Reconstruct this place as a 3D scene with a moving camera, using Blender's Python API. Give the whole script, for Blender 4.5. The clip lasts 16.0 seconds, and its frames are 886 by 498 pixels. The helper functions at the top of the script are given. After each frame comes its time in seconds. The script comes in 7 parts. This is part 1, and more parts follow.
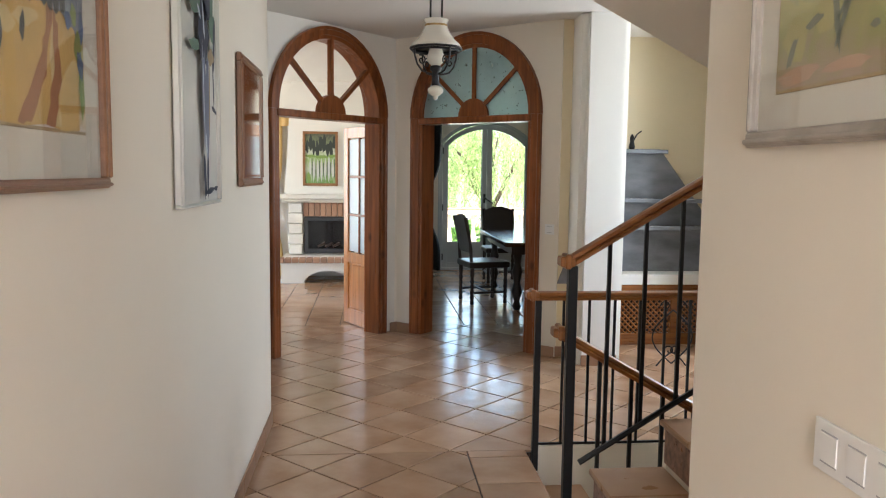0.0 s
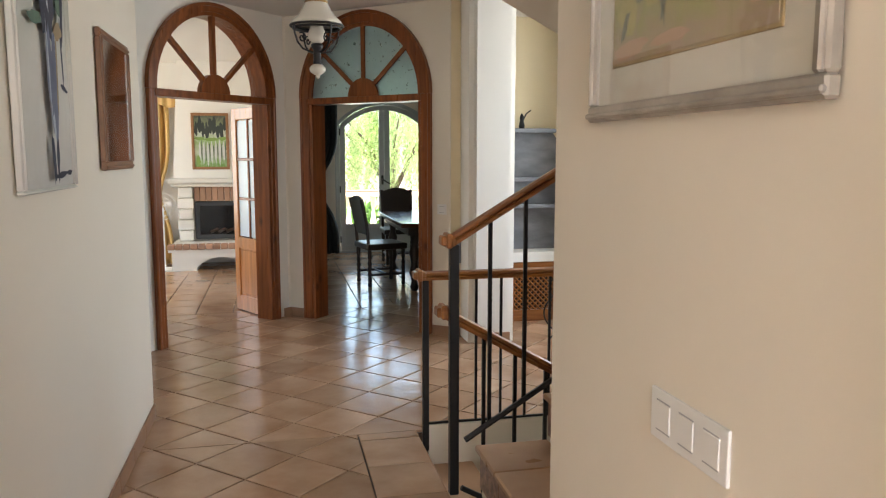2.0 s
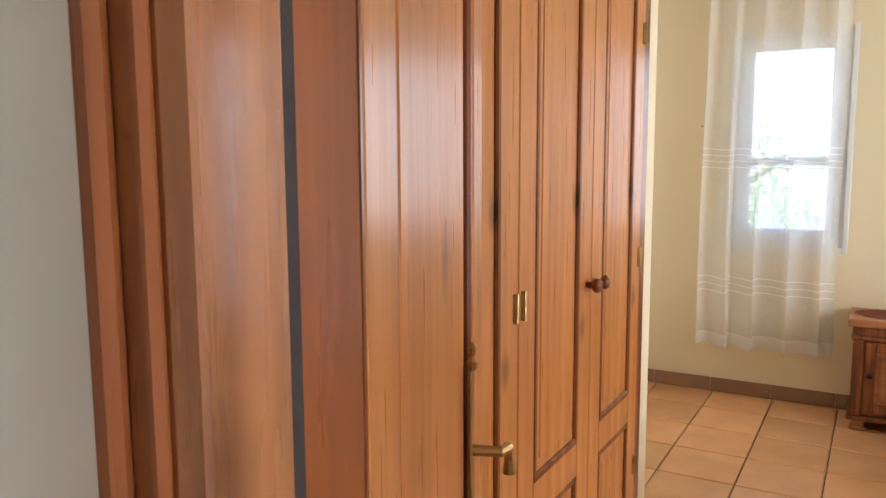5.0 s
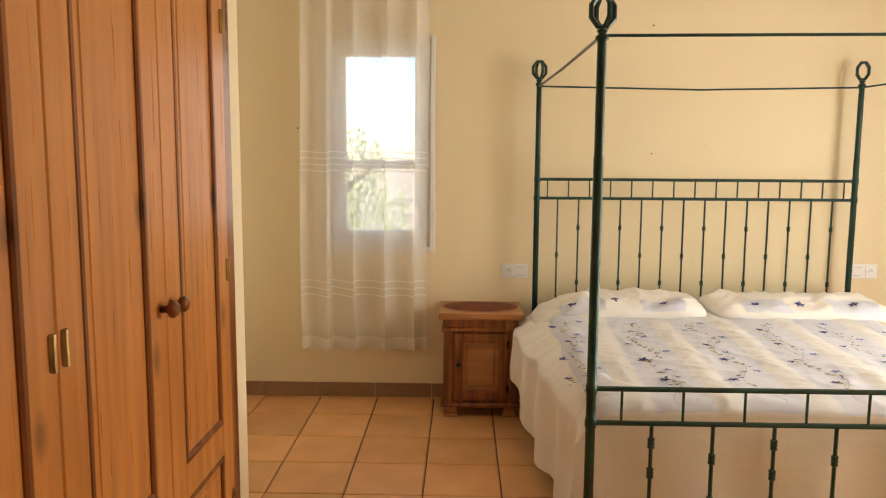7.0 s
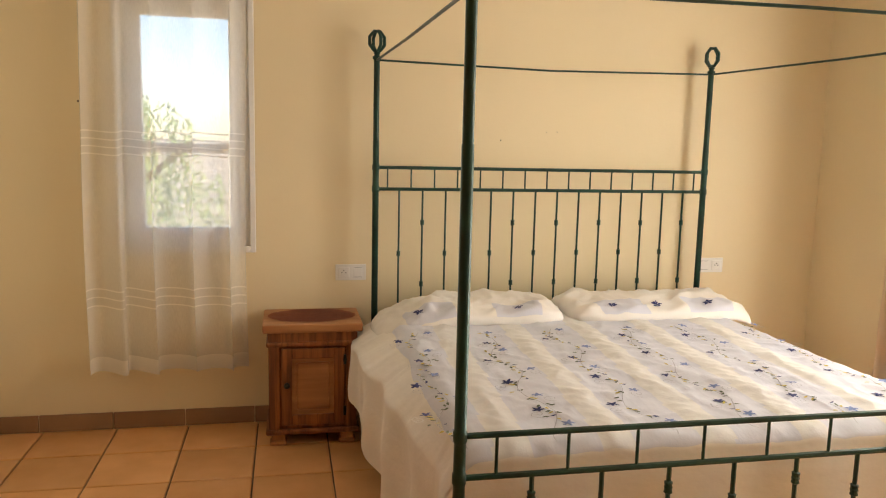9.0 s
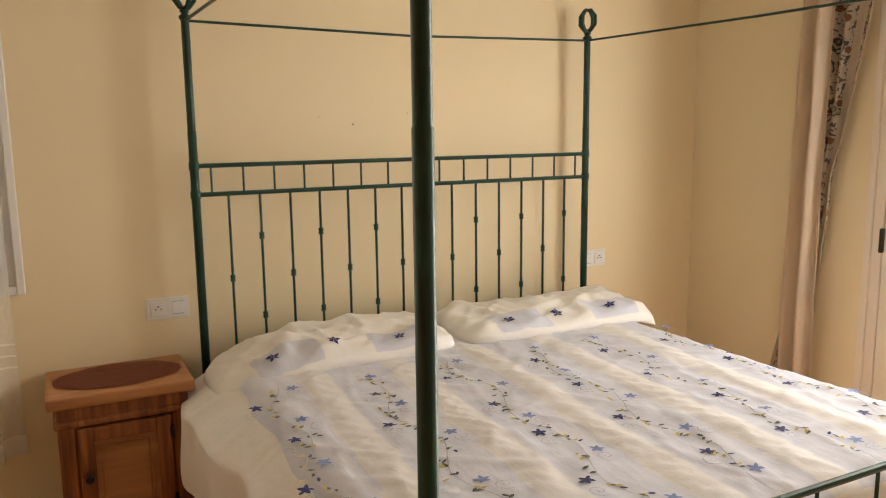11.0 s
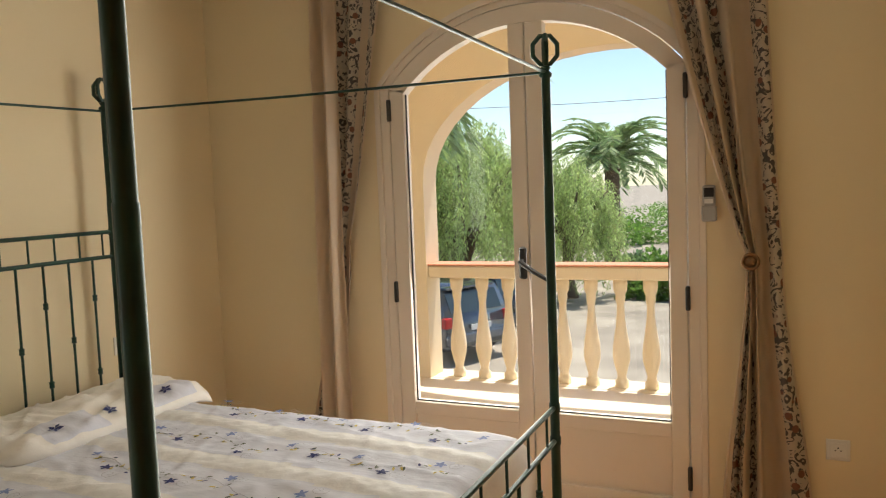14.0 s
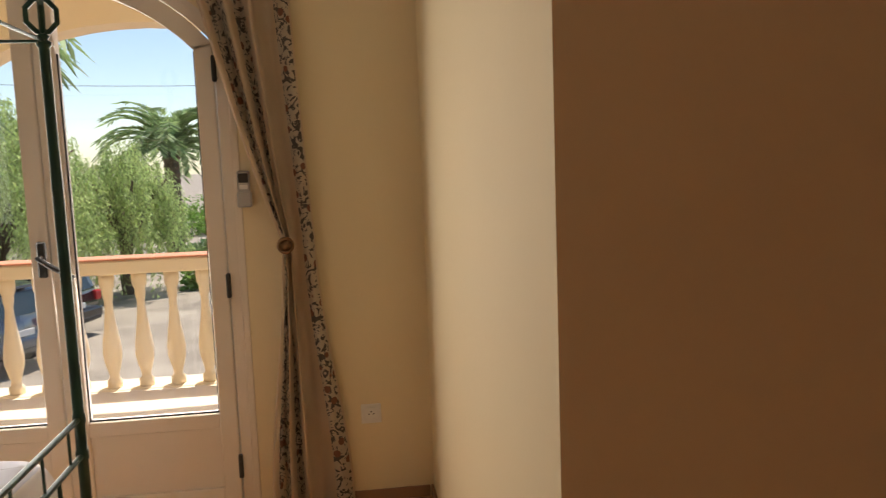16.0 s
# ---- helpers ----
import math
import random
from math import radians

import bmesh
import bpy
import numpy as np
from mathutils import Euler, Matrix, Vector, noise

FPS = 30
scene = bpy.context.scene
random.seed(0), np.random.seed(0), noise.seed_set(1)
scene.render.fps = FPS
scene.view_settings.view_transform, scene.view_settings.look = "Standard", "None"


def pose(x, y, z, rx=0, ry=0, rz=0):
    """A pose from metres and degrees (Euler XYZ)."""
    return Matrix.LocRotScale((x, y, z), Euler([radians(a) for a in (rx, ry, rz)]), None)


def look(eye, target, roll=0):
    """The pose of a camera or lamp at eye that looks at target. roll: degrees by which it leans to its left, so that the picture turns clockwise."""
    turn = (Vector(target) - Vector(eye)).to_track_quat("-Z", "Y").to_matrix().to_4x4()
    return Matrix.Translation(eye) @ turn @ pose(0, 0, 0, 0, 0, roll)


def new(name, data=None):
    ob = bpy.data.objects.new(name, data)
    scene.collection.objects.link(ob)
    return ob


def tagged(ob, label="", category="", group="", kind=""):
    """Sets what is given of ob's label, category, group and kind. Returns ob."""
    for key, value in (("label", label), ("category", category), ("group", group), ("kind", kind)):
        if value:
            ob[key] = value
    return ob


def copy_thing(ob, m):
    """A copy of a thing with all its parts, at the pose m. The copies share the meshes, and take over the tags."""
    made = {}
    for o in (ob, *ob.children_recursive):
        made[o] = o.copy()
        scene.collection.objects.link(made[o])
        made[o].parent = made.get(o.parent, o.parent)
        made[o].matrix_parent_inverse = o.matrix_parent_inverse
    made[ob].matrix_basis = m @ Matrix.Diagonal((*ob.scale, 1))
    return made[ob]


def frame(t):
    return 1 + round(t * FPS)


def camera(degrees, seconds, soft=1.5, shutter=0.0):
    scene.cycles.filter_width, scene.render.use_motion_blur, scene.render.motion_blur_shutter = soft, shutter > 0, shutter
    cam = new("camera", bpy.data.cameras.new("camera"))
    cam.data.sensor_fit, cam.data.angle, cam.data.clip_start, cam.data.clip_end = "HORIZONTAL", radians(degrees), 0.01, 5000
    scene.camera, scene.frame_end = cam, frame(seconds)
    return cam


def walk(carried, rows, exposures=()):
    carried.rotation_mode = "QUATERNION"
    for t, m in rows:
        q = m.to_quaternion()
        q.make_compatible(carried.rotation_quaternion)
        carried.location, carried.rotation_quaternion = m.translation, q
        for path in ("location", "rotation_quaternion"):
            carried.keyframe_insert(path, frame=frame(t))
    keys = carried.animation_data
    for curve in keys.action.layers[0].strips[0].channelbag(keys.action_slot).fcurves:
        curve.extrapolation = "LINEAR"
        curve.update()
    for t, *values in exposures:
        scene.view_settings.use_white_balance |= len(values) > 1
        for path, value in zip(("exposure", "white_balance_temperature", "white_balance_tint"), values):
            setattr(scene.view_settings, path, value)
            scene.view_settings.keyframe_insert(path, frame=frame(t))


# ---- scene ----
cam = camera(60.1, 16.0, soft=1.1, shutter=0.12)
EXPOSURE = [(0.0, 2.50, 6050, 10), (2.5, 2.32, 6450, 11), (3.5, 2.24, 6350, 10), (4.0, 2.2, 5950, 6), (4.5, 2.02, 5500, 4), (5.0, 1.97, 5250, 8), (5.6, 1.9, 5600, 10), (7.0, 1.5, 6800, 11), (7.5, 1.42, 6900, 11),
            (8.5, 1.36, 6900, 12), (10.9, 1.14, 6600, 13), (11.5, 1.06, 6600, 4), (12.5, 0.80, 6650, 5), (13.5, 0.60, 6550, 7), (14.5, 0.43, 6600, 10), (16.0, 0.34, 6750, 14)]
PATH = [
    (0, (0.603, 0.458, 1.471), (0.788, 2.44, 1.273), 0.7),
    (0.5, (0.615, 0.466, 1.469), (0.813, 2.446, 1.261), 0.2),
    (1, (0.643, 0.475, 1.466), (0.882, 2.448, 1.244), -0.1),
    (1.5, (0.675, 0.479, 1.466), (0.993, 2.44, 1.231), -0.2),
    (2, (0.718, 0.479, 1.464), (1.142, 2.419, 1.22), -0.0),
    (2.5, (0.764, 0.478, 1.461), (1.328, 2.38, 1.213), 0.3),
    (3, (0.82, 0.479, 1.456), (1.55, 2.323, 1.197), 0.7),
    (3.5, (0.874, 0.493, 1.451), (1.849, 2.217, 1.171), 1.3),
    (4, (0.93, 0.556, 1.45), (2.18, 2.091, 1.162), 1.0),
    (4.5, (0.979, 0.599, 1.435), (2.496, 1.879, 1.19), -0.2),
    (5, (1.027, 0.626, 1.426), (2.749, 1.614, 1.179), -0.3),
    (5.2, (1.047, 0.629, 1.424), (2.832, 1.497, 1.174), -0.5),
    (7.3, (1.361, 0.615, 1.424), (3.344, 0.568, 1.175), 0.5),
    (7.5, (1.405, 0.617, 1.43), (3.386, 0.512, 1.171), 0.5),
    (8, (1.524, 0.63, 1.436), (3.496, 0.435, 1.16), 0.3),
    (8.5, (1.672, 0.633, 1.434), (3.632, 0.337, 1.168), 1.0),
    (8.7, (1.751, 0.628, 1.433), (3.703, 0.286, 1.163), 1.2),
    (10.8, (2.629, 0.655, 1.423), (4.434, -0.149, 1.114), -0.5),
    (11, (2.717, 0.659, 1.424), (4.479, -0.234, 1.113), -0.7),
    (11.5, (2.881, 0.676, 1.426), (4.468, -0.499, 1.11), -0.9),
    (12, (3.011, 0.759, 1.429), (4.361, -0.679, 1.098), -1.1),
    (12.5, (3.053, 0.821, 1.431), (4.288, -0.712, 1.076), -1.3),
    (13, (3.021, 0.856, 1.429), (4.198, -0.727, 1.094), -2.2),
    (13.5, (3.005, 0.855, 1.43), (4.019, -0.852, 1.187), -2.5),
    (14, (2.982, 0.864, 1.429), (3.796, -0.956, 1.272), -2.2),
    (14.5, (2.959, 0.855, 1.426), (3.617, -1.028, 1.277), -2.1),
    (15, (2.939, 0.84, 1.423), (3.398, -1.099, 1.25), -2.3),
    (15.5, (2.899, 0.805, 1.419), (3.027, -1.18, 1.216), -2.3),
    (16, (2.874, 0.776, 1.414), (2.618, -1.195, 1.185), -2.1),
]
walk(cam, [(t, look(eye, target, roll)) for t, eye, target, roll in PATH], EXPOSURE)

# ---- world, sun and large lights ----
world = bpy.data.worlds.new("sky")
scene.world = world
world.use_nodes = True
wn = world.node_tree.nodes
wl = world.node_tree.links
sky = wn.new("ShaderNodeTexSky")
sky.sky_type = "NISHITA"
sky.sun_disc = False
sky.dust_density, sky.ozone_density = 0.3, 2.5
sky.sun_elevation = radians(73)
sky.sun_rotation = radians(199)
wl.new(sky.outputs["Color"], wn["Background"].inputs["Color"])
wn["Background"].inputs["Strength"].default_value = 0.14
sun = new("sun", bpy.data.lights.new("sun", "SUN"))
sun.data.energy, sun.data.angle, sun.data.color = 5.0, radians(0.5), (1.0, 0.95, 0.86)
sun.matrix_world = look((-1.3, -3.8, 13.0), (0, 0, 0))


def window_light(name, eye, target, sx, sy, power, colour):
    lamp = new(name, bpy.data.lights.new(name, "AREA"))
    lamp.data.shape, lamp.data.size, lamp.data.size_y = "RECTANGLE", sx, sy
    lamp.data.energy, lamp.data.color = power, colour
    lamp.matrix_world = look(eye, target)
    return lamp


window_light("daylight_balcony", (4.0, -2.322, 1.25), (4.0, 0.0, 1.0), 1.2, 1.7, 20.5, (1.0, 0.95, 0.86))
window_light("daylight_loggia", (4.1, -4.40, 1.45), (4.1, -2.0, 1.35), 2.4, 1.7, 22, (1.0, 0.96, 0.88))
window_light("daylight_bedroom", (5.60, 1.09, 1.50), (4.0, 1.09, 1.50), 0.40, 0.95, 1.3, (1.0, 0.97, 0.9))
window_light("daylight_dining", (2.34, 12.10, 1.25), (2.0, 9.0, 0.8), 1.2, 1.8, 2.2, (0.78, 1.0, 0.97))
window_light("daylight_living", (-2.9, 9.5, 1.5), (0.5, 9.6, 1.2), 1.8, 1.8, 11, (1.0, 0.95, 0.86))
window_light("daylight_stair", (4.20, 5.45, 1.65), (2.0, 6.2, 1.2), 1.2, 1.5, 12.5, (0.86, 0.93, 1.0))
window_light("daylight_hall", (0.66, -2.35, 1.6), (0.7, 3.0, 1.4), 1.0, 1.2, 16.5, (0.97, 0.95, 1.0))

# ---- materials ----
def mat(name, colour, rough=0.6, dark=None, scale=6.0, amount=0.35, bump=0.15, bump_scale=60.0, metal=0.0, stretch=(1, 1, 1), random_shift=0.0, spec=0.5, coat=0.0):
    m = bpy.data.materials.new(name)
    m.use_nodes = True
    n, l = m.node_tree.nodes, m.node_tree.links
    b = n["Principled BSDF"]
    b.inputs["Metallic"].default_value = metal
    b.inputs["Specular IOR Level"].default_value = spec
    b.inputs["Coat Weight"].default_value = coat
    b.inputs["Coat Roughness"].default_value = 0.12
    tc = n.new("ShaderNodeTexCoord")
    mp = n.new("ShaderNodeMapping")
    mp.inputs["Scale"].default_value = stretch
    l.new(tc.outputs["Object"], mp.inputs["Vector"])
    vec = mp.outputs["Vector"]
    info = n.new("ShaderNodeObjectInfo")
    if random_shift:
        add = n.new("ShaderNodeVectorMath")
        add.operation = "ADD"
        sc = n.new("ShaderNodeMath")
        sc.operation = "MULTIPLY"
        sc.inputs[1].default_value = 37.0
        l.new(info.outputs["Random"], sc.inputs[0])
        l.new(mp.outputs["Vector"], add.inputs[0])
        l.new(sc.outputs[0], add.inputs[1])
        vec = add.outputs[0]
    big = n.new("ShaderNodeTexNoise")
    big.inputs["Scale"].default_value = scale
    big.inputs["Detail"].default_value = 6
    l.new(vec, big.inputs["Vector"])
    ramp = n.new("ShaderNodeValToRGB")
    dk = dark or tuple(c * 0.72 for c in colour)
    ramp.color_ramp.elements[0].position, ramp.color_ramp.elements[1].position = 0.3, 0.7
    ramp.color_ramp.elements[0].color = (*[a + (d - a) * amount for a, d in zip(colour, dk)], 1)
    ramp.color_ramp.elements[1].color = (*colour, 1)
    l.new(big.outputs["Fac"], ramp.inputs["Fac"])
    col = ramp.outputs["Color"]
    if random_shift:
        hsv = n.new("ShaderNodeHueSaturation")
        mr = n.new("ShaderNodeMapRange")
        mr.inputs["To Min"].default_value, mr.inputs["To Max"].default_value = 1 - random_shift, 1 + random_shift
        l.new(info.outputs["Random"], mr.inputs["Value"])
        l.new(mr.outputs[0], hsv.inputs["Value"])
        l.new(col, hsv.inputs["Color"])
        col = hsv.outputs["Color"]
    l.new(col, b.inputs["Base Color"])
    fine = n.new("ShaderNodeTexNoise")
    fine.inputs["Scale"].default_value = bump_scale
    fine.inputs["Detail"].default_value = 4
    l.new(vec, fine.inputs["Vector"])
    rr = n.new("ShaderNodeMapRange")
    rr.inputs["To Min"].default_value, rr.inputs["To Max"].default_value = max(0.03, rough - 0.08), min(1, rough + 0.08)
    l.new(fine.outputs["Fac"], rr.inputs["Value"])
    l.new(rr.outputs[0], b.inputs["Roughness"])
    if bump:
        bp = n.new("ShaderNodeBump")
        bp.inputs["Strength"].default_value = bump
        bp.inputs["Distance"].default_value = 0.004
        l.new(fine.outputs["Fac"], bp.inputs["Height"])
        l.new(bp.outputs["Normal"], b.inputs["Normal"])
    return m


def glass(name, rough=0.0, colour=(1, 1, 1), mixin=0.88):
    m = bpy.data.materials.new(name)
    m.use_nodes = True
    n, l = m.node_tree.nodes, m.node_tree.links
    out = n["Material Output"]
    n.remove(n["Principled BSDF"])
    tr, gl, mx, fr = n.new("ShaderNodeBsdfTransparent"), n.new("ShaderNodeBsdfGlossy"), n.new("ShaderNodeMixShader"), n.new("ShaderNodeLayerWeight")
    tr.inputs["Color"].default_value = (*colour, 1)
    gl.inputs["Roughness"].default_value = rough
    pw, ma = n.new("ShaderNodeMath"), n.new("ShaderNodeMath")
    pw.operation, pw.inputs[1].default_value = "POWER", 4.0
    ma.operation, ma.inputs[1].default_value, ma.inputs[2].default_value = "MULTIPLY_ADD", 0.6, 0.03
    l.new(fr.outputs["Facing"], pw.inputs[0])
    l.new(pw.outputs[0], ma.inputs[0])
    l.new(ma.outputs[0], mx.inputs[0])
    l.new(tr.outputs[0], mx.inputs[1])
    l.new(gl.outputs[0], mx.inputs[2])
    l.new(mx.outputs[0], out.inputs["Surface"])
    return m


def translucent(name, colour, through_part, rough=0.9):
    m = bpy.data.materials.new(name)
    m.use_nodes = True
    n, l = m.node_tree.nodes, m.node_tree.links
    out = n["Material Output"]
    n.remove(n["Principled BSDF"])
    d, t, p = n.new("ShaderNodeBsdfDiffuse"), n.new("ShaderNodeBsdfTranslucent"), n.new("ShaderNodeBsdfTransparent")
    m1, m2 = n.new("ShaderNodeMixShader"), n.new("ShaderNodeMixShader")
    for q in (d, t):
        q.inputs["Color"].default_value = (*colour, 1)
    wv = n.new("ShaderNodeTexNoise")
    wv.inputs["Scale"].default_value = 90.0
    mr = n.new("ShaderNodeMapRange")
    mr.inputs["To Min"].default_value, mr.inputs["To Max"].default_value = through_part - 0.08, through_part + 0.08
    l.new(wv.outputs["Fac"], mr.inputs["Value"])
    m1.inputs[0].default_value = 0.42
    l.new(d.outputs[0], m1.inputs[1])
    l.new(t.outputs[0], m1.inputs[2])
    l.new(mr.outputs[0], m2.inputs[0])
    l.new(m1.outputs[0], m2.inputs[1])
    l.new(p.outputs[0], m2.inputs[2])
    l.new(m2.outputs[0], out.inputs["Surface"])
    return m


M_WALL = mat("cream_wall_paint", (0.80, 0.735, 0.62), 0.75, scale=1.3, amount=0.12, bump=0.12, bump_scale=35)
M_BEDWALL = mat("warm_cream_wall_paint", (0.81, 0.69, 0.46), 0.75, scale=1.1, amount=0.12, bump=0.12, bump_scale=35)
M_WHITEWALL = mat("white_plaster", (0.80, 0.77, 0.70), 0.8, scale=1.5, amount=0.1, bump=0.12, bump_scale=40)
M_CEIL = mat("white_ceiling_paint", (0.80, 0.78, 0.73), 0.85, scale=1.2, amount=0.08, bump=0.1, bump_scale=30)
M_TILE = mat("glazed_beige_tile", (0.47, 0.31, 0.20), 0.15, dark=(0.29, 0.16, 0.085), scale=3.5, amount=0.85, bump=0.55, bump_scale=11, random_shift=0.14)
M_BEDTILE = mat("terracotta_tile", (0.78, 0.43, 0.19), 0.33, dark=(0.60, 0.29, 0.11), scale=5, amount=0.7, bump=0.15, bump_scale=14, random_shift=0.10)
M_GROUT = mat("grey_brown_grout", (0.16, 0.12, 0.09), 0.95, scale=20, bump=0.3)
M_GROUTDARK = mat("dark_brown_grout", (0.055, 0.034, 0.022), 0.95, scale=20, bump=0.3)
M_SKIRT = mat("skirting_tile", (0.33, 0.19, 0.11), 0.4, scale=6, amount=0.5, bump=0.15, bump_scale=15, random_shift=0.1)
M_PINE = mat("honey_pine", (0.56, 0.225, 0.055), 0.30, dark=(0.42, 0.150, 0.032), scale=3.0, amount=0.9, bump=0.08, bump_scale=9, stretch=(9, 9, 0.55), coat=0.12)
M_DARKPINE = mat("red_brown_pine", (0.265, 0.082, 0.021), 0.30, dark=(0.15, 0.042, 0.010), scale=3.0, amount=0.9, bump=0.08, bump_scale=9, stretch=(9, 9, 0.55), coat=0.03, spec=0.3)
M_JAMB = mat("pinkish_brown_pine", (0.39, 0.165, 0.055), 0.28, dark=(0.25, 0.088, 0.026), scale=3.0, amount=0.9, bump=0.08, bump_scale=9, stretch=(9, 9, 0.55), coat=0.3)
M_RAILWOOD = mat("varnished_rail_wood", (0.36, 0.14, 0.035), 0.3, dark=(0.17, 0.05, 0.012), scale=3.0, amount=0.9, bump=0.06, bump_scale=12, stretch=(0.6, 9, 9), coat=0.3)
M_RUSTIC = mat("rustic_stained_wood", (0.36, 0.125, 0.035), 0.5, dark=(0.12, 0.032, 0.01), scale=3.0, amount=0.95, bump=0.2, bump_scale=10, stretch=(7, 7, 0.6))
M_RUSTICTOP = mat("rustic_light_top", (0.50, 0.24, 0.095), 0.5, dark=(0.30, 0.11, 0.04), scale=3.0, amount=0.9, bump=0.2, bump_scale=10, stretch=(7, 0.8, 7))
M_DARKWOOD = mat("dark_oak", (0.030, 0.014, 0.008), 0.35, scale=4, amount=0.8, bump=0.1, stretch=(6, 6, 0.6))


def grain(m, stretch, fine=26.0, low=0.62, knots=True):
    """Dark pores drawn along the wood, and a knot here and there, over a material's colour."""
    n, l = m.node_tree.nodes, m.node_tree.links
    b = n["Principled BSDF"]
    src = b.inputs["Base Color"].links[0].from_socket
    tc = [q for q in n if q.type == "TEX_COORD"][0]
    mp, nz = n.new("ShaderNodeMapping"), n.new("ShaderNodeTexNoise")
    mp.inputs["Scale"].default_value = stretch
    nz.inputs["Scale"].default_value, nz.inputs["Detail"].default_value, nz.inputs["Distortion"].default_value = fine, 3, 0.6
    l.new(tc.outputs["Object"], mp.inputs["Vector"])
    l.new(mp.outputs["Vector"], nz.inputs["Vector"])
    r = n.new("ShaderNodeMapRange")
    r.inputs["From Min"].default_value, r.inputs["From Max"].default_value = 0.36, 0.58
    r.inputs["To Min"].default_value, r.inputs["To Max"].default_value = low, 1.06
    l.new(nz.outputs["Fac"], r.inputs["Value"])
    val = r.outputs[0]
    if knots:
        km, vo, kr, mu = n.new("ShaderNodeMapping"), n.new("ShaderNodeTexVoronoi"), n.new("ShaderNodeMapRange"), n.new("ShaderNodeMath")
        km.inputs["Scale"].default_value = (1.0, 1.0, 0.55)
        vo.inputs["Scale"].default_value = 5.5
        kr.inputs["From Min"].default_value, kr.inputs["From Max"].default_value = 0.05, 0.17
        kr.inputs["To Min"].default_value, kr.inputs["To Max"].default_value = 0.45, 1.0
        mu.operation = "MULTIPLY"
        l.new(tc.outputs["Object"], km.inputs["Vector"])
        l.new(km.outputs["Vector"], vo.inputs["Vector"])
        l.new(vo.outputs["Distance"], kr.inputs["Value"])
        l.new(kr.outputs[0], mu.inputs[0])
        l.new(val, mu.inputs[1])
        val = mu.outputs[0]
    hsv = n.new("ShaderNodeHueSaturation")
    l.new(val, hsv.inputs["Value"])
    l.new(src, hsv.inputs["Color"])
    l.new(hsv.outputs["Color"], b.inputs["Base Color"])


grain(M_PINE, (3, 3, 0.22), 9.0, 0.93)
grain(M_JAMB, (3, 3, 0.25), 9.0, 0.78)
grain(M_DARKPINE, (3, 3, 0.22), 9.0, 0.78)
grain(M_RUSTIC, (5, 5, 0.3), 14.0, 0.6)
M_IRON = mat("black_iron", (0.014, 0.013, 0.013), 0.42, scale=8, bump=0.1, metal=0.3)
M_GREEN = mat("verdigris_green_metal", (0.013, 0.066, 0.047), 0.36, dark=(0.008, 0.026, 0.020), scale=9, amount=0.9, bump=0.1, bump_scale=40, metal=0.25)
M_BRASS = mat("aged_brass", (0.45, 0.30, 0.11), 0.32, dark=(0.22, 0.13, 0.05), scale=20, amount=0.8, metal=0.9)
M_WHITEPVC = mat("white_plastic", (0.80, 0.79, 0.76), 0.35, scale=3, amount=0.08, bump=0.03)
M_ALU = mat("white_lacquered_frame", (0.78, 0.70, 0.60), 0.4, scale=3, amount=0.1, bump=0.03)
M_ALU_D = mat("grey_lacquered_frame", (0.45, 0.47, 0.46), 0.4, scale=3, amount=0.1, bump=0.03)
M_BLACK = mat("black_plastic", (0.02, 0.02, 0.02), 0.4, bump=0.05)
M_GLASS = glass("window_glass")
M_FROST = mat("frosted_glass", (0.50, 0.66, 0.66), 0.3, scale=25, amount=0.3, bump=0.6, bump_scale=30)
M_FROST.node_tree.nodes["Principled BSDF"].inputs["Transmission Weight"].default_value = 0.75
M_SHEER = translucent("sheer_white_voile", (0.96, 0.95, 0.92), 0.46)
M_WOVEN = translucent("woven_voile_band", (0.93, 0.92, 0.89), 0.28)
M_DUVET = mat("cream_white_cotton", (0.82, 0.80, 0.765), 0.85, scale=5, amount=0.10, bump=0.55, bump_scale=34, stretch=(1, 0.55, 1))
M_STRIPE = mat("pale_blue_white_cotton", (0.65, 0.675, 0.765), 0.8, scale=6, amount=0.08, bump=0.45, bump_scale=42, stretch=(0.45, 1, 1))
M_QUILT = mat("quilted_cream_satin", (0.735, 0.735, 0.735), 0.7, scale=6, amount=0.10, bump=0.25, bump_scale=60)
M_TEAL = mat("pale_teal_fabric", (0.30, 0.50, 0.44), 0.85, scale=6, amount=0.2, bump=0.2, bump_scale=90)
M_BLUE = mat("navy_thread", (0.035, 0.050, 0.19), 0.7, scale=40, bump=0.3, bump_scale=200)
M_SKYTHREAD = mat("light_blue_thread", (0.22, 0.30, 0.58), 0.7, scale=40, bump=0.3, bump_scale=200)
M_LEAFTHREAD = mat("olive_thread", (0.10, 0.13, 0.10), 0.7, scale=40, bump=0.3, bump_scale=200)
M_GOLDTHREAD = mat("yellow_thread", (0.62, 0.50, 0.12), 0.7, scale=40, bump=0.3, bump_scale=200)
M_GREYTHREAD = mat("silver_thread", (0.42, 0.43, 0.50), 0.6, scale=40, bump=0.3, bump_scale=200)
M_CURTAIN = mat("beige_satin_curtain", (0.82, 0.67, 0.50), 0.45, scale=4, amount=0.25, bump=0.1, bump_scale=90)
M_PLASTER_OUT = mat("cream_render_outside", (0.88, 0.74, 0.53), 0.85, scale=2, amount=0.15, bump=0.2, bump_scale=50)
M_CAP = mat("pink_terracotta_coping", (0.62, 0.27, 0.16), 0.7, scale=5, amount=0.3)


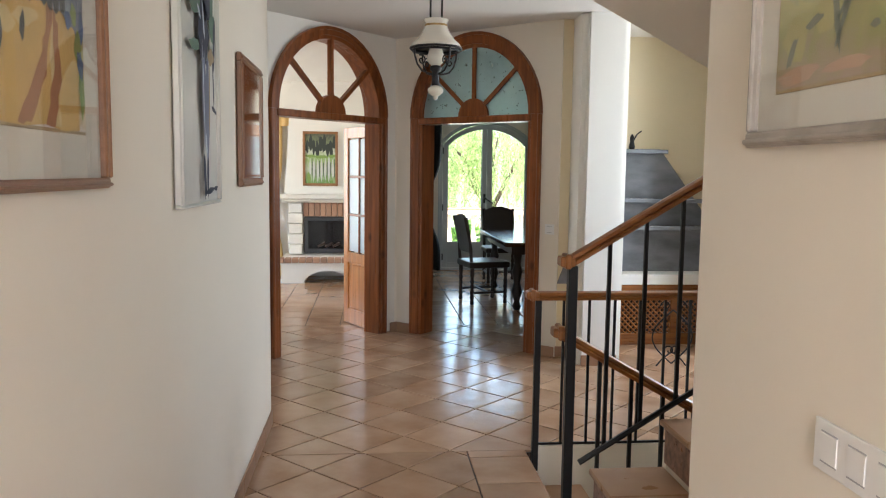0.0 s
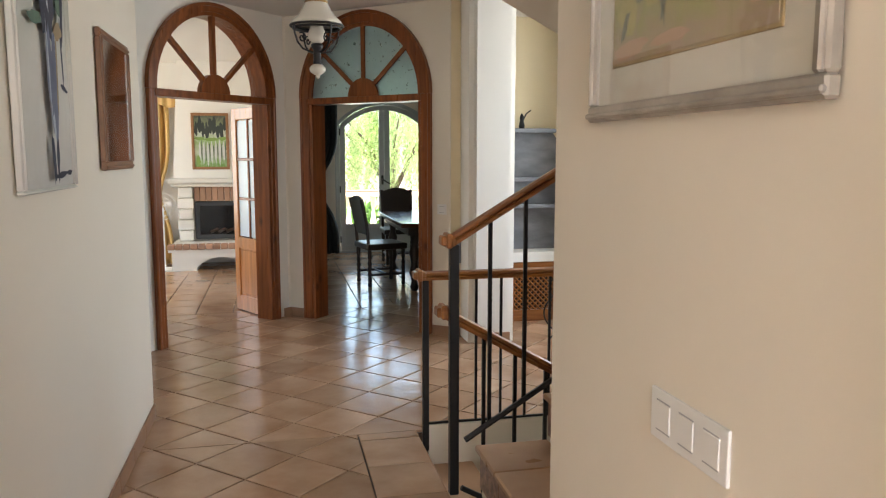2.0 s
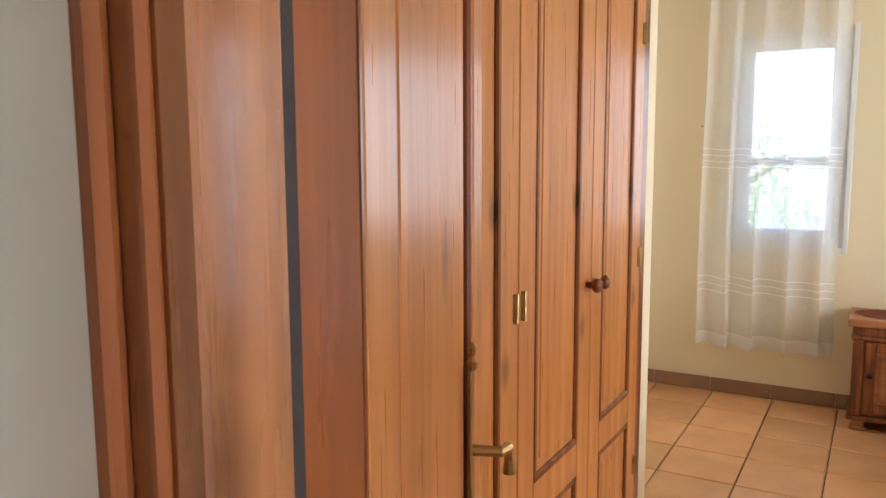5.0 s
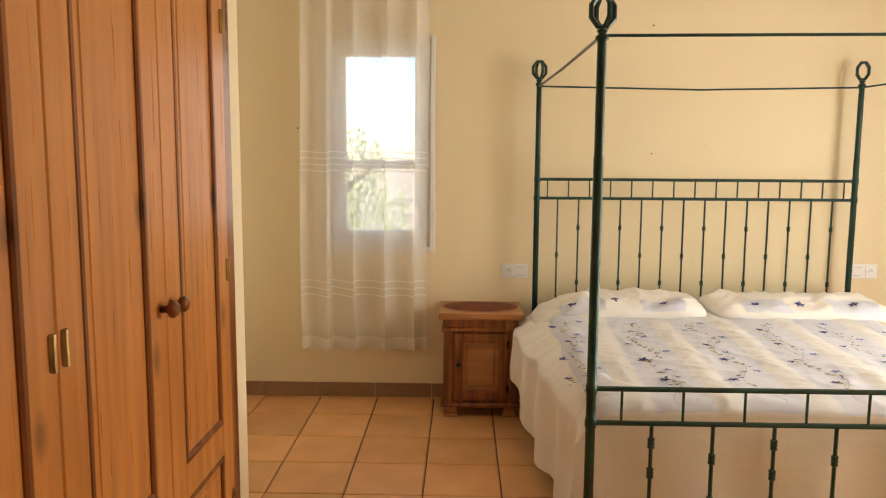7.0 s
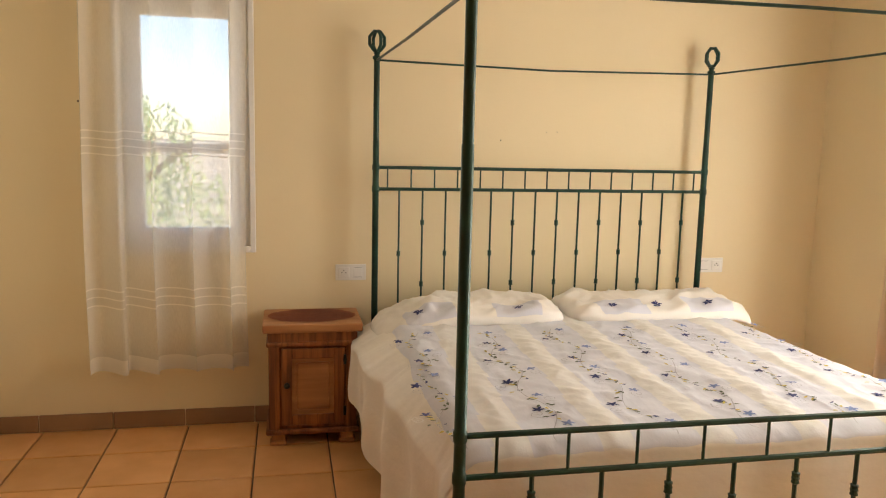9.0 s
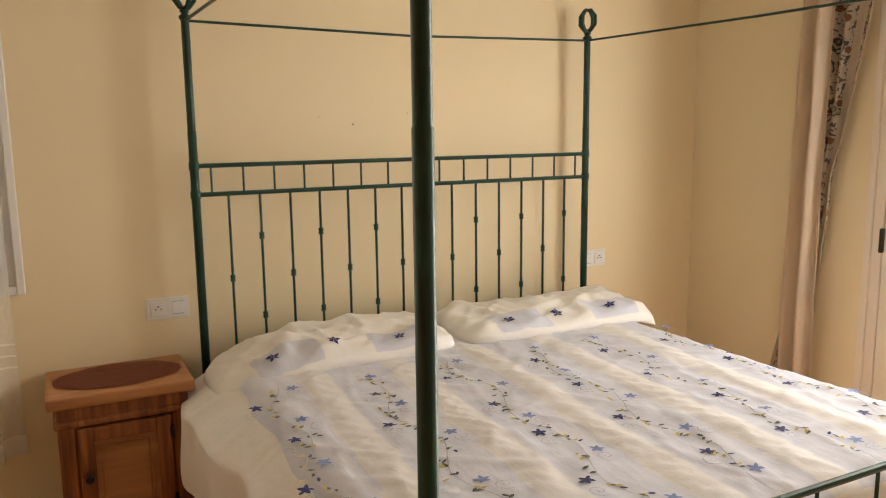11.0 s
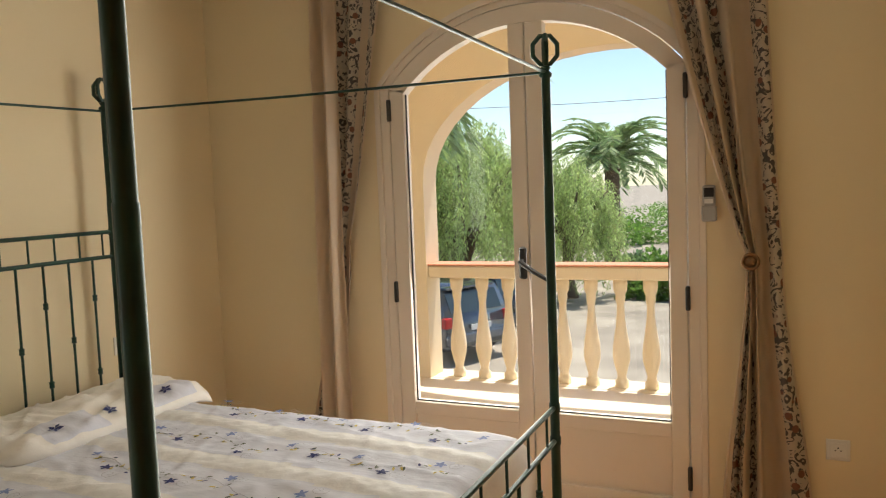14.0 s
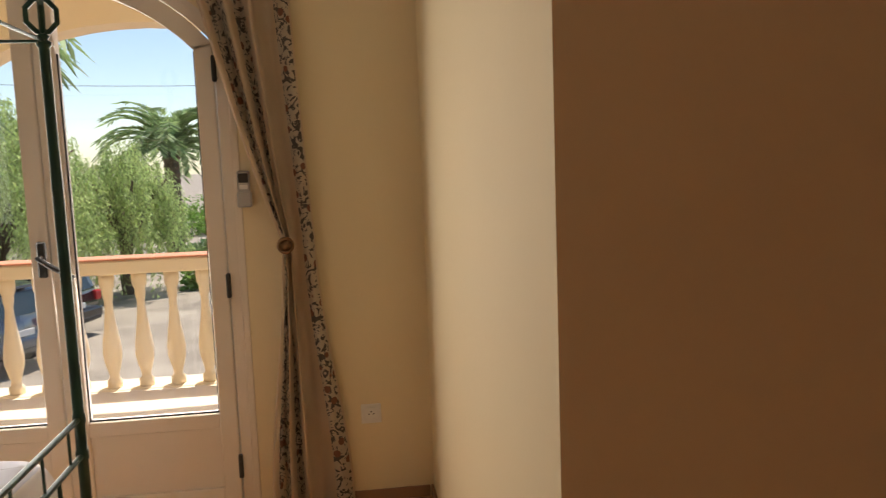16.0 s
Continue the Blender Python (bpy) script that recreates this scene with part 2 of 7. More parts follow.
M_GREYPLASTIC = mat("grey_plastic", (0.42, 0.42, 0.42), 0.45, scale=4, amount=0.1, bump=0.03)


def floral(name):
    """Cream cloth strewn with grey-brown scrolls and rust flowers."""
    m = mat(name, (0.74, 0.65, 0.53), 0.7, scale=4, amount=0.2, bump=0.1, bump_scale=90)
    n, l = m.node_tree.nodes, m.node_tree.links
    b = n["Principled BSDF"]
    src = b.inputs["Base Color"].links[0].from_socket
    tc = [q for q in n if q.type == "TEX_COORD"][0]
    nz = n.new("ShaderNodeTexNoise")
    nz.inputs["Scale"].default_value, nz.inputs["Detail"].default_value, nz.inputs["Distortion"].default_value = 24, 1.0, 2.4
    vo = n.new("ShaderNodeTexVoronoi")
    vo.inputs["Scale"].default_value = 17
    for q in (nz, vo):
        l.new(tc.outputs["Object"], q.inputs["Vector"])
    r1, r2 = n.new("ShaderNodeValToRGB"), n.new("ShaderNodeValToRGB")
    r1.color_ramp.elements[0].position, r1.color_ramp.elements[1].position = 0.53, 0.57
    r2.color_ramp.elements[0].position, r2.color_ramp.elements[1].position = 0.24, 0.28
    r2.color_ramp.elements[0].color, r2.color_ramp.elements[1].color = (1, 1, 1, 1), (0, 0, 0, 1)
    l.new(nz.outputs["Fac"], r1.inputs["Fac"])
    l.new(vo.outputs["Distance"], r2.inputs["Fac"])
    a, c = n.new("ShaderNodeMixRGB"), n.new("ShaderNodeMixRGB")
    a.inputs["Color2"].default_value = (0.13, 0.11, 0.10, 1)
    c.inputs["Color2"].default_value = (0.30, 0.13, 0.085, 1)
    l.new(r1.outputs["Color"], a.inputs["Fac"])
    l.new(src, a.inputs["Color1"])
    l.new(r2.outputs["Color"], c.inputs["Fac"])
    l.new(a.outputs["Color"], c.inputs["Color1"])
    l.new(c.outputs["Color"], b.inputs["Base Color"])
    return m


M_FLORAL = floral("floral_curtain_border")


# ---- mesh helpers ----
def thing(name, label, category, group="", kind="", at=(0, 0, 0), turn=0):
    e = new(name)
    e.empty_display_size = 0.1
    e.matrix_world = pose(*at, 0, 0, turn)
    return tagged(e, label, category, group, kind)


def part(name, bm, material, parent=None, label="", smooth=False, matrix=None):
    me = bpy.data.meshes.new(name)
    bm.normal_update()
    bm.to_mesh(me)
    bm.free()
    mats = material if isinstance(material, (list, tuple)) else [material]
    for q in mats:
        me.materials.append(q)
    if smooth:
        for p in me.polygons:
            p.use_smooth = True
    ob = new(name, me)
    if matrix is not None:
        ob.matrix_basis = matrix
    if parent is not None:
        ob.parent = parent
    if label:
        tagged(ob, label)
    return ob


def box(x0, x1, y0, y1, z0, z1, bevel=0.0, bm=None, seg=1):
    own = bmesh.new()
    r = bmesh.ops.create_cube(own, size=1)
    bmesh.ops.scale(own, vec=(x1 - x0, y1 - y0, z1 - z0), verts=r["verts"])
    bmesh.ops.translate(own, vec=((x0 + x1) / 2, (y0 + y1) / 2, (z0 + z1) / 2), verts=r["verts"])
    if bevel:
        bmesh.ops.bevel(own, geom=own.edges[:], offset=bevel, segments=seg, affect="EDGES", profile=0.6)
    return join(bm, own)


def join(bm, own):
    if bm is None:
        return own
    tmp = bpy.data.meshes.new("tmp")
    own.to_mesh(tmp)
    own.free()
    bm.from_mesh(tmp)
    bpy.data.meshes.remove(tmp)
    return bm


def tube(points, r, seg=8, bm=None, closed=False, flat=1.0):
    """A round bar along points; r may be a list."""
    bm = bm or bmesh.new()
    pts = [Vector(p) for p in points]
    rings, n = [], len(pts)
    up = None
    for i, p in enumerate(pts):
        a = pts[i - 1] if (i or closed) else p
        b = pts[(i + 1) % n] if (i < n - 1 or closed) else p
        d = (b - a).normalized()
        if up is None:
            up = Vector((0, 0, 1)) if abs(d.z) < 0.9 else Vector((0, 1, 0))
        s = d.cross(up).normalized()
        u = s.cross(d).normalized()
        up = u
        rad = r[i] if isinstance(r, (list, tuple)) else r
        rings.append([bm.verts.new(p + s * math.cos(2 * math.pi * k / seg) * rad + u * math.sin(2 * math.pi * k / seg) * rad * flat) for k in range(seg)])
    for i in range(n if closed else n - 1):
        a, b = rings[i], rings[(i + 1) % n]
        for k in range(seg):
            bm.faces.new((a[k], a[(k + 1) % seg], b[(k + 1) % seg], b[k]))
    if not closed:
        bm.faces.new(rings[0][::-1])
        bm.faces.new(rings[-1])
    return bm


def lathe(profile, at=(0, 0, 0), seg=16, bm=None, square=()):
    """Turn (radius, height) pairs round z."""
    bm = bm or bmesh.new()
    rings = []
    for r, z in profile:
        rings.append([bm.verts.new((at[0] + r * math.cos(2 * math.pi * k / seg), at[1] + r * math.sin(2 * math.pi * k / seg), at[2] + z)) for k in range(seg)])
    for a, b in zip(rings, rings[1:]):
        for k in range(seg):
            bm.faces.new((a[k], a[(k + 1) % seg], b[(k + 1) % seg], b[k]))
    bm.faces.new(rings[0][::-1])
    bm.faces.new(rings[-1])
    return bm


def ribbon(fn, nu, nv, bm=None, thick=0.0):
    """A sheet from fn(u, v), u and v from 0 to 1."""
    bm = bm or bmesh.new()
    g = [[bm.verts.new(fn(i / nu, j / nv)) for j in range(nv + 1)] for i in range(nu + 1)]
    for i in range(nu):
        for j in range(nv):
            bm.faces.new((g[i][j], g[i + 1][j], g[i + 1][j + 1], g[i][j + 1]))
    if thick:
        bmesh.ops.recalc_face_normals(bm, faces=bm.faces[:])
        bmesh.ops.solidify(bm, geom=bm.faces[:], thickness=thick)
    return bm


def prism(poly, y0, y1, bm=None):
    """Extrude a polygon of (x, z) from y0 to y1."""
    bm = bm or bmesh.new()
    a = [bm.verts.new((x, y0, z)) for x, z in poly]
    b = [bm.verts.new((x, y1, z)) for x, z in poly]
    n = len(poly)
    bm.faces.new(a)
    bm.faces.new(b[::-1])
    for i in range(n):
        bm.faces.new((a[i], b[i], b[(i + 1) % n], a[(i + 1) % n]))
    bmesh.ops.recalc_face_normals(bm, faces=bm.faces[:])
    return bm


def arch_points(cx, half, spring, rise, n=24, flat=0.0):
    """The curve of an arch from its start at cx - half to cx + half."""
    return [(cx - half * math.cos(math.pi * i / n), spring + rise * math.sin(math.pi * i / n)) for i in range(n + 1)]


def arch_band(outer, inner, y0, y1, bm=None):
    """A curved bar between two curves with equal counts of (x, z)."""
    bm = bm or bmesh.new()
    for (a, b), (c, d) in zip(zip(outer, outer[1:]), zip(inner, inner[1:])):
        prism([a, b, d, c], y0, y1, bm)
    bmesh.ops.remove_doubles(bm, verts=bm.verts[:], dist=1e-5)
    return bm


def arch_ngon(u0, u1, z0, z1, curve, y0, y1):
    """A wall along x whose one opening ends in the given arch curve."""
    return prism([(u0, z0), (curve[0][0], z0)] + curve + [(curve[-1][0], z0), (u1, z0), (u1, z1), (u0, z1)], y0, y1)


def arched_wall(u0, u1, z0, z1, a0, a1, spring, rise, y0, y1):
    """A wall along x with one round-arched opening from a0 to a1."""
    return arch_ngon(u0, u1, z0, z1, arch_points((a0 + a1) / 2, (a1 - a0) / 2, spring, rise), y0, y1)


def holed_wall(u0, u1, z0, z1, holes, y0, y1):
    """A wall along x with rectangular openings (a0, a1, b0, b1)."""
    bm = bmesh.new()
    u = u0
    for a0, a1, b0, b1 in sorted(holes):
        box(u, a0, y0, y1, z0, z1, bm=bm)
        if b0 > z0:
            box(a0, a1, y0, y1, z0, b0, bm=bm)
        if b1 < z1:
            box(a0, a1, y0, y1, b1, z1, bm=bm)
        u = a1
    box(u, u1, y0, y1, z0, z1, bm=bm)
    return bm


def setting(name, bm, material, label, matrix=None, category="wall"):
    return tagged(part(name, bm, material, None, "", matrix=matrix), label, category, "", "structure")


# ---- structure: hall ----
CEIL = 2.67
HALL = 0.02      # face of the hall's picture wall
EAST = 1.31      # face of the wall with the bedroom door
FLOOR_T = -0.012

setting("floor_hall_bed", box(-1.2, 1.425, -2.5, 3.62, -0.2, FLOOR_T, bm=box(-1.2, 1.425, 3.62, 4.36, -0.2, FLOOR_T, bm=box(-3.2, 4.4, 4.36, 12.4, -0.2, FLOOR_T))), M_GROUTDARK, "grey-brown grout bed under the hall tiles", category="floor")
setting("wall_hall_pictures", box(HALL - 0.15, HALL, -2.5, 4.89, -0.02, CEIL), M_WALL, "cream painted hall wall hung with pictures")
setting("wall_hall_west", box(-1.35, -1.2, 4.74, 6.2, -0.02, CEIL, bm=box(-1.35, HALL - 0.15, 4.74, 4.89, -0.02, CEIL)), M_WALL, "plain cream wall closing the hall's side bay")
setting("wall_hall_south", holed_wall(HALL - 0.15, EAST + 0.13, -0.02, CEIL, [(0.2, 1.15, 1.0, 2.2)], -2.5, -2.35), M_WALL, "cream wall at the hall's end with a window")
# wall between hall and bedroom, built along its length
door_m = pose(EAST, 2.05, 0, 0, 0, -90)
setting("wall_hall_bedroom", holed_wall(0, 4.55, -0.02, CEIL, [(1.115, 1.97, -0.02, 2.06)], 0, 0.13), M_WALL, "cream painted wall with the bedroom doorway", matrix=door_m)

ANG_L, ANG_R = 47.2, -41.8
ARCH_L = pose(-0.175, 6.46, 0, 0, 0, ANG_L)
ARCH_R = pose(0.967, 7.408, 0, 0, 0, ANG_R)
A0, A1, SPRING, RAD = 0.085, 1.225, 1.95, 0.57
setting("wall_arch_living", arched_wall(-1.5, 1.4686, -0.02, CEIL, A0 - 0.03, A1 + 0.03, SPRING, 0.60, 0.012, 0.16), M_WHITEWALL, "cream wall with an arched glazed doorway to the living room", matrix=ARCH_L)
setting("wall_arch_dining", arched_wall(-0.192, 1.48, -0.02, CEIL, A0, A1, SPRING, 0.57, 0.012, 0.16), M_WALL, "cream wall with an arched doorway to the dining room", matrix=ARCH_R)
setting("ceiling_hall", box(-3.2, 1.44, -2.5, 12.4, CEIL, CEIL + 0.15, bm=box(1.44, 4.4, 2.1, 12.4, CEIL, CEIL + 0.15)), M_CEIL, "white painted hall ceiling", category="ceiling")
setting("wall_arch_corner", box(0.795, 0.852, 7.552, 7.70, -0.02, CEIL), M_WALL, "cream corner between the two arched doorways")
# stair bay: side wall, column and outer walls
setting("wall_stair_bay", box(2.075, 2.19, 6.44, 6.60, -0.02, CEIL, bm=box(2.19, 2.33, 6.60, 7.1, -0.02, CEIL)), M_BEDWALL, "cream wall return beside the dining room arch")
colm = box(2.165, 2.53, 6.13, 6.60, -0.02, CEIL)
bmesh.ops.bevel(colm, geom=[q for q in colm.edges if abs(q.verts[0].co.z - q.verts[1].co.z) > 1 and q.verts[0].co.y < 6.2], offset=0.05, segments=5, affect="EDGES")
tagged(part("column", colm, M_WHITEWALL, None, smooth=False), "white plastered pier with rounded edges beside the stairs", "column", kind="structure")
setting("wall_stair_north", box(2.33, 4.4, 7.1, 7.25, -0.02, CEIL), M_BEDWALL, "warm cream wall behind the marble shelves")
setting("wall_stair_east", holed_wall(2.1, 7.1, -2.0, CEIL, [(4.85, 6.05, 0.9, 2.4)], -0.15, 0), M_WALL, "cream stairwell wall with a window", matrix=pose(4.25, 0, 0, 0, 0, 90))
setting("wall_stair_south", box(1.44, 4.4, 1.98, 2.10, -2.0, CEIL), M_WALL, "cream wall along the staircase")

# added out of view: keeps daylight_stair off the wall behind the shelves
setting("pier_stair", box(3.4, 4.25, 6.35, 6.5, -0.02, CEIL), M_WALL, "unseen cream pier added to shade the wall behind the shelves")


# ---- structure: bedroom ----
EASTW, SOUTHW, NORTHW = 5.718, -2.335, 2.0


def segment_arch(x0, x1, spring, rise, n=20):
    """A flat arch, part of one circle, from x0 to x1."""
    h = (x1 - x0) / 2
    r = (h * h + rise * rise) / (2 * rise)
    a = math.asin(h / r)
    return [((x0 + x1) / 2 + r * math.sin(-a + 2 * a * i / n), spring + rise - r + r * math.cos(-a + 2 * a * i / n)) for i in range(n + 1)]


setting("floor_bedroom_bed", box(1.425, 5.9, -2.6, 2.1, -0.2, FLOOR_T), M_GROUT, "grout bed under the bedroom tiles", category="floor")
setting("wall_bedroom_east", holed_wall(-2.55, 2.15, -0.02, CEIL, [(0.80, 1.38, 0.90, 2.08)], -0.18, 0), M_BEDWALL, "warm cream bedroom wall behind the bed", matrix=pose(EASTW, 0, 0, 0, 0, 90))
DX0, DX1, DSPR, DRISE = 3.28, 4.72, 1.90, 0.345
wb = arch_ngon(2.40, EASTW, -0.02, CEIL, segment_arch(DX0, DX1, DSPR, DRISE), SOUTHW - 0.2, SOUTHW)
setting("wall_bedroom_south", wb, M_BEDWALL, "warm cream wall with the arched balcony door")
setting("wall_bedroom_north", box(3.73, EASTW, NORTHW, NORTHW + 0.1, -0.02, CEIL, bm=box(3.735, 3.85, 1.357, NORTHW, -0.02, CEIL)), M_BEDWALL, "warm cream wall of the alcove beside the wardrobe")
setting("wall_bathroom_block", box(1.44, 2.545, SOUTHW - 0.2, -0.38, -0.02, CEIL), M_BEDWALL, "warm cream wall corner of the entrance lobby")
setting("ceiling_bedroom", box(1.44, 5.9, -2.55, 2.1, CEIL - 0.01, CEIL + 0.14), M_CEIL, "white painted bedroom ceiling", category="ceiling")


# ---- skirting ----
def skirting(name, x0, y0, x1, y1, label, step=0.336, z=0.085, phase=0.0):
    """Skirting tiles along a wall's foot, from one point to another; the room is to the left of that way."""
    e = thing(name, label, "skirting", kind="structure")
    d = math.hypot(x1 - x0, y1 - y0)
    m = pose(x0, y0, 0, 0, 0, math.degrees(math.atan2(y1 - y0, x1 - x0)))
    full = None
    u = -phase
    while u < d - 0.01:
        a, b = max(u, 0) + 0.002, min(u + step, d) - 0.002
        if b - a > 0.02:
            whole = abs(b - a - step + 0.004) < 1e-4
            if whole and full is not None:
                q = new("skirting_tile", full.data)
                q.parent = e
            else:
                q = part("skirting_tile", box(0, b - a, 0.002, 0.012, 0.002, z, bevel=0.002), M_SKIRT, e)
                if whole:
                    full = q
            q.matrix_basis = m @ pose(a, 0, 0)
        u += step
    return e


skirting("skirting_east", EASTW, SOUTHW, EASTW, NORTHW, "brown tile skirting along the wall behind the bed", phase=0.235)
skirting("skirting_north", EASTW, NORTHW, 3.85, NORTHW, "brown tile skirting in the alcove")
skirting("skirting_south", 2.56, SOUTHW, DX0, SOUTHW, "brown tile skirting beside the balcony door", z=0.05)
skirting("skirting_south_far", DX1, SOUTHW, EASTW - 0.02, SOUTHW, "brown tile skirting behind the bed corner")
skirting("skirting_block", 2.545, -0.39, 2.545, SOUTHW, "brown tile skirting along the lobby corner", phase=0.1, z=0.05)
skirting("skirting_hall", HALL, 4.88, HALL, -2.3, "beige tile skirting along the picture wall")
skirting("skirting_door", EAST, 0.995, EAST, 2.04, "beige tile skirting beside the bedroom door")
cu, su = math.cos(radians(ANG_L)), math.sin(radians(ANG_L))
skirting("skirting_arch_corner", -0.175 + 1.4686 * cu + 0.008, 6.46 + 1.4686 * su - 0.015, -0.175 + 1.37 * cu + 0.008, 6.46 + 1.37 * su - 0.015, "beige tile skirting between the arches")
cv, sv = math.cos(radians(ANG_R)), math.sin(radians(ANG_R))
skirting("skirting_arch_side", 0.967 + 0 * cv, 7.396, 0.967 - 0.17 * cv, 7.396 - 0.17 * sv, "beige tile skirting between the arches")
skirting("skirting_pier", 2.49, 6.13, 2.205, 6.13, "white-grey tile skirting at the pier's foot")
skirting("skirting_bay", 2.165, 6.44, 2.075, 6.44, "grey tile skirting beside the pier")
skirting("skirting_arch_end", 0.967 + 1.475 * cv, 7.396 + 1.475 * sv, 0.967 + 1.32 * cv, 7.396 + 1.32 * sv, "grey tile skirting beside the dining arch")


# ---- arched hall doorways ----
def arched_door(name, label, m, pane, w):
    """Casing, fanlight with three bars and hub, transom and jambs."""
    e = thing(name, label, "door", kind="structure")
    e.matrix_world = m
    a0, a1 = A0 - 0.085 + w, A1 + 0.085 - w
    cx, half = (a0 + a1) / 2, (a1 - a0) / 2
    outer, inner = arch_points(cx, half + w, SPRING, half + w + 0.035), arch_points(cx, half, SPRING, half + 0.03)
    part("arch_casing", arch_band(outer, inner, -0.022, 0.012), M_DARKPINE, e)
    bead_o, bead_i = arch_points(cx, half + w + 0.008, SPRING, half + w + 0.043), arch_points(cx, half + w - 0.018, SPRING, half + w + 0.017)
    part("arch_moulding", arch_band(bead_o, bead_i, -0.034, 0.011), M_DARKPINE, e)
    part("arch_lining", arch_band(inner, arch_points(cx, half - 0.03, SPRING, half), -0.01, 0.17), M_DARKPINE, e)
    for a, b, side in ((a0 - w, a0, -1), (a1, a1 + w, 1)):
        part("casing", box(a, b, -0.022, 0.012, 0, SPRING, bevel=0.004), M_DARKPINE, e)
        o = a0 - w if side < 0 else a1 + w
        part("casing_moulding", box(o - (0.008 if side < 0 else 0.018), o + (0.018 if side < 0 else 0.008), -0.034, 0.011, 0, SPRING, bevel=0.006), M_DARKPINE, e)
        j = a0 if side < 0 else a1
        part("jamb", box(*((j, j + 0.03) if side < 0 else (j - 0.03, j)), -0.01, 0.17, 0, SPRING, bevel=0.003), M_DARKPINE, e)
    part("transom", box(a0, a1, -0.030, 0.13, SPRING - 0.055, SPRING, bevel=0.006), M_DARKPINE, e)
    part("fan_hub", prism([(cx + 0.15 * math.cos(math.pi * i / 14), SPRING + 0.15 * math.sin(math.pi * i / 14)) for i in range(15)], -0.012, 0.04), M_DARKPINE, e)
    for ang in (42, 90, 138):
        ca, sa = math.cos(radians(ang)), math.sin(radians(ang))
        px, pz = -sa * 0.017, ca * 0.017
        r0, r1 = 0.14, half + (0.005 if ang == 90 else -0.005)
        part("fan_bar", prism([(cx + ca * r0 + px, SPRING + sa * r0 + pz), (cx + ca * r1 + px, SPRING + sa * r1 + pz), (cx + ca * r1 - px, SPRING + sa * r1 - pz), (cx + ca * r0 - px, SPRING + sa * r0 - pz)], -0.006, 0.035), M_DARKPINE, e)
    g = part("fanlight_pane", prism([(a0 + 0.02, SPRING - 0.01)] + arch_points(cx, half - 0.01, SPRING, half + 0.02) + [(a1 - 0.02, SPRING - 0.01)], 0.012, 0.018), pane, e)
    g.visible_shadow = False
    return e


arched_door("door_living", "red-brown pine arched doorway with glazed fanlight", ARCH_L, M_GLASS, 0.055)
arched_door("door_dining", "red-brown pine arched doorway with frosted fanlight", ARCH_R, M_FROST, 0.085)


def glazed_leaf(m):
    """Half of a double door: six panes over one wooden panel."""
    e = thing("glazed_door_leaf", "open reddish pine door leaf with six glass panes", "door")
    e.matrix_world = m
    W, H, T = 0.585, 1.885, 0.038
    for a, b in ((0, 0.085), (W - 0.085, W)):
        part("stile", box(a, b, -T / 2, T / 2, 0.01, H, bevel=0.004), M_PINE, e)
    for a, b in ((0.01, 0.15), (0.60, 0.70), (H - 0.10, H)):
        part("rail", box(0.085, W - 0.085, -T / 2, T / 2, a, b, bevel=0.003), M_PINE, e)
    part("panel", box(0.10, W - 0.10, -0.012, 0.012, 0.165, 0.585, bevel=0.008, bm=box(0.083, W - 0.083, -0.006, 0.006, 0.148, 0.602)), M_PINE, e)
    part("muntin", box(W / 2 - 0.012, W / 2 + 0.012, -0.014, 0.014, 0.70, H - 0.10, bevel=0.003), M_DARKPINE, e)
    for k in (1, 2):
        z = 0.70 + k * (H - 0.80) / 3
        part("muntin", box(0.085, W - 0.085, -0.014, 0.014, z - 0.012, z + 0.012, bevel=0.003), M_DARKPINE, e)
    for k in range(3):
        for a, b in ((0.085, W / 2 - 0.012), (W / 2 + 0.012, W - 0.085)):
            z0 = 0.70 + k * (H - 0.80) / 3
            part("pane", box(a, b, -0.003, 0.003, z0 + 0.012, z0 + (H - 0.80) / 3 - 0.012), M_PALEGLASS, e, "pale textured glass pane")
    for z in (0.22, 0.95, 1.68):
        part("hinge", lathe([(0.007, 0), (0.009, 0.01), (0.007, 0.09)], (0.0, -T / 2, z), 8), M_BRASS, e)
    h = part("handle", tube([(W - 0.04, -T / 2, 0.98), (W - 0.04, -T / 2 - 0.05, 0.98), (W - 0.14, -T / 2 - 0.05, 0.98)], 0.008), M_BRASS, e)
    part("plate", box(W - 0.06, W - 0.02, -T / 2 - 0.004, -T / 2, 0.86, 1.10, bevel=0.002), M_BRASS, h)
    return e


M_PALEGLASS = mat("pale_textured_glass", (0.62, 0.72, 0.76), 0.35, scale=30, amount=0.2, bump=0.4, bump_scale=40)
glazed_leaf(pose(0.635, 7.44, 0, 0, 0, math.degrees(math.atan2(0.53, -0.30))))


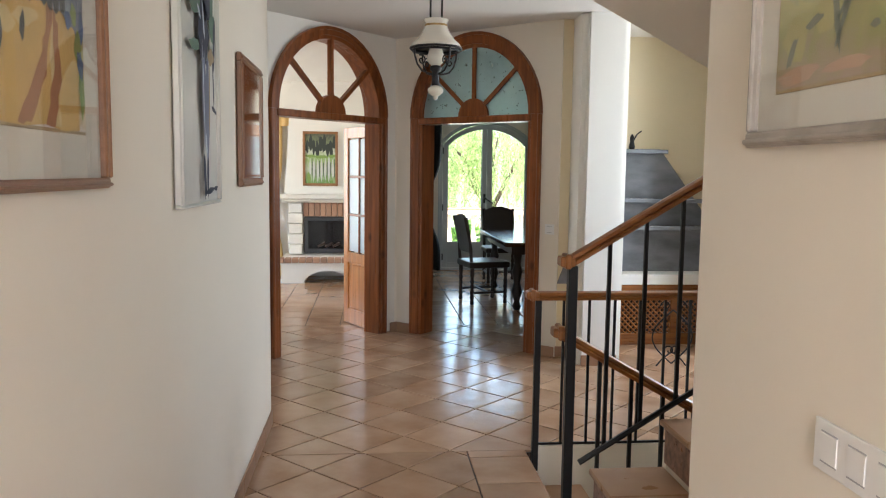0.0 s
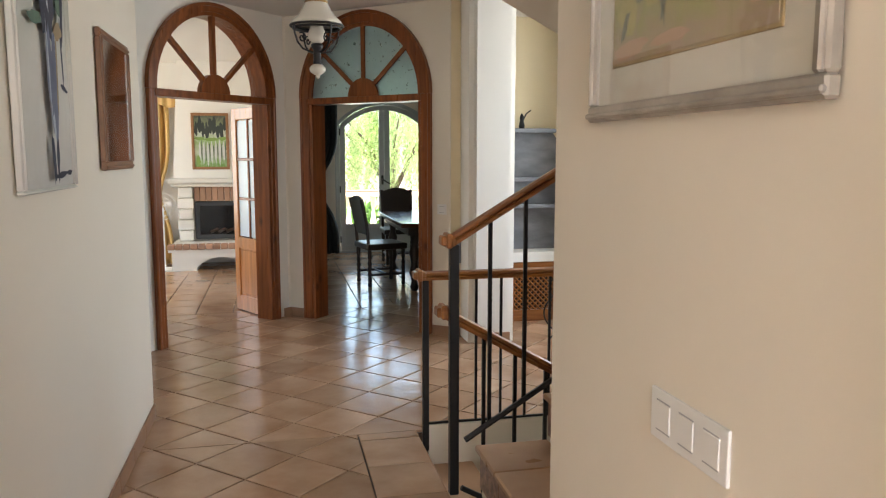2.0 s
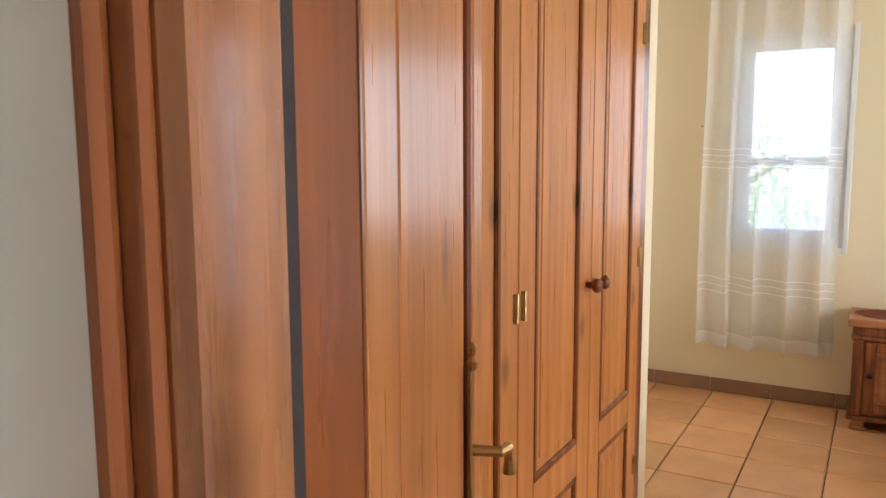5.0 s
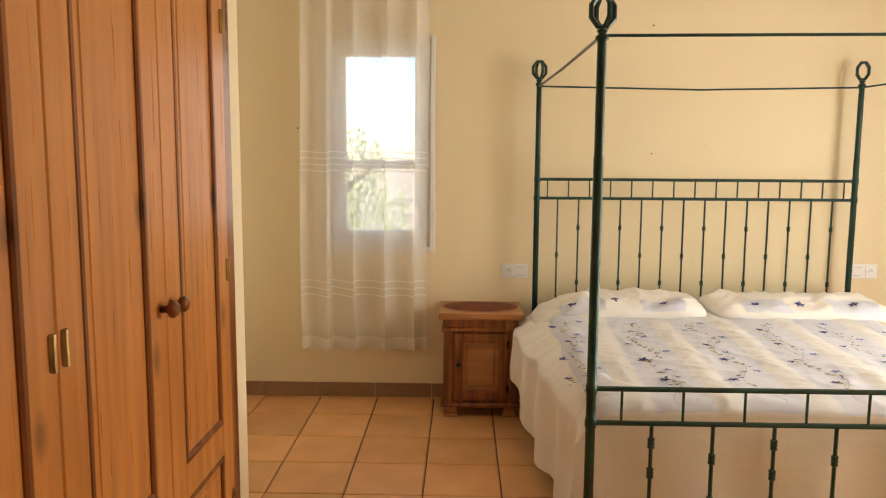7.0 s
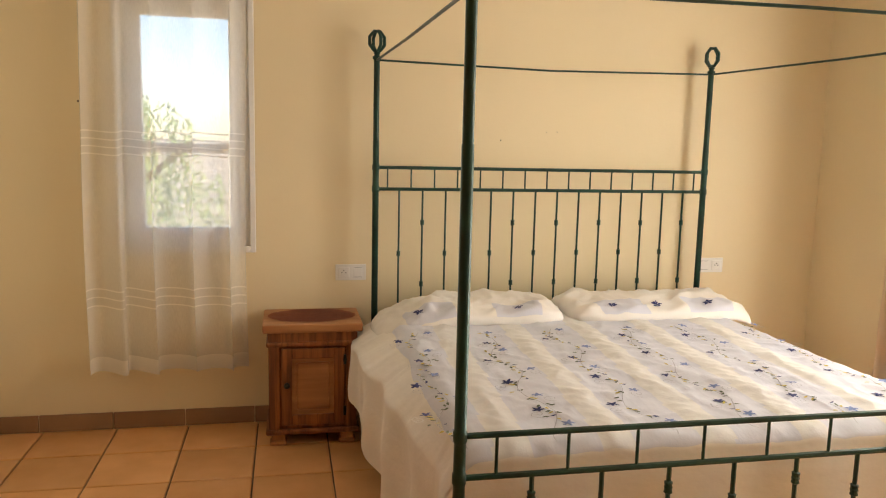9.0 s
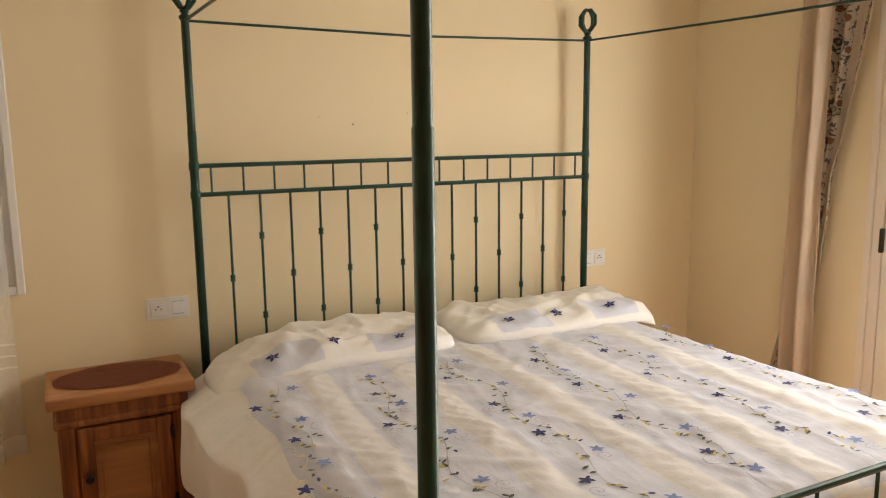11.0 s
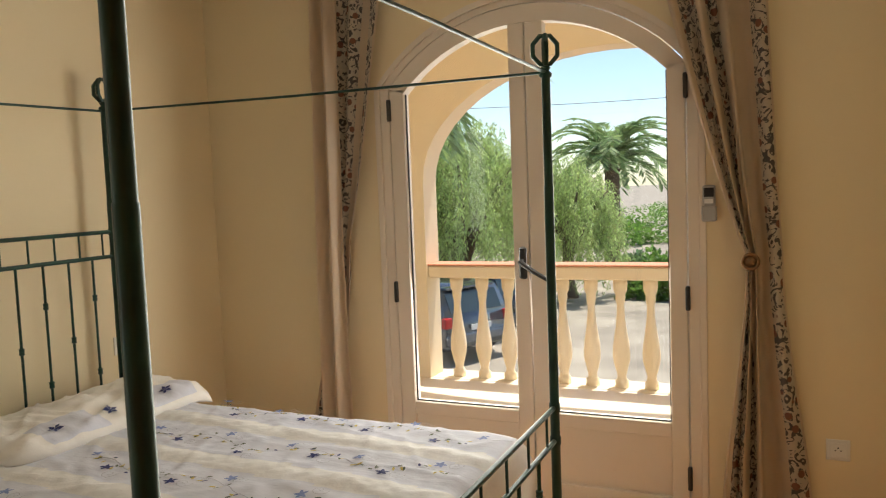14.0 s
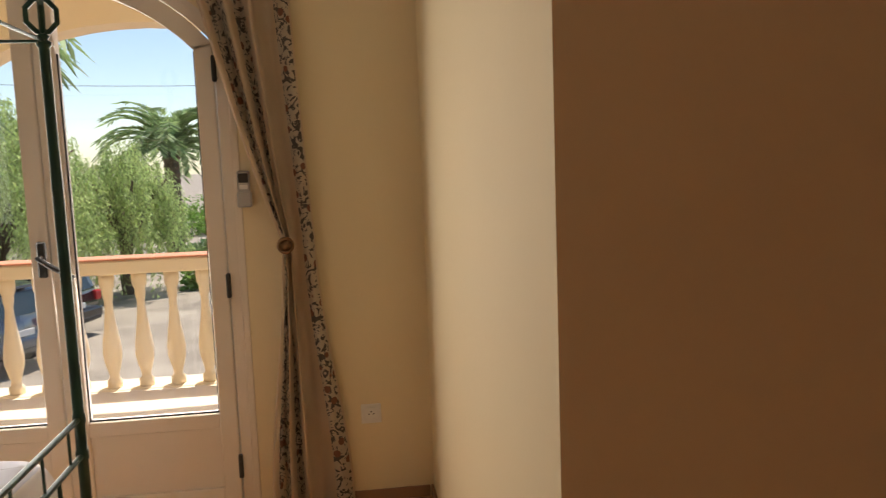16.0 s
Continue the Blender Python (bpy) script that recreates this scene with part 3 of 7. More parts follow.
# ---- bedroom doorway and open door ----
def bedroom_doorway():
    e = thing("door_bedroom", "red-brown pine casing of the bedroom doorway", "door", kind="structure")
    # hall-side casing, jamb lining with a stop, on the hinge side and the far side
    for y0, y1, s in ((0.915, 0.990, 1), (-0.013, 0.064, -1)):
        part("casing", box(EAST - 0.022, EAST + 0.001, y0, y1, 0, 2.06, bevel=0.003), M_DARKPINE, e)
        yo = y1 if s > 0 else y0
        part("casing_moulding", box(EAST - 0.034, EAST - 0.018, yo - 0.022 if s > 0 else yo, yo if s > 0 else yo + 0.022, 0, 2.06, bevel=0.006), M_DARKPINE, e)
        part("casing_bead", box(EAST - 0.030, EAST - 0.02, y0 + 0.022, y0 + 0.034, 0, 2.06, bevel=0.004), M_DARKPINE, e)
    part("jamb", box(EAST - 0.023, EAST + 0.043, 0.911, 0.937, 0, 2.06, bevel=0.003), M_JAMB, e)
    part("jamb_seal", box(EAST + 0.043, EAST + 0.056, 0.916, 0.937, 0, 2.06), M_SEAL, e, "grey draught seal strip")
    # dark pine fills the gap by the open leaf, its shade put into the colour
    part("jamb_back", box(EAST + 0.056, EAST + 0.120, 0.918, 0.937, 0, 2.06, bevel=0.002), M_DARKPINE, e)
    part("jamb", box(EAST - 0.012, EAST + 0.135, 0.065, 0.092, 0, 2.06, bevel=0.003), M_PINE, e)
    part("head", box(EAST - 0.012, EAST + 0.135, 0.092, 0.911, 2.035, 2.06, bevel=0.003), M_PINE, e)
    part("head_casing", box(EAST - 0.022, EAST + 0.001, -0.013, 0.990, 2.06, 2.125, bevel=0.003), M_DARKPINE, e)
    for z in (0.26, 1.02, 1.78):
        part("screw_cap", lathe([(0.009, 0), (0.009, 0.003), (0.004, 0.005)], (0, 0, 0), 10), M_BRASS, e, matrix=pose(EAST + 0.02, 0.911, z, 90, 0, 0))


M_SEAL = mat("grey_rubber_seal", (0.036, 0.026, 0.020), 0.6, scale=10)
bedroom_doorway()


def panel_faces(e, W, y, z0, z1, stile, depth, name="panel", rails=(0.0,), material=None):
    """Moulded raised panels on a door's face; the bottoms and tops are given."""
    for a, b in rails:
        bm = bmesh.new()
        box(stile, W - stile, y - 0.004, y + 0.004, a, b, bm=bm)
        box(stile + 0.045, W - stile - 0.045, y - depth, y + depth, a + 0.045, b - 0.045, bevel=0.006, bm=bm)
        q = part(name, bm, material or M_PINE, e)
        mo = bmesh.new()
        for c0, c1, d0, d1 in ((stile - 0.004, stile + 0.018, a - 0.004, b + 0.004), (W - stile - 0.018, W - stile + 0.004, a - 0.004, b + 0.004), (stile, W - stile, a - 0.004, a + 0.018), (stile, W - stile, b - 0.018, b + 0.004)):
            box(c0, c1, y - depth - 0.006, y + depth + 0.006, d0, d1, bevel=0.005, bm=mo)
        part("moulding", mo, M_DARKPINE, e if e.parent else q)


def bedroom_leaf():
    e = thing("bedroom_door_leaf", "open honey pine panelled bedroom door with brass handle", "door")
    e.matrix_world = pose(EAST + 0.132, 0.948, 0, 0, 0, 20.5)
    W, H, T = 0.70, 2.03, 0.042
    for a, b in ((0, 0.10), (W - 0.10, W)):
        part("stile", box(a, b, -T / 2, T / 2, 0.008, H, bevel=0.003), M_PINE, e)
    for a, b in ((0.008, 0.16), (0.72, 0.80), (H - 0.10, H)):
        part("rail", box(0.10, W - 0.10, -T / 2, T / 2, a, b, bevel=0.003), M_PINE, e)
    panel_faces(e, W, 0, 0, 0, 0.10, 0.012, rails=((0.16, 0.72), (0.80, H - 0.10)))
    # the leaf's edge lies in shade; a strip of darker pine paints that in
    part("hinge_edge", box(-0.006, 0.0, -T / 2 + 0.001, T / 2 - 0.001, 0.008, H), M_DARKPINE, e, "door edge in dark pine for the shade on it")
    hx = W - 0.145
    p = part("lock_plate", box(hx - 0.018, hx + 0.018, -T / 2 - 0.004, -T / 2, 0.82, 1.12, bevel=0.0015, bm=lathe([(0.006, 0), (0.008, 0.012), (0.004, 0.02), (0.007, 0.032), (0.002, 0.04)], (hx, -T / 2 - 0.003, 1.12), 8)), M_BRASS, e)
    part("lever", tube([(hx, -T / 2, 1.0), (hx, -T / 2 - 0.045, 1.0), (hx + 0.018, -T / 2 - 0.052, 1.0), (hx + 0.042, -T / 2 - 0.052, 0.992), (hx + 0.056, -T / 2 - 0.052, 0.968), (hx + 0.058, -T / 2 - 0.052, 0.945)], [0.009, 0.008, 0.009, 0.008, 0.008, 0.011]), M_BRASS, p)
    part("key_stub", lathe([(0.006, 0), (0.006, 0.03)], (hx, -T / 2 - 0.012, 0.87), 8), M_BRASS, p)
    for z in (0.25, 1.0, 1.75):
        part("hinge", lathe([(0.008, 0), (0.008, 0.10), (0.005, 0.115)], (-0.006, T / 2, z), 8), M_BRASS, e)


bedroom_leaf()


# ---- wardrobe ----
def wardrobe():
    e = thing("wardrobe", "built-in honey pine wardrobe with four tall panelled doors", "wardrobe")
    Y = 1.347
    x0, x1 = 1.60, 3.735
    part("frame", box(x0, x1, Y + 0.022, Y + 0.06, 0.0, 0.09, bm=box(x1 - 0.075, x1, Y + 0.004, Y + 0.06, 0.0, 2.655, bevel=0.004, bm=box(x0, x1 - 0.075, Y + 0.022, Y + 0.06, 2.62, 2.655, bm=box(x0, x0 + 0.05, Y + 0.004, Y + 0.06, 0, 2.655, bevel=0.004)))), M_DARKPINE, e)
    part("carcass", box(x0, x1 - 0.02, Y + 0.07, 1.95, 0, 2.655), M_PINE, e)
    W = 0.512
    for k in range(4):
        dx = 3.66 - (k + 1) * W
        d = part("wardrobe_door", bmesh.new(), M_PINE, e)
        d.matrix_basis = pose(dx, Y + 0.011, 0)
        bm = box(0.006, W - 0.006, -0.002, 0.002, 0.10, 2.61)
        for a, b in ((0.002, 0.10), (W - 0.10, W - 0.002)):
            part("stile", box(a, b, -0.011, 0.011, 0.095, 2.615, bevel=0.003), M_PINE, d)
        for a, b in ((0.095, 0.20), (0.50, 0.60), (2.51, 2.615)):
            part("rail", box(0.10, W - 0.10, -0.011, 0.011, a, b, bevel=0.002), M_PINE, d)
        bm.to_mesh(d.data)
        bm.free()
        panel_faces(d, W, 0, 0, 0, 0.10, 0.007, rails=((0.20, 0.50), (0.60, 2.51)))
        left = k % 2 == 1
        kx = W - 0.035 if left else 0.035
        part("knob", lathe([(0.009, 0), (0.009, 0.016), (0.020, 0.024), (0.022, 0.034), (0.015, 0.043), (0.004, 0.045)], (0, 0, 0), 14), M_DARKPINE, d, "dark turned wooden knob", smooth=True, matrix=pose(kx, -0.011, 1.05, 90, 0, 0))
        hx = 0.022 if left else W - 0.022
        for z in (0.32, 1.07, 1.82):
            part("hinge", box(hx - 0.009, hx + 0.009, -0.017, -0.009, z - 0.035, z + 0.035, bevel=0.003, bm=lathe([(0.006, 0), (0.006, 0.07)], (hx, -0.016, z - 0.035), 8)), M_BRASS, d)


wardrobe()


# ---- four-poster bed ----
BX0, BX1, BY0, BY1 = 3.68, 5.61, -1.555, 0.20


def bed():
    e = thing("four_poster_bed", "dark green metal four-poster bed with slender canopy rods", "bed")
    R = 0.0158
    for x, y in ((BX0, BY0), (BX0, BY1), (BX1, BY0), (BX1, BY1)):
        z = 1.79 if x == BX0 else 1.83
        prof = [(R * 1.1, 0), (R * 1.25, 0.01), (R * 1.05, 0.03), (R, 0.05)]
        for c in ((0.58, 0.692) if x == BX0 else (1.195, 1.30)):
            prof += [(R * 1.0, c - 0.016), (R * 1.18, c - 0.013), (R * 1.18, c + 0.013), (R, c + 0.016)]
        prof += [(R, 1.425), (R * 0.9, 1.428), (R * 0.92, 1.433), (R * 0.92, z - 0.02), (R * 1.3, z - 0.015), (R * 1.3, z - 0.005), (R * 0.7, z + 0.002), (R * 1.1, z + 0.012), (R * 0.5, z + 0.02)]
        q = part("post", lathe(prof, (x, y, 0), 16), M_GREEN, e, smooth=False)
        for f in q.data.polygons:
            f.use_smooth = True
        fin = bmesh.new()
        c0 = z + 0.068
        for turn in (20, 110):
            pts = [(x + 0.042 * math.sin(radians(22.5 + 45 * k)) * math.cos(radians(turn)), y + 0.042 * math.sin(radians(22.5 + 45 * k)) * math.sin(radians(turn)), c0 + 0.048 * math.cos(radians(22.5 + 45 * k))) for k in range(8)]
            tube(pts, 0.0085, 6, fin, closed=True)
        part("finial", fin, M_GREEN, q)
    zc = 1.80
    for a, b in (((BX0, BY0), (BX0, BY1)), ((BX1, BY0), (BX1, BY1)), ((BX0, BY0), (BX1, BY0)), ((BX0, BY1), (BX1, BY1))):
        mid = ((a[0] + b[0]) / 2, (a[1] + b[1]) / 2, zc - 0.006)
        part("canopy_rod", tube([(*a, zc - (0.012 if a[0] == BX0 else -0.01)), mid, (*b, zc - (0.012 if b[0] == BX0 else -0.01))], 0.0062, 8, flat=0.8), M_GREEN, e)
    n = 15
    d = (BY1 - BY0) / n
    for z in (1.30, 1.195):
        part("head_rail", tube([(BX1, BY0, z), (BX1, BY1, z)], 0.0085, 8), M_GREEN, e)
    for i in range(n):
        part("head_spacer", tube([(BX1, BY0 + d * (i + 0.5), 1.195), (BX1, BY0 + d * (i + 0.5), 1.30)], 0.0042, 6), M_GREEN, e)
    for i in range(1, n):
        y = BY0 + d * i
        s = part("head_spindle", tube([(BX1, y, 0.30), (BX1, y, 1.195)], 0.0052, 6), M_GREEN, e)
        for z in ((0.875,) if i % 2 == 0 else (1.03, 0.72)):
            part("knuckle", lathe([(0.006, -0.014), (0.0105, -0.011), (0.009, 0), (0.0105, 0.011), (0.006, 0.014)], (BX1, y, z), 10), M_GREEN, s)
    part("head_rail", tube([(BX1, BY0, 0.30), (BX1, BY1, 0.30)], 0.012, 8), M_GREEN, e)
    n = 9
    d = (BY1 - BY0) / n
    for z in (0.692, 0.58):
        part("foot_rail", tube([(BX0, BY0, z), (BX0, BY1, z)], 0.0088, 8), M_GREEN, e)
    for i in range(n):
        part("foot_spacer", tube([(BX0, BY0 + d * (i + 0.5), 0.58), (BX0, BY0 + d * (i + 0.5), 0.692)], 0.0046, 6), M_GREEN, e)
    for i in range(1, n):
        y = BY0 + d * i
        s = part("foot_spindle", tube([(BX0, y, 0.16), (BX0, y, 0.58)], 0.0065, 6), M_GREEN, e)
        for z in ((0.465, 0.32) if i % 2 == 1 else (0.515, 0.415)):
            part("knuckle", lathe([(0.007, -0.018), (0.012, -0.015), (0.010, -0.005), (0.012, 0), (0.010, 0.005), (0.012, 0.015), (0.007, 0.018)], (BX0, y, z), 10), M_GREEN, s)
    part("foot_rail", tube([(BX0, BY0, 0.16), (BX0, BY1, 0.16)], 0.010, 8), M_GREEN, e)
    for y in (BY0 + 0.03, BY1 - 0.03):
        part("side_rail", box(BX0, BX1, y - 0.012, y + 0.012, 0.18, 0.23, bevel=0.003), M_GREEN, e)


bed()
tagged(part("mattress", box(3.81, 5.585, -1.45, 0.11, 0.235, 0.565, bevel=0.05, seg=3), M_TEAL, smooth=True), "pale teal covered mattress on the bed frame", "mattress")

TOP = 0.615
STRIPE, VINE0 = 0.31, 0.152


def nz(x, y, s, k=0.0):
    return noise.noise((x * s, y * s, k))


def duvet_top(x, y):
    """Height of the bedspread's top over the mattress."""
    z = TOP + 0.008 * nz(x, y, 2.3) + 0.004 * nz(x, y, 6.0, 3) + 0.0032 * nz(x * 1.3, y * 0.55, 17.0, 9)
    for c, s, w in ((0.9, 0.4, 13.0), (0.6, -0.8, 10.0), (0.2, 1.0, 15.0)):
        z += 0.0036 * max(0.0, 1 - 7 * abs(nz(c * x + s * y, 0.28 * (c * y - s * x), w * 0.55, w)))
    k = ((y + 0.06 * (x - 4.3) - VINE0) % STRIPE) / STRIPE + 0.5
    k -= math.floor(k)
    if k < 0.17 or k > 0.83:
        w = (k if k < 0.5 else k - 1) / 0.17
        z += 0.003 * (1 - w * w) + 0.0045 * abs(math.sin(math.pi * x / 0.075 + (1.6 if w > 0 else 0))) * (1 - abs(w))
    return z


def bedspread():
    e = thing("bedspread", "cream and pale blue striped bedspread embroidered with blue flowers", "bedspread")
    ya, yb, xa, xb = -1.51, 0.17, 3.765, 5.50
    L, R, F = 0.50, 0.36, 0.42
    nu, nv = 170, 200
    bm = bmesh.new()
    grid = []
    total = L + (yb - ya) + R
    for i in range(nu + 1):
        row = []
        s = (xb - xa + F) * i / nu
        x, hx = (xb - s, 0.0) if s <= xb - xa else (xa, s - (xb - xa))
        for j in range(nv + 1):
            q = total * j / nv
            if q < L:
                y, hy = yb, (L - q) * (0.55 + 0.45 * min(1, (xb - x) / 0.9))
            elif q > L + yb - ya:
                y, hy = ya, q - L - (yb - ya)
            else:
                y, hy = yb - (q - L), 0.0
            side = 1 if q < L else -1
            h = max(hx, hy) + 0.25 * min(hx, hy)
            z = duvet_top(x, y)
            for edge in (abs(y - ya), abs(y - yb), abs(x - xa) * 1.0):
                if edge < 0.07:
                    z -= 0.030 * (1 - edge / 0.07) ** 2
            z -= h
            out = min(1, h / 0.09)
            px, py = x, y
            if hy > 0:
                py += side * ((0.055 + 0.11 * max(0, min(1, (x - 4.2) / 0.9)) * (side > 0)) * out + 0.022 * math.sin(x * 17 + 2 * nz(x, 0, 3)) * min(1, hy / 0.3) + 0.02 * nz(x, z, 5, 4))
            if hx > 0:
                px += -0.012 * out + (0.012 * math.sin(y * 15) + 0.012 * nz(y, z, 5, 7)) * min(1, hx / 0.3)
                py += 0.0
            px = max(px, 3.705)
            row.append(bm.verts.new((px, py, max(z, 0.03))))
        grid.append(row)
    for i in range(nu):
        for j in range(nv):
            f = bm.faces.new((grid[i][j], grid[i + 1][j], grid[i + 1][j + 1], grid[i][j + 1]))
            q = total * (j + 0.5) / nv
            y = yb - (q - L)
            s = (xb - xa + F) * (i + 0.5) / nu
            k = ((y + 0.06 * (xb - s - 4.3) - VINE0) % STRIPE) / STRIPE + 0.5
            k -= math.floor(k)
            inside = L < q < L + yb - ya and s < xb - xa
            f.material_index = 0 if not inside else (2 if (k < 0.17 or k > 0.83) else 1)
    part("cover", bm, [M_DUVET, M_STRIPE, M_QUILT], e, smooth=True)
    rng = random.Random(4)

    def flat(bm, cx, cy, pts):
        vs = [bm.verts.new((cx + a, cy + b, duvet_top(cx + a, cy + b) + 0.0022)) for a, b in pts]
        bm.faces.new(vs)

    def leaf(bm, cx, cy, ang, ln, w):
        ca, sa = math.cos(ang), math.sin(ang)
        flat(bm, cx, cy, [(t * ln * ca - s * w * sa, t * ln * sa + s * w * ca) for t, s in ((0, 0), (0.3, -0.5), (0.7, -0.4), (1, 0), (0.7, 0.4), (0.3, 0.5))])

    def line(bm, pts, w):
        for (ax, ay), (bx, by) in zip(pts, pts[1:]):
            dx, dy = bx - ax, by - ay
            k = w / max(1e-6, math.hypot(dx, dy))
            flat(bm, 0, 0, [(ax - dy * k, ay + dx * k), (bx - dy * k, by + dx * k), (bx + dy * k, by - dx * k), (ax + dy * k, ay - dx * k)])

    for v in range(6):
        yc = VINE0 - v * STRIPE
        stems, blue, gold, green, pale = bmesh.new(), bmesh.new(), bmesh.new(), bmesh.new(), bmesh.new()
        x = 5.02
        while x > 3.84:
            ph = (x * 2.1 + v * 0.37) * math.pi * 2 / 0.9
            wave = lambda q: yc - 0.06 * (q - 4.3) + 0.030 * math.sin((q * 2.1 + v * 0.37) * math.pi * 2 / 0.9)
            seg = [(x - t * 0.012, wave(x - t * 0.012)) for t in range(9)]
            line(stems, seg, 0.0013)
            x -= 0.096
        x = 5.0
        k = 0
        while x > 3.86:
            y = yc - 0.06 * (x - 4.3) + 0.030 * math.sin((x * 2.1 + v * 0.37) * math.pi * 2 / 0.9)
            side = 1 if k % 2 else -1
            if k % 3 == 0:
                fx, fy = x + rng.uniform(-0.01, 0.01), y + side * 0.042
                a0 = rng.uniform(0, 6)
                for p in range(5):
                    leaf(blue if k % 2 else pale, fx, fy, a0 + p * 1.257, 0.023, 0.011)
            elif k % 3 == 1:
                for p in range(4):
                    leaf(gold if p % 2 else green, x + 0.01 * p, y + 0.004 * p, rng.uniform(0, 6.3), 0.022, 0.009)
                line(stems, [(x + 0.0022 * t * math.cos(t * 0.75), y - side * 0.055 + 0.0022 * t * math.sin(t * 0.75)) for t in range(14)], 0.0009)
            else:
                for p in range(3):
                    leaf((blue, green, gold)[p] if k % 4 else green, x + rng.uniform(-0.02, 0.02), y + rng.uniform(-0.02, 0.02), rng.uniform(0, 6.3), 0.022, 0.009)
            x -= 0.040 + rng.uniform(0, 0.012)
            k += 1
        tagged(part("vine_embroidery", stems, M_GREYTHREAD, e, "silver-grey stitched vine"), kind="stuff")
        tagged(part("flower_embroidery", blue, M_BLUE, e, "navy stitched flowers"), kind="stuff")
        tagged(part("blossom_embroidery", pale, M_SKYTHREAD, e, "light blue stitched flowers"), kind="stuff")
        tagged(part("bud_embroidery", gold, M_GOLDTHREAD, e, "yellow stitched leaves"), kind="stuff")
        tagged(part("leaf_embroidery", green, M_LEAFTHREAD, e, "dark olive stitched leaves"), kind="stuff")


bedspread()


def pillow(yc, W, label, seed, droop):
    e = thing("pillow", label, "pillow", "pillows on the bed")
    xc, D, T = 5.345, 0.43, 0.058

    def full(u, v):
        a, b = abs(2 * u - 1), abs(2 * v - 1)
        return (max(0.0, 1 - a ** 4.0) * max(0.0, 1 - b ** 9)) ** 0.5

    def at(u, v, top=1, lift=0.0):
        b = abs(2 * v - 1)
        k = 1 - 0.20 * b ** 7
        x, y = xc + D * k * (0.5 - u), yc + W * (0.5 - v) * (1 - 0.06 * abs(2 * u - 1) ** 5)
        f = full(u, v)
        z = 0.634 + 0.025 * (0.5 - u) - droop * max(0.0, 0.45 - v) ** 2 - 0.9 * max(0.0, v - 0.86) ** 1.5 * (droop == 0)
        if top > 0:
            z += T * f + (0.022 * nz(x, y, 5, seed) + 0.006 * math.sin(22 * v + 8 * u + seed + 4 * nz(x, y, 5)) + 0.006 * nz(x, y, 20, seed) + 0.012 * max(0.0, 1 - 6 * abs(nz(x + 0.5 * y, 0.4 * y, 9, seed))) + 0.010 * max(0.0, 1 - 6 * abs(nz(0.3 * x, y - 0.4 * x, 8, seed + 3)))) * f
        else:
            z -= 0.03 * f
        return (x, y, z + lift)
    bm = ribbon(at, 36, 60)
    bm.faces.ensure_lookup_table()
    for i, f in enumerate(bm.faces):
        u, v = (i // 60) / 36, (i % 60) / 60
        f.material_index = 1 if 0.66 < u < 0.97 and (0.14 < v < 0.40 or 0.60 < v < 0.86) else 0
    ribbon(lambda u, v: at(u, v, -1), 36, 60, bm)
    bmesh.ops.remove_doubles(bm, verts=bm.verts[:], dist=0.0005)
    bmesh.ops.recalc_face_normals(bm, faces=bm.faces[:])
    part("cover", bm, [M_DUVET, M_STRIPE], e, smooth=True)
    fl = bmesh.new()
    for v in (0.22, 0.46, 0.74):
        for p in range(5):
            a = p * 1.257 + v * 9
            pts = [at(0.82 + 0.060 * t * math.cos(a) - s * 0.035 * math.sin(a), v + 0.030 * t * math.sin(a) + s * 0.016 * math.cos(a), 1, 0.004) for t, s in ((0, 0), (0.5, -0.5), (1, 0), (0.5, 0.5))]
            fl.faces.new([fl.verts.new(k) for k in pts])
    tagged(part("flower_embroidery", fl, M_BLUE, e, "navy stitched flowers"), kind="stuff")


pillow(-0.205, 0.90, "cream pillow with pale blue embroidered panels, sagging at the bed edge", 2.0, 0.5)
pillow(-1.155, 0.97, "plump cream pillow with pale blue embroidered panels", 5.0, 0.0)


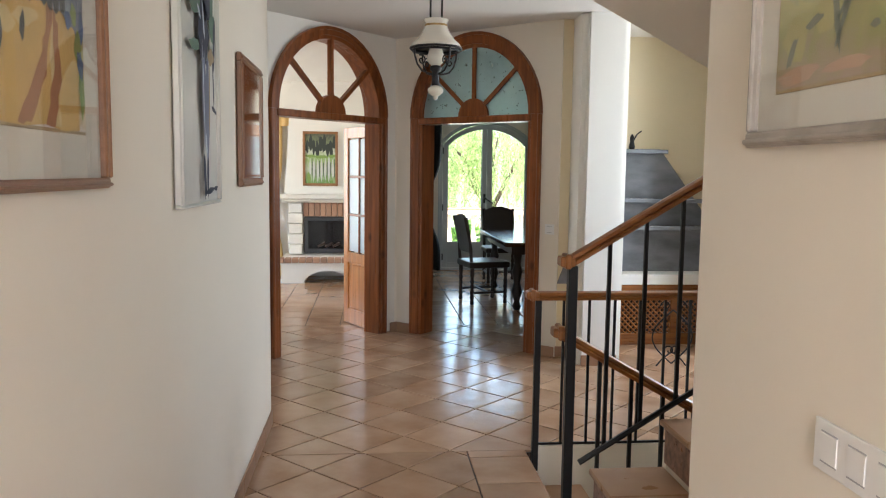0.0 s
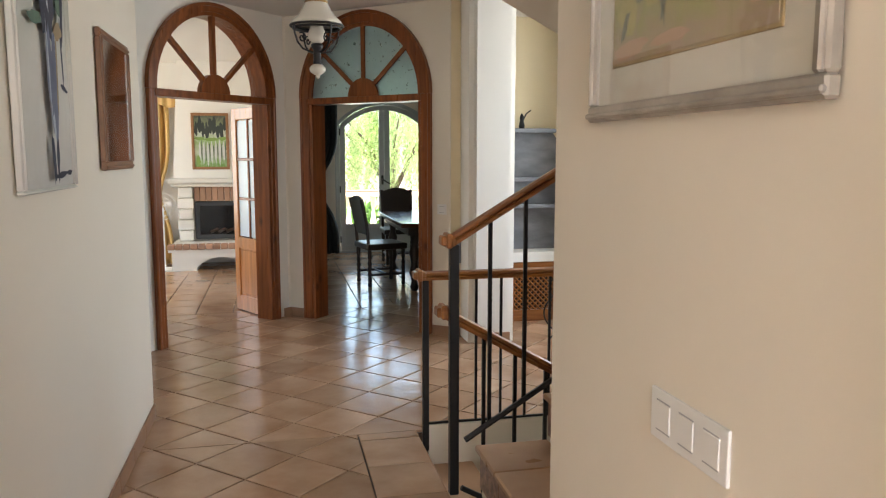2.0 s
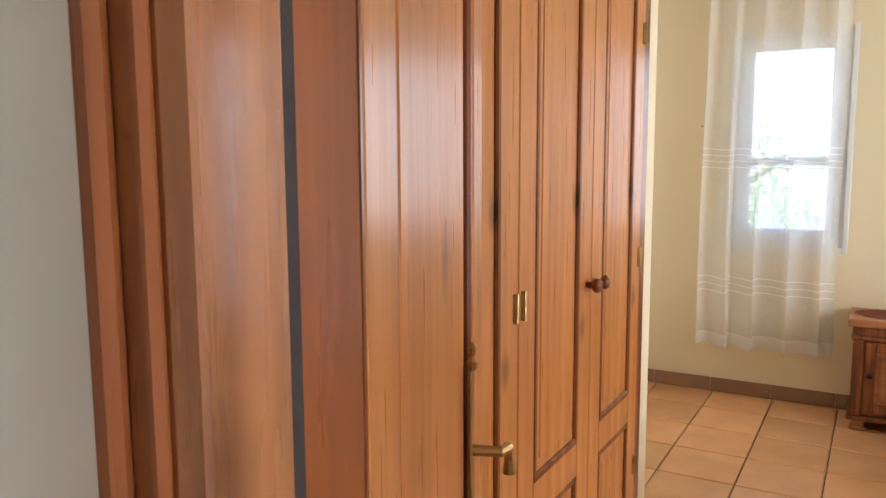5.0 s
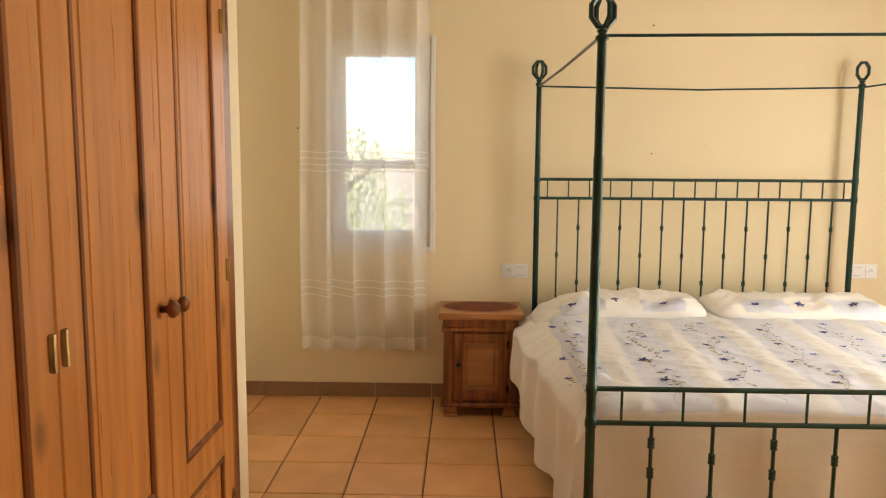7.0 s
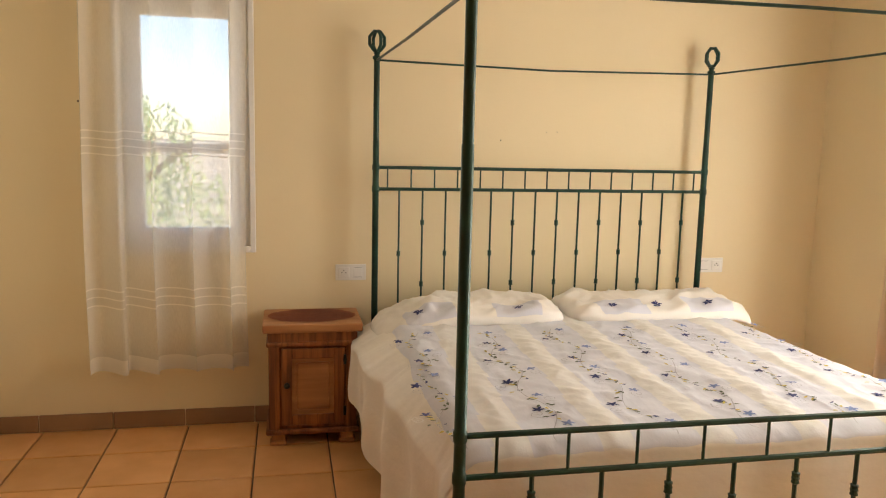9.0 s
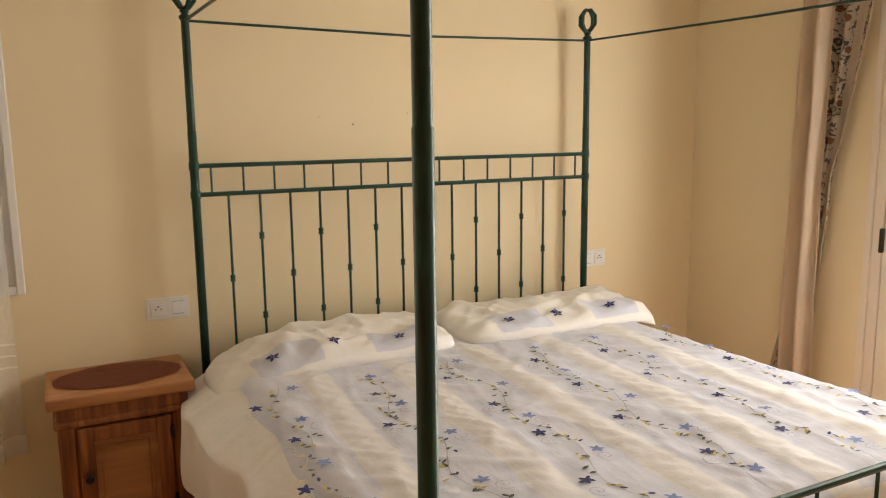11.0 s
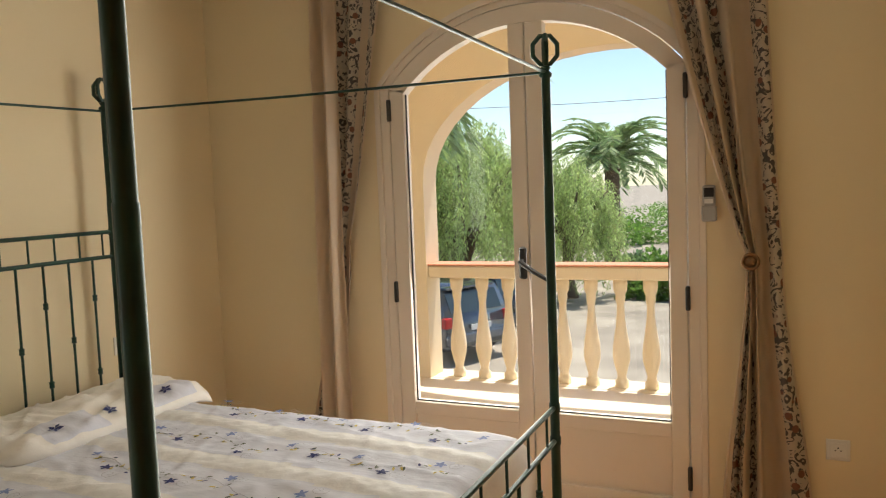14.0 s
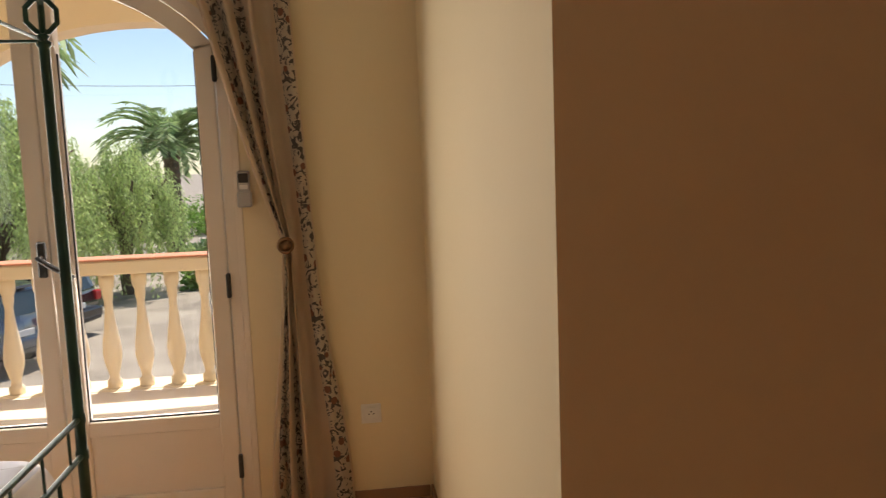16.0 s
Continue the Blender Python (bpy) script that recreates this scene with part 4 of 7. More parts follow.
# ---- bedside cabinet ----
def nightstand():
    e = thing("nightstand", "rustic reddish wooden nightstand with one panelled door", "nightstand")
    x0, x1, y0, y1 = 5.375, 5.695, 0.305, 0.715
    for x in (x0 + 0.035, x1 - 0.05):
        for y in (y0 + 0.045, y1 - 0.045):
            part("foot", box(x - 0.032, x + 0.032, y - 0.04, y + 0.04, 0, 0.022, bevel=0.006, bm=box(x - 0.025, x + 0.025, y - 0.03, y + 0.03, 0.02, 0.06, bevel=0.004)), M_RUSTICTOP, e)
    part("base_moulding", box(x0 - 0.008, x1, y0 - 0.012, y1 + 0.012, 0.055, 0.08, bevel=0.006), M_RUSTIC, e)
    part("body", box(x0 + 0.012, x1 - 0.004, y0 + 0.012, y1 - 0.012, 0.08, 0.545, bevel=0.003), M_RUSTIC, e)
    for y in (y0 + 0.002, y1 - 0.052):
        part("pilaster", box(x0 - 0.002, x0 + 0.02, y, y + 0.05, 0.08, 0.48, bevel=0.004), M_RUSTIC, e)
    part("cornice", box(x0 - 0.006, x1, y0 - 0.008, y1 + 0.008, 0.475, 0.50, bevel=0.007, bm=box(x0 + 0.0, x1, y0, y1, 0.50, 0.545, bevel=0.003)), M_RUSTIC, e)
    part("top", box(x0 - 0.018, x1 + 0.01, y0 - 0.024, y1 + 0.024, 0.545, 0.585, bevel=0.008, seg=2), M_RUSTICTOP, e, "lighter worn wooden top")
    d = part("cabinet_door", box(x0 - 0.006, x0 + 0.012, y0 + 0.06, y0 + 0.108, 0.10, 0.468, bevel=0.003, bm=box(x0 - 0.006, x0 + 0.012, y1 - 0.108, y1 - 0.06, 0.10, 0.468, bevel=0.003, bm=box(x0 - 0.006, x0 + 0.012, y0 + 0.108, y1 - 0.108, 0.10, 0.15, bevel=0.003, bm=box(x0 - 0.006, x0 + 0.012, y0 + 0.108, y1 - 0.108, 0.42, 0.468, bevel=0.003)))), M_RUSTIC, e)
    part("panel", box(x0 + 0.002, x0 + 0.014, y0 + 0.125, y1 - 0.125, 0.168, 0.402, bevel=0.012, bm=box(x0 + 0.006, x0 + 0.014, y0 + 0.10, y1 - 0.10, 0.14, 0.43)), M_RUSTICTOP, d)
    part("knob", lathe([(0.006, 0), (0.006, 0.01), (0.014, 0.016), (0.014, 0.024), (0.005, 0.028)], (0, 0, 0), 12), M_IRON, d, smooth=True, matrix=pose(x0 - 0.006, y1 - 0.085, 0.30, 0, -90, 0))
    for z in (0.16, 0.41):
        part("hinge", lathe([(0.006, 0), (0.008, 0.02), (0.006, 0.045)], (x0 - 0.006, y0 + 0.058, z - 0.02), 8), M_IRON, d)


nightstand()
mt = bmesh.new()
n = 96
ring, cen = [], mt.verts.new((5.535, 0.51, 0.5895))
for k in range(n):
    a = 2 * math.pi * k / n
    w = 1 + 0.025 * abs(math.sin(10 * a))
    ring.append(mt.verts.new((5.535 + 0.135 * w * math.cos(a), 0.51 + 0.205 * w * math.sin(a), 0.5885 + 0.001 * math.sin(7 * a))))
for k in range(n):
    mt.faces.new((cen, ring[k], ring[(k + 1) % n]))
bmesh.ops.solidify(mt, geom=mt.faces[:], thickness=-0.003)
M_DOILY = mat("red_brown_lace", (0.36, 0.115, 0.065), 0.8, scale=50, amount=0.6, bump=0.5, bump_scale=160)
tagged(part("doily", mt, M_DOILY), "oval red-brown scalloped doily lying on the nightstand", "doily")


# ---- balcony door ----
def balcony_door(m, material, panes=M_GLASS):
    """White arched pair of glazed doors, 1.44 m wide, built from x = 0 to 1.44 with its face towards +y."""
    e = thing("balcony_door", "white lacquered arched double glazed door, closed, with black handle", "door", kind="structure")
    e.matrix_world = m
    W = 1.44
    y0, y1 = -0.065, -0.004
    out, ins = segment_arch(0.0, W, DSPR, DRISE), segment_arch(0.055, W - 0.055, DSPR, 0.307)
    fr = arch_band(out, ins, y0 - 0.02, y1 - 0.004)
    box(0, 0.055, y0 - 0.02, y1 - 0.004, 0, DSPR, bevel=0.003, bm=fr)
    box(W - 0.055, W, y0 - 0.02, y1 - 0.004, 0, DSPR, bevel=0.003, bm=fr)
    box(0.055, W - 0.055, y0 - 0.02, y1 - 0.004, 0, 0.03, bm=fr)
    part("frame", fr, material, e)
    part("trim_bead", arch_band(segment_arch(-0.016, W + 0.016, DSPR, DRISE + 0.016), segment_arch(0.012, W - 0.012, DSPR, DRISE - 0.01), -0.01, 0.006), material, e)
    for a, b in ((-0.016, 0.012), (W - 0.012, W + 0.016)):
        part("trim_bead", box(a, b, -0.01, 0.006, 0, DSPR, bevel=0.003), material, e)
    o2, i2 = segment_arch(0.06, W - 0.06, DSPR - 0.002, 0.303), segment_arch(0.13, W - 0.132, DSPR - 0.028, 0.255)
    h = len(o2) // 2
    mid = W / 2
    for side in (0, 1):
        sl = slice(0, h + 1) if side == 0 else slice(h, None)
        lf = arch_band(o2[sl], i2[sl], y0, y1)
        a, b = (0.06, 0.13) if side == 0 else (W - 0.132, W - 0.06)
        box(a, b, y0, y1, 0.035, DSPR - 0.008, bevel=0.004, bm=lf)
        c0, c1 = (mid - 0.082, mid - 0.003) if side == 0 else (mid + 0.003, mid + 0.073)
        box(c0, c1, y0, y1, 0.035, DSPR + 0.225, bevel=0.004, bm=lf)
        p0, p1 = (b, c0) if side == 0 else (c1, a)
        box(p0, p1, y0, y1, 0.035, 0.11, bevel=0.003, bm=lf)
        box(p0, p1, y0, y1, 0.365, 0.425, bevel=0.003, bm=lf)
        q = part("door_leaf", lf, material, e)
        part("panel", box(p0 - 0.002, p1 + 0.002, y0 + 0.02, y1 - 0.018, 0.105, 0.37, bevel=0.004), material, q)
        pts = [p for p in i2 if (p[0] <= c0 + 0.002 if side == 0 else p[0] >= c1 - 0.002)]
        poly = ([(p0 - 0.01, 0.42)] + pts + [(c0 + 0.01, pts[-1][1] + 0.01), (c0 + 0.01, 0.42)]) if side == 0 else ([(c1 - 0.01, 0.42), (c1 - 0.01, pts[0][1] + 0.01)] + pts + [(p1 + 0.01, 0.42)])
        g = part("glass_pane", prism(poly, y0 + 0.028, y0 + 0.034), panes, q)
        g.visible_shadow = False
        gk = bmesh.new()
        for ga, gb, gc, gd in ((p0, p0 + 0.006, 0.425, DSPR - 0.03), (p1 - 0.006, p1, 0.425, DSPR - 0.03), (p0, p1, 0.425, 0.431)):
            box(ga, gb, y0 + 0.034, y0 + 0.040, gc, gd, bm=gk)
        part("gasket", gk, M_BLACK, q)
        hx = 0.0575 if side == 0 else W - 0.0575
        for z in (0.20, 0.95, 1.80):
            part("hinge", box(hx - 0.009, hx + 0.009, y1 - 0.004, y1 + 0.014, z - 0.05, z + 0.05, bevel=0.004), M_BLACK, q)
    k = part("handle", box(mid + 0.012, mid + 0.046, y1 - 0.001, y1 + 0.016, 1.02, 1.16, bevel=0.006), M_BLACK, e, "black window handle")
    part("lever", tube([(mid + 0.03, y1 + 0.01, 1.10), (mid + 0.03, y1 + 0.05, 1.10), (mid - 0.02, y1 + 0.055, 1.065), (mid - 0.10, y1 + 0.055, 1.02)], [0.010, 0.010, 0.011, 0.009]), M_BLACK, k)
    return e


balcony_door(pose(DX0, SOUTHW, 0), M_ALU)


# ---- curtains ----
def drape(name, label, profile, folds, depth, z0, z1, border, side, base_y, material=M_CURTAIN, nu=44, nv=70, seed=0.0):
    """A hanging cloth: profile(v) gives its two side edges at height share v; border: share of the width that is floral."""
    e = thing(name, label, "curtain")

    def at(u, v):
        a, b = profile(v)
        x = a + (b - a) * u
        y = base_y + depth * (0.5 + 0.5 * math.sin(u * folds * 2 * math.pi + seed + 0.6 * math.sin(3 * v + seed))) + 0.008 * nz(x, v, 9, seed)
        return (x, y, z0 + (z1 - z0) * v)
    bm = ribbon(at, nu, nv)
    bm.faces.ensure_lookup_table()
    for i, f in enumerate(bm.faces):
        u = (i // nv + 0.5) / nu
        f.material_index = 1 if any(a < u < b for a, b in border) else 0
    bmesh.ops.solidify(bm, geom=bm.faces[:], thickness=0.003)
    part("cloth", bm, [material, M_FLORAL], e, smooth=True)
    return e


def gather(top, tie, foot, v_tie):
    def f(v):
        if v < v_tie:
            k = (v / v_tie)
            k = k * k * (3 - 2 * k)
            return tuple(p + (q - p) * k for p, q in zip(foot, tie))
        k = (v - v_tie) / (1 - v_tie)
        k = k ** 0.85
        return tuple(p + (q - p) * k for p, q in zip(tie, top))
    return f


drape("curtain", "beige curtain with floral border, gathered in a tieback", gather((3.47, 3.20), (3.115, 3.075), (3.21, 3.05), 0.46), 2.3, 0.07, 0.02, 2.45, ((0.15, 0.45), (0.62, 0.80)), 1, SOUTHW + 0.02, seed=0.4)
drape("curtain", "straight hanging beige curtain edge with floral border", gather((3.22, 3.05), (3.105, 2.985), (3.06, 2.88), 0.46), 1.2, 0.05, 0.02, 2.45, ((0.60, 0.95),), 1, SOUTHW + 0.02, seed=2.0)
drape("curtain", "beige satin curtain hanging straight beside the balcony door", gather((4.985, 4.87), (5.005, 4.878), (5.02, 4.865), 0.46), 1.7, 0.055, 0.02, 2.45, ((0.0, 0.0),), 1, SOUTHW + 0.09, seed=1.0)
drape("curtain", "beige curtain with floral border drawn back to the wall", gather((4.90, 4.63), (4.95, 4.87), (5.16, 4.97), 0.48), 1.9, 0.045, 0.02, 2.45, ((0.04, 0.60), (0.72, 0.96)), 1, SOUTHW + 0.02, seed=3.0)
tagged(part("curtain_pole", tube([(2.85, SOUTHW + 0.07, 2.47), (5.2, SOUTHW + 0.07, 2.47)], 0.012, 10), M_BRASS), "thin brass curtain pole above the balcony door", "curtain pole")
tb = thing("tieback", "round dark bronze curtain tieback holding the curtain", "tieback")
M_BRONZE = mat("dark_bronze", (0.26, 0.155, 0.08), 0.38, scale=20, amount=0.7, metal=0.7)
part("disc", lathe([(0.006, -0.07), (0.006, 0.0), (0.024, 0.001), (0.024, 0.004), (0.012, 0.004), (0.010, 0.008), (0.001, 0.009)], (0, 0, 0), 24), M_BRONZE, tb, smooth=True)
part("ring", tube([(0.028 * math.cos(k * math.pi / 12), 0.028 * math.sin(k * math.pi / 12), 0.005) for k in range(24)], 0.006, 8, closed=True), M_BRONZE, tb, smooth=True)
tb.matrix_world = pose(3.098, SOUTHW + 0.10, 1.11, -90, 0, 0)


def sheer():
    e = thing("sheer_curtain", "sheer white voile curtain hanging over the bedroom window", "curtain")

    def at(u, v):
        y = 0.815 + 0.725 * u + 0.008 * math.sin(5 * v) + 0.030 * math.sin(2 * math.pi * 4.5 * u + 0.5 * math.sin(9 * u)) * (0.55 + 0.45 * (1 - v))
        x = EASTW - 0.066 + 0.038 * math.sin(u * 4.5 * 2 * math.pi + 1.2 + 1.2 * math.sin(u * 7)) * (0.7 + 0.3 * (1 - v)) + 0.006 * nz(u * 3, v, 3)
        return (x, y, 0.30 + 2.05 * v + 0.004 * math.sin(u * 4.5 * 2 * math.pi))
    part("cloth", ribbon(at, 120, 40), M_SHEER, e, smooth=True)
    for z0, z1 in ((0.0, 0.035), (0.155, 0.158), (0.175, 0.178), (0.195, 0.198), (0.505, 0.508), (0.522, 0.525), (0.539, 0.542), (0.556, 0.559)):
        part("woven_band", ribbon(lambda u, v: (at(u, z0 + (z1 - z0) * v)[0] - 0.002, *at(u, z0 + (z1 - z0) * v)[1:]), 120, 1), M_WOVEN, e, smooth=True)
    part("rod", tube([(EASTW - 0.055, 0.75, 2.36), (EASTW - 0.055, 1.6, 2.36)], 0.008, 8), M_WHITEPVC, e)


sheer()


def bedroom_window():
    e = thing("window_bedroom", "white framed bedroom window with one crossbar", "window", kind="structure")
    x = EASTW + 0.03
    for a, b, c, d in ((0.80, 0.85, 0.90, 2.08), (1.33, 1.38, 0.90, 2.08), (0.85, 1.33, 0.90, 0.95), (0.85, 1.33, 2.03, 2.08)):
        part("window_frame", box(x - 0.02, x + 0.05, a, b, c, d, bevel=0.004), M_WHITEPVC, e)
    for a, b, c, d in ((0.85, 0.893, 0.95, 2.03), (1.292, 1.33, 0.95, 2.03), (0.893, 1.292, 0.95, 0.99), (0.893, 1.292, 1.985, 2.03), (0.893, 1.292, 1.35, 1.395)):
        part("sash", box(x - 0.01, x + 0.04, a, b, c, d, bevel=0.004), M_WHITEPVC, e)
    g = part("pane", box(x + 0.01, x + 0.015, 0.89, 1.295, 0.985, 1.99), M_GLASS, e)
    g.visible_shadow = False
    part("architrave", box(EASTW - 0.012, EASTW, 0.775, 0.802, 0.87, 2.10, bevel=0.003, bm=box(EASTW - 0.012, EASTW, 0.802, 1.41, 0.87, 0.902, bevel=0.003, bm=box(EASTW - 0.012, EASTW, 1.38, 1.41, 0.902, 2.10, bevel=0.003))), M_WHITEPVC, e)


bedroom_window()


# ---- sockets, switches, remote ----
def socket_plate(m, units, label, gang=0.071):
    """A wall plate in its own x-z plane facing -y; units: 's' socket, 'w' rocker."""
    e = thing("socket_plate" if "s" in units else "switch_plate", label, "socket" if "s" in units else "switch")
    e.matrix_world = m
    W = gang * len(units) + 0.012
    part("plate", box(-W / 2, W / 2, -0.0062, 0, -0.041, 0.041, bevel=0.0025, seg=2), M_WHITEPVC, e)
    for i, u in enumerate(units):
        cx = (i - (len(units) - 1) / 2) * gang
        if u == "s":
            q = part("socket_well", lathe([(0.022, 0.0), (0.022, 0.002), (0.018, 0.0025), (0.017, -0.004)], (0, 0, 0), 24), M_WHITEPVC, e, smooth=False, matrix=pose(cx, -0.009, 0, 90, 0, 0))
            ho = bmesh.new()
            for dx in (-0.0095, 0.0095):
                lathe([(0.0028, 0), (0.0028, 0.0035)], (dx, 0, 0), 8, ho)
            lathe([(0.003, 0), (0.003, 0.004)], (0, 0.010, 0), 8, ho)
            part("socket_holes", ho, M_BLACK, q)
            part("bezel", box(cx - 0.028, cx + 0.028, -0.0105, -0.005, -0.028, 0.028, bevel=0.002), M_WHITEPVC, e)
        else:
            part("rocker", box(cx - 0.021, cx + 0.021, -0.0080, -0.005, -0.023, 0.022, bevel=0.001), M_WHITEPVC, e)
            for z in (-0.0245, 0.0235):
                part("rocker_groove", box(cx - 0.021, cx + 0.021, -0.0068, -0.0060, z - 0.0013, z + 0.0013), M_GREYPLASTIC, e)
    return e


socket_plate(pose(EASTW, 0.31, 0.765, 0, 0, -90), "sw", "white double plate with socket and switch beside the bed")
socket_plate(pose(EASTW, -1.69, 0.782, 0, 0, -90), "ws", "white double plate with switch and socket behind the bed")
socket_plate(pose(2.797, SOUTHW, 0.38, 0, 0, 180), "s", "single white wall socket near the balcony door")
socket_plate(pose(EAST, 1.472, 1.055, 0, 0, -90), "www", "white triple light switch on the hall wall", gang=0.068)
socket_plate(ARCH_R @ pose(1.405, 0.012, 1.03), "w", "single white light switch beside the dining arch")


def remote():
    e = thing("remote_control", "grey air-conditioner remote in its wall holder", "remote")
    e.matrix_world = pose(3.252, SOUTHW, 1.335, 0, 0, 180)
    part("holder", box(-0.028, 0.028, -0.026, 0.0, -0.075, -0.012, bevel=0.005), M_GREYPLASTIC, e)
    part("body", box(-0.024, 0.024, -0.022, -0.004, -0.06, 0.068, bevel=0.005), M_GREYPLASTIC, e)
    part("display", box(-0.019, 0.019, -0.0235, -0.021, 0.022, 0.058, bevel=0.001), M_BLACK, e)
    part("buttons", box(-0.016, 0.016, -0.0245, -0.021, -0.004, 0.014, bevel=0.002), M_WHITEPVC, e)


remote()
for y, z, r in ((1.564, 1.578, 0.005), (-0.455, 1.445, 0.0035), (-0.44, 2.155, 0.005), (-0.31, 1.475, 0.002), (-0.70, 1.49, 0.002), (-0.76, 1.493, 0.002)):
    tagged(part("nail", lathe([(r, 0), (r * 0.8, 0.004)], (0, 0, 0), 8), M_IRON, matrix=pose(EASTW, y, z, 0, -90, 0)), "small dark nail head in the bedroom wall", "nail", "nails in the wall")


# ---- hall: switch wall picture, picture wall ----
def painting_material(name, bands, scale, distort):
    """Loose watercolour bands from bottom to top, broken by brush-like noise."""
    m = mat(name, (0.5, 0.5, 0.5), 0.6, scale=5, bump=0.1)
    n, l = m.node_tree.nodes, m.node_tree.links
    tc = [q for q in n if q.type == "TEX_COORD"][0]
    sep, nzn, add, mul, ramp = n.new("ShaderNodeSeparateXYZ"), n.new("ShaderNodeTexNoise"), n.new("ShaderNodeMath"), n.new("ShaderNodeMath"), n.new("ShaderNodeValToRGB")
    nzn.inputs["Scale"].default_value, nzn.inputs["Detail"].default_value, nzn.inputs["Distortion"].default_value = scale, 3, 1.5
    l.new(tc.outputs["Generated"], sep.inputs[0])
    l.new(tc.outputs["Generated"], nzn.inputs["Vector"])
    mul.operation, mul.inputs[1].default_value = "MULTIPLY_ADD", distort
    mul.inputs[2].default_value = -distort / 2
    l.new(nzn.outputs["Fac"], mul.inputs[0])
    l.new(mul.outputs[0], add.inputs[0])
    l.new(sep.outputs["Z"], add.inputs[1])
    l.new(add.outputs[0], ramp.inputs["Fac"])
    cr = ramp.color_ramp
    for i, (p, c) in enumerate(bands):
        el = cr.elements[i] if i < 2 else cr.elements.new(p)
        el.position, el.color = p, (*c, 1)
    l.new(ramp.outputs["Color"], n["Principled BSDF"].inputs["Base Color"])
    return m


M_MATBOARD = mat("pale_mount_board", (0.70, 0.67, 0.58), 0.8, scale=3, amount=0.15, bump=0.05)
M_SILVERFRAME = mat("silvered_wood_frame", (0.48, 0.44, 0.38), 0.4, dark=(0.28, 0.25, 0.21), scale=12, amount=0.8, metal=0.3, bump=0.1)
M_BROWNFRAME = mat("brown_wood_frame", (0.24, 0.115, 0.055), 0.4, scale=9, amount=0.7, stretch=(1, 1, 6))
M_LANDSCAPE = painting_material("blue_field_watercolour", [(0.0, (0.42, 0.32, 0.22)), (1.0, (0.55, 0.60, 0.62)), (0.22, (0.34, 0.33, 0.12)), (0.38, (0.52, 0.50, 0.22)), (0.55, (0.13, 0.26, 0.30)), (0.72, (0.26, 0.34, 0.42)), (0.84, (0.50, 0.45, 0.38))], 7, 0.35)
M_FIELDS = painting_material("golden_field_watercolour", [(0.0, (0.75, 0.72, 0.66)), (1.0, (0.30, 0.40, 0.55)), (0.12, (0.60, 0.42, 0.14)), (0.35, (0.70, 0.48, 0.18)), (0.5, (0.30, 0.36, 0.12)), (0.62, (0.10, 0.14, 0.18)), (0.8, (0.16, 0.26, 0.42))], 5, 0.3)
M_LAKE = painting_material("green_lake_painting", [(0.0, (0.14, 0.28, 0.05)), (1.0, (0.10, 0.10, 0.07)), (0.3, (0.50, 0.56, 0.42)), (0.5, (0.28, 0.40, 0.14)), (0.65, (0.55, 0.58, 0.48)), (0.8, (0.20, 0.25, 0.12))], 8, 0.4)
M_GOLFBG = painting_material("pale_grey_canvas", [(0.0, (0.52, 0.50, 0.46)), (1.0, (0.60, 0.60, 0.52)), (0.4, (0.66, 0.64, 0.58)), (0.7, (0.55, 0.56, 0.50))], 4, 0.3)
M_GLAZE = glass("picture_glass", 0.02)


def framed_picture(name, label, m, W, H, fw, ft, frame_mat, mount, art, glazed=True):
    """A picture in the x-z plane facing -y, from (0, 0) to (W, H)."""
    e = thing(name, label, "picture")
    e.matrix_world = m
    for a, b, c, d in ((0, W, 0, fw), (0, W, H - fw, H), (0, fw, fw, H - fw), (W - fw, W, fw, H - fw)):
        fb = box(a, b, -ft, -0.002, c, d, bevel=0.004)
        box(a + fw * 0.55 if b - a < W else a + 0.001, b - fw * 0.2 if b - a < W else b - 0.001, -ft - 0.006, -ft + 0.004, c + (fw * 0.2 if b - a >= W else 0), d - (fw * 0.45 if b - a >= W else 0), bevel=0.003, bm=fb)
        part("frame", fb, frame_mat, e)
    if mount:
        part("mount", box(fw, W - fw, -0.012, -0.004, fw, H - fw), M_MATBOARD, e)
        part("mount_bevel", box(fw + mount - 0.006, W - fw - mount + 0.006, -0.0145, -0.011, fw + mount - 0.006, H - fw - mount + 0.006, bevel=0.001), M_GOLDLINE, e)
    k = fw + mount
    part("art", box(k, W - k, -0.016, -0.004, k, H - k), art, e)
    if glazed:
        g = part("glazing", box(fw, W - fw, -0.020, -0.0185, fw, H - fw), M_GLAZE, e)
        g.visible_shadow = False
    return e


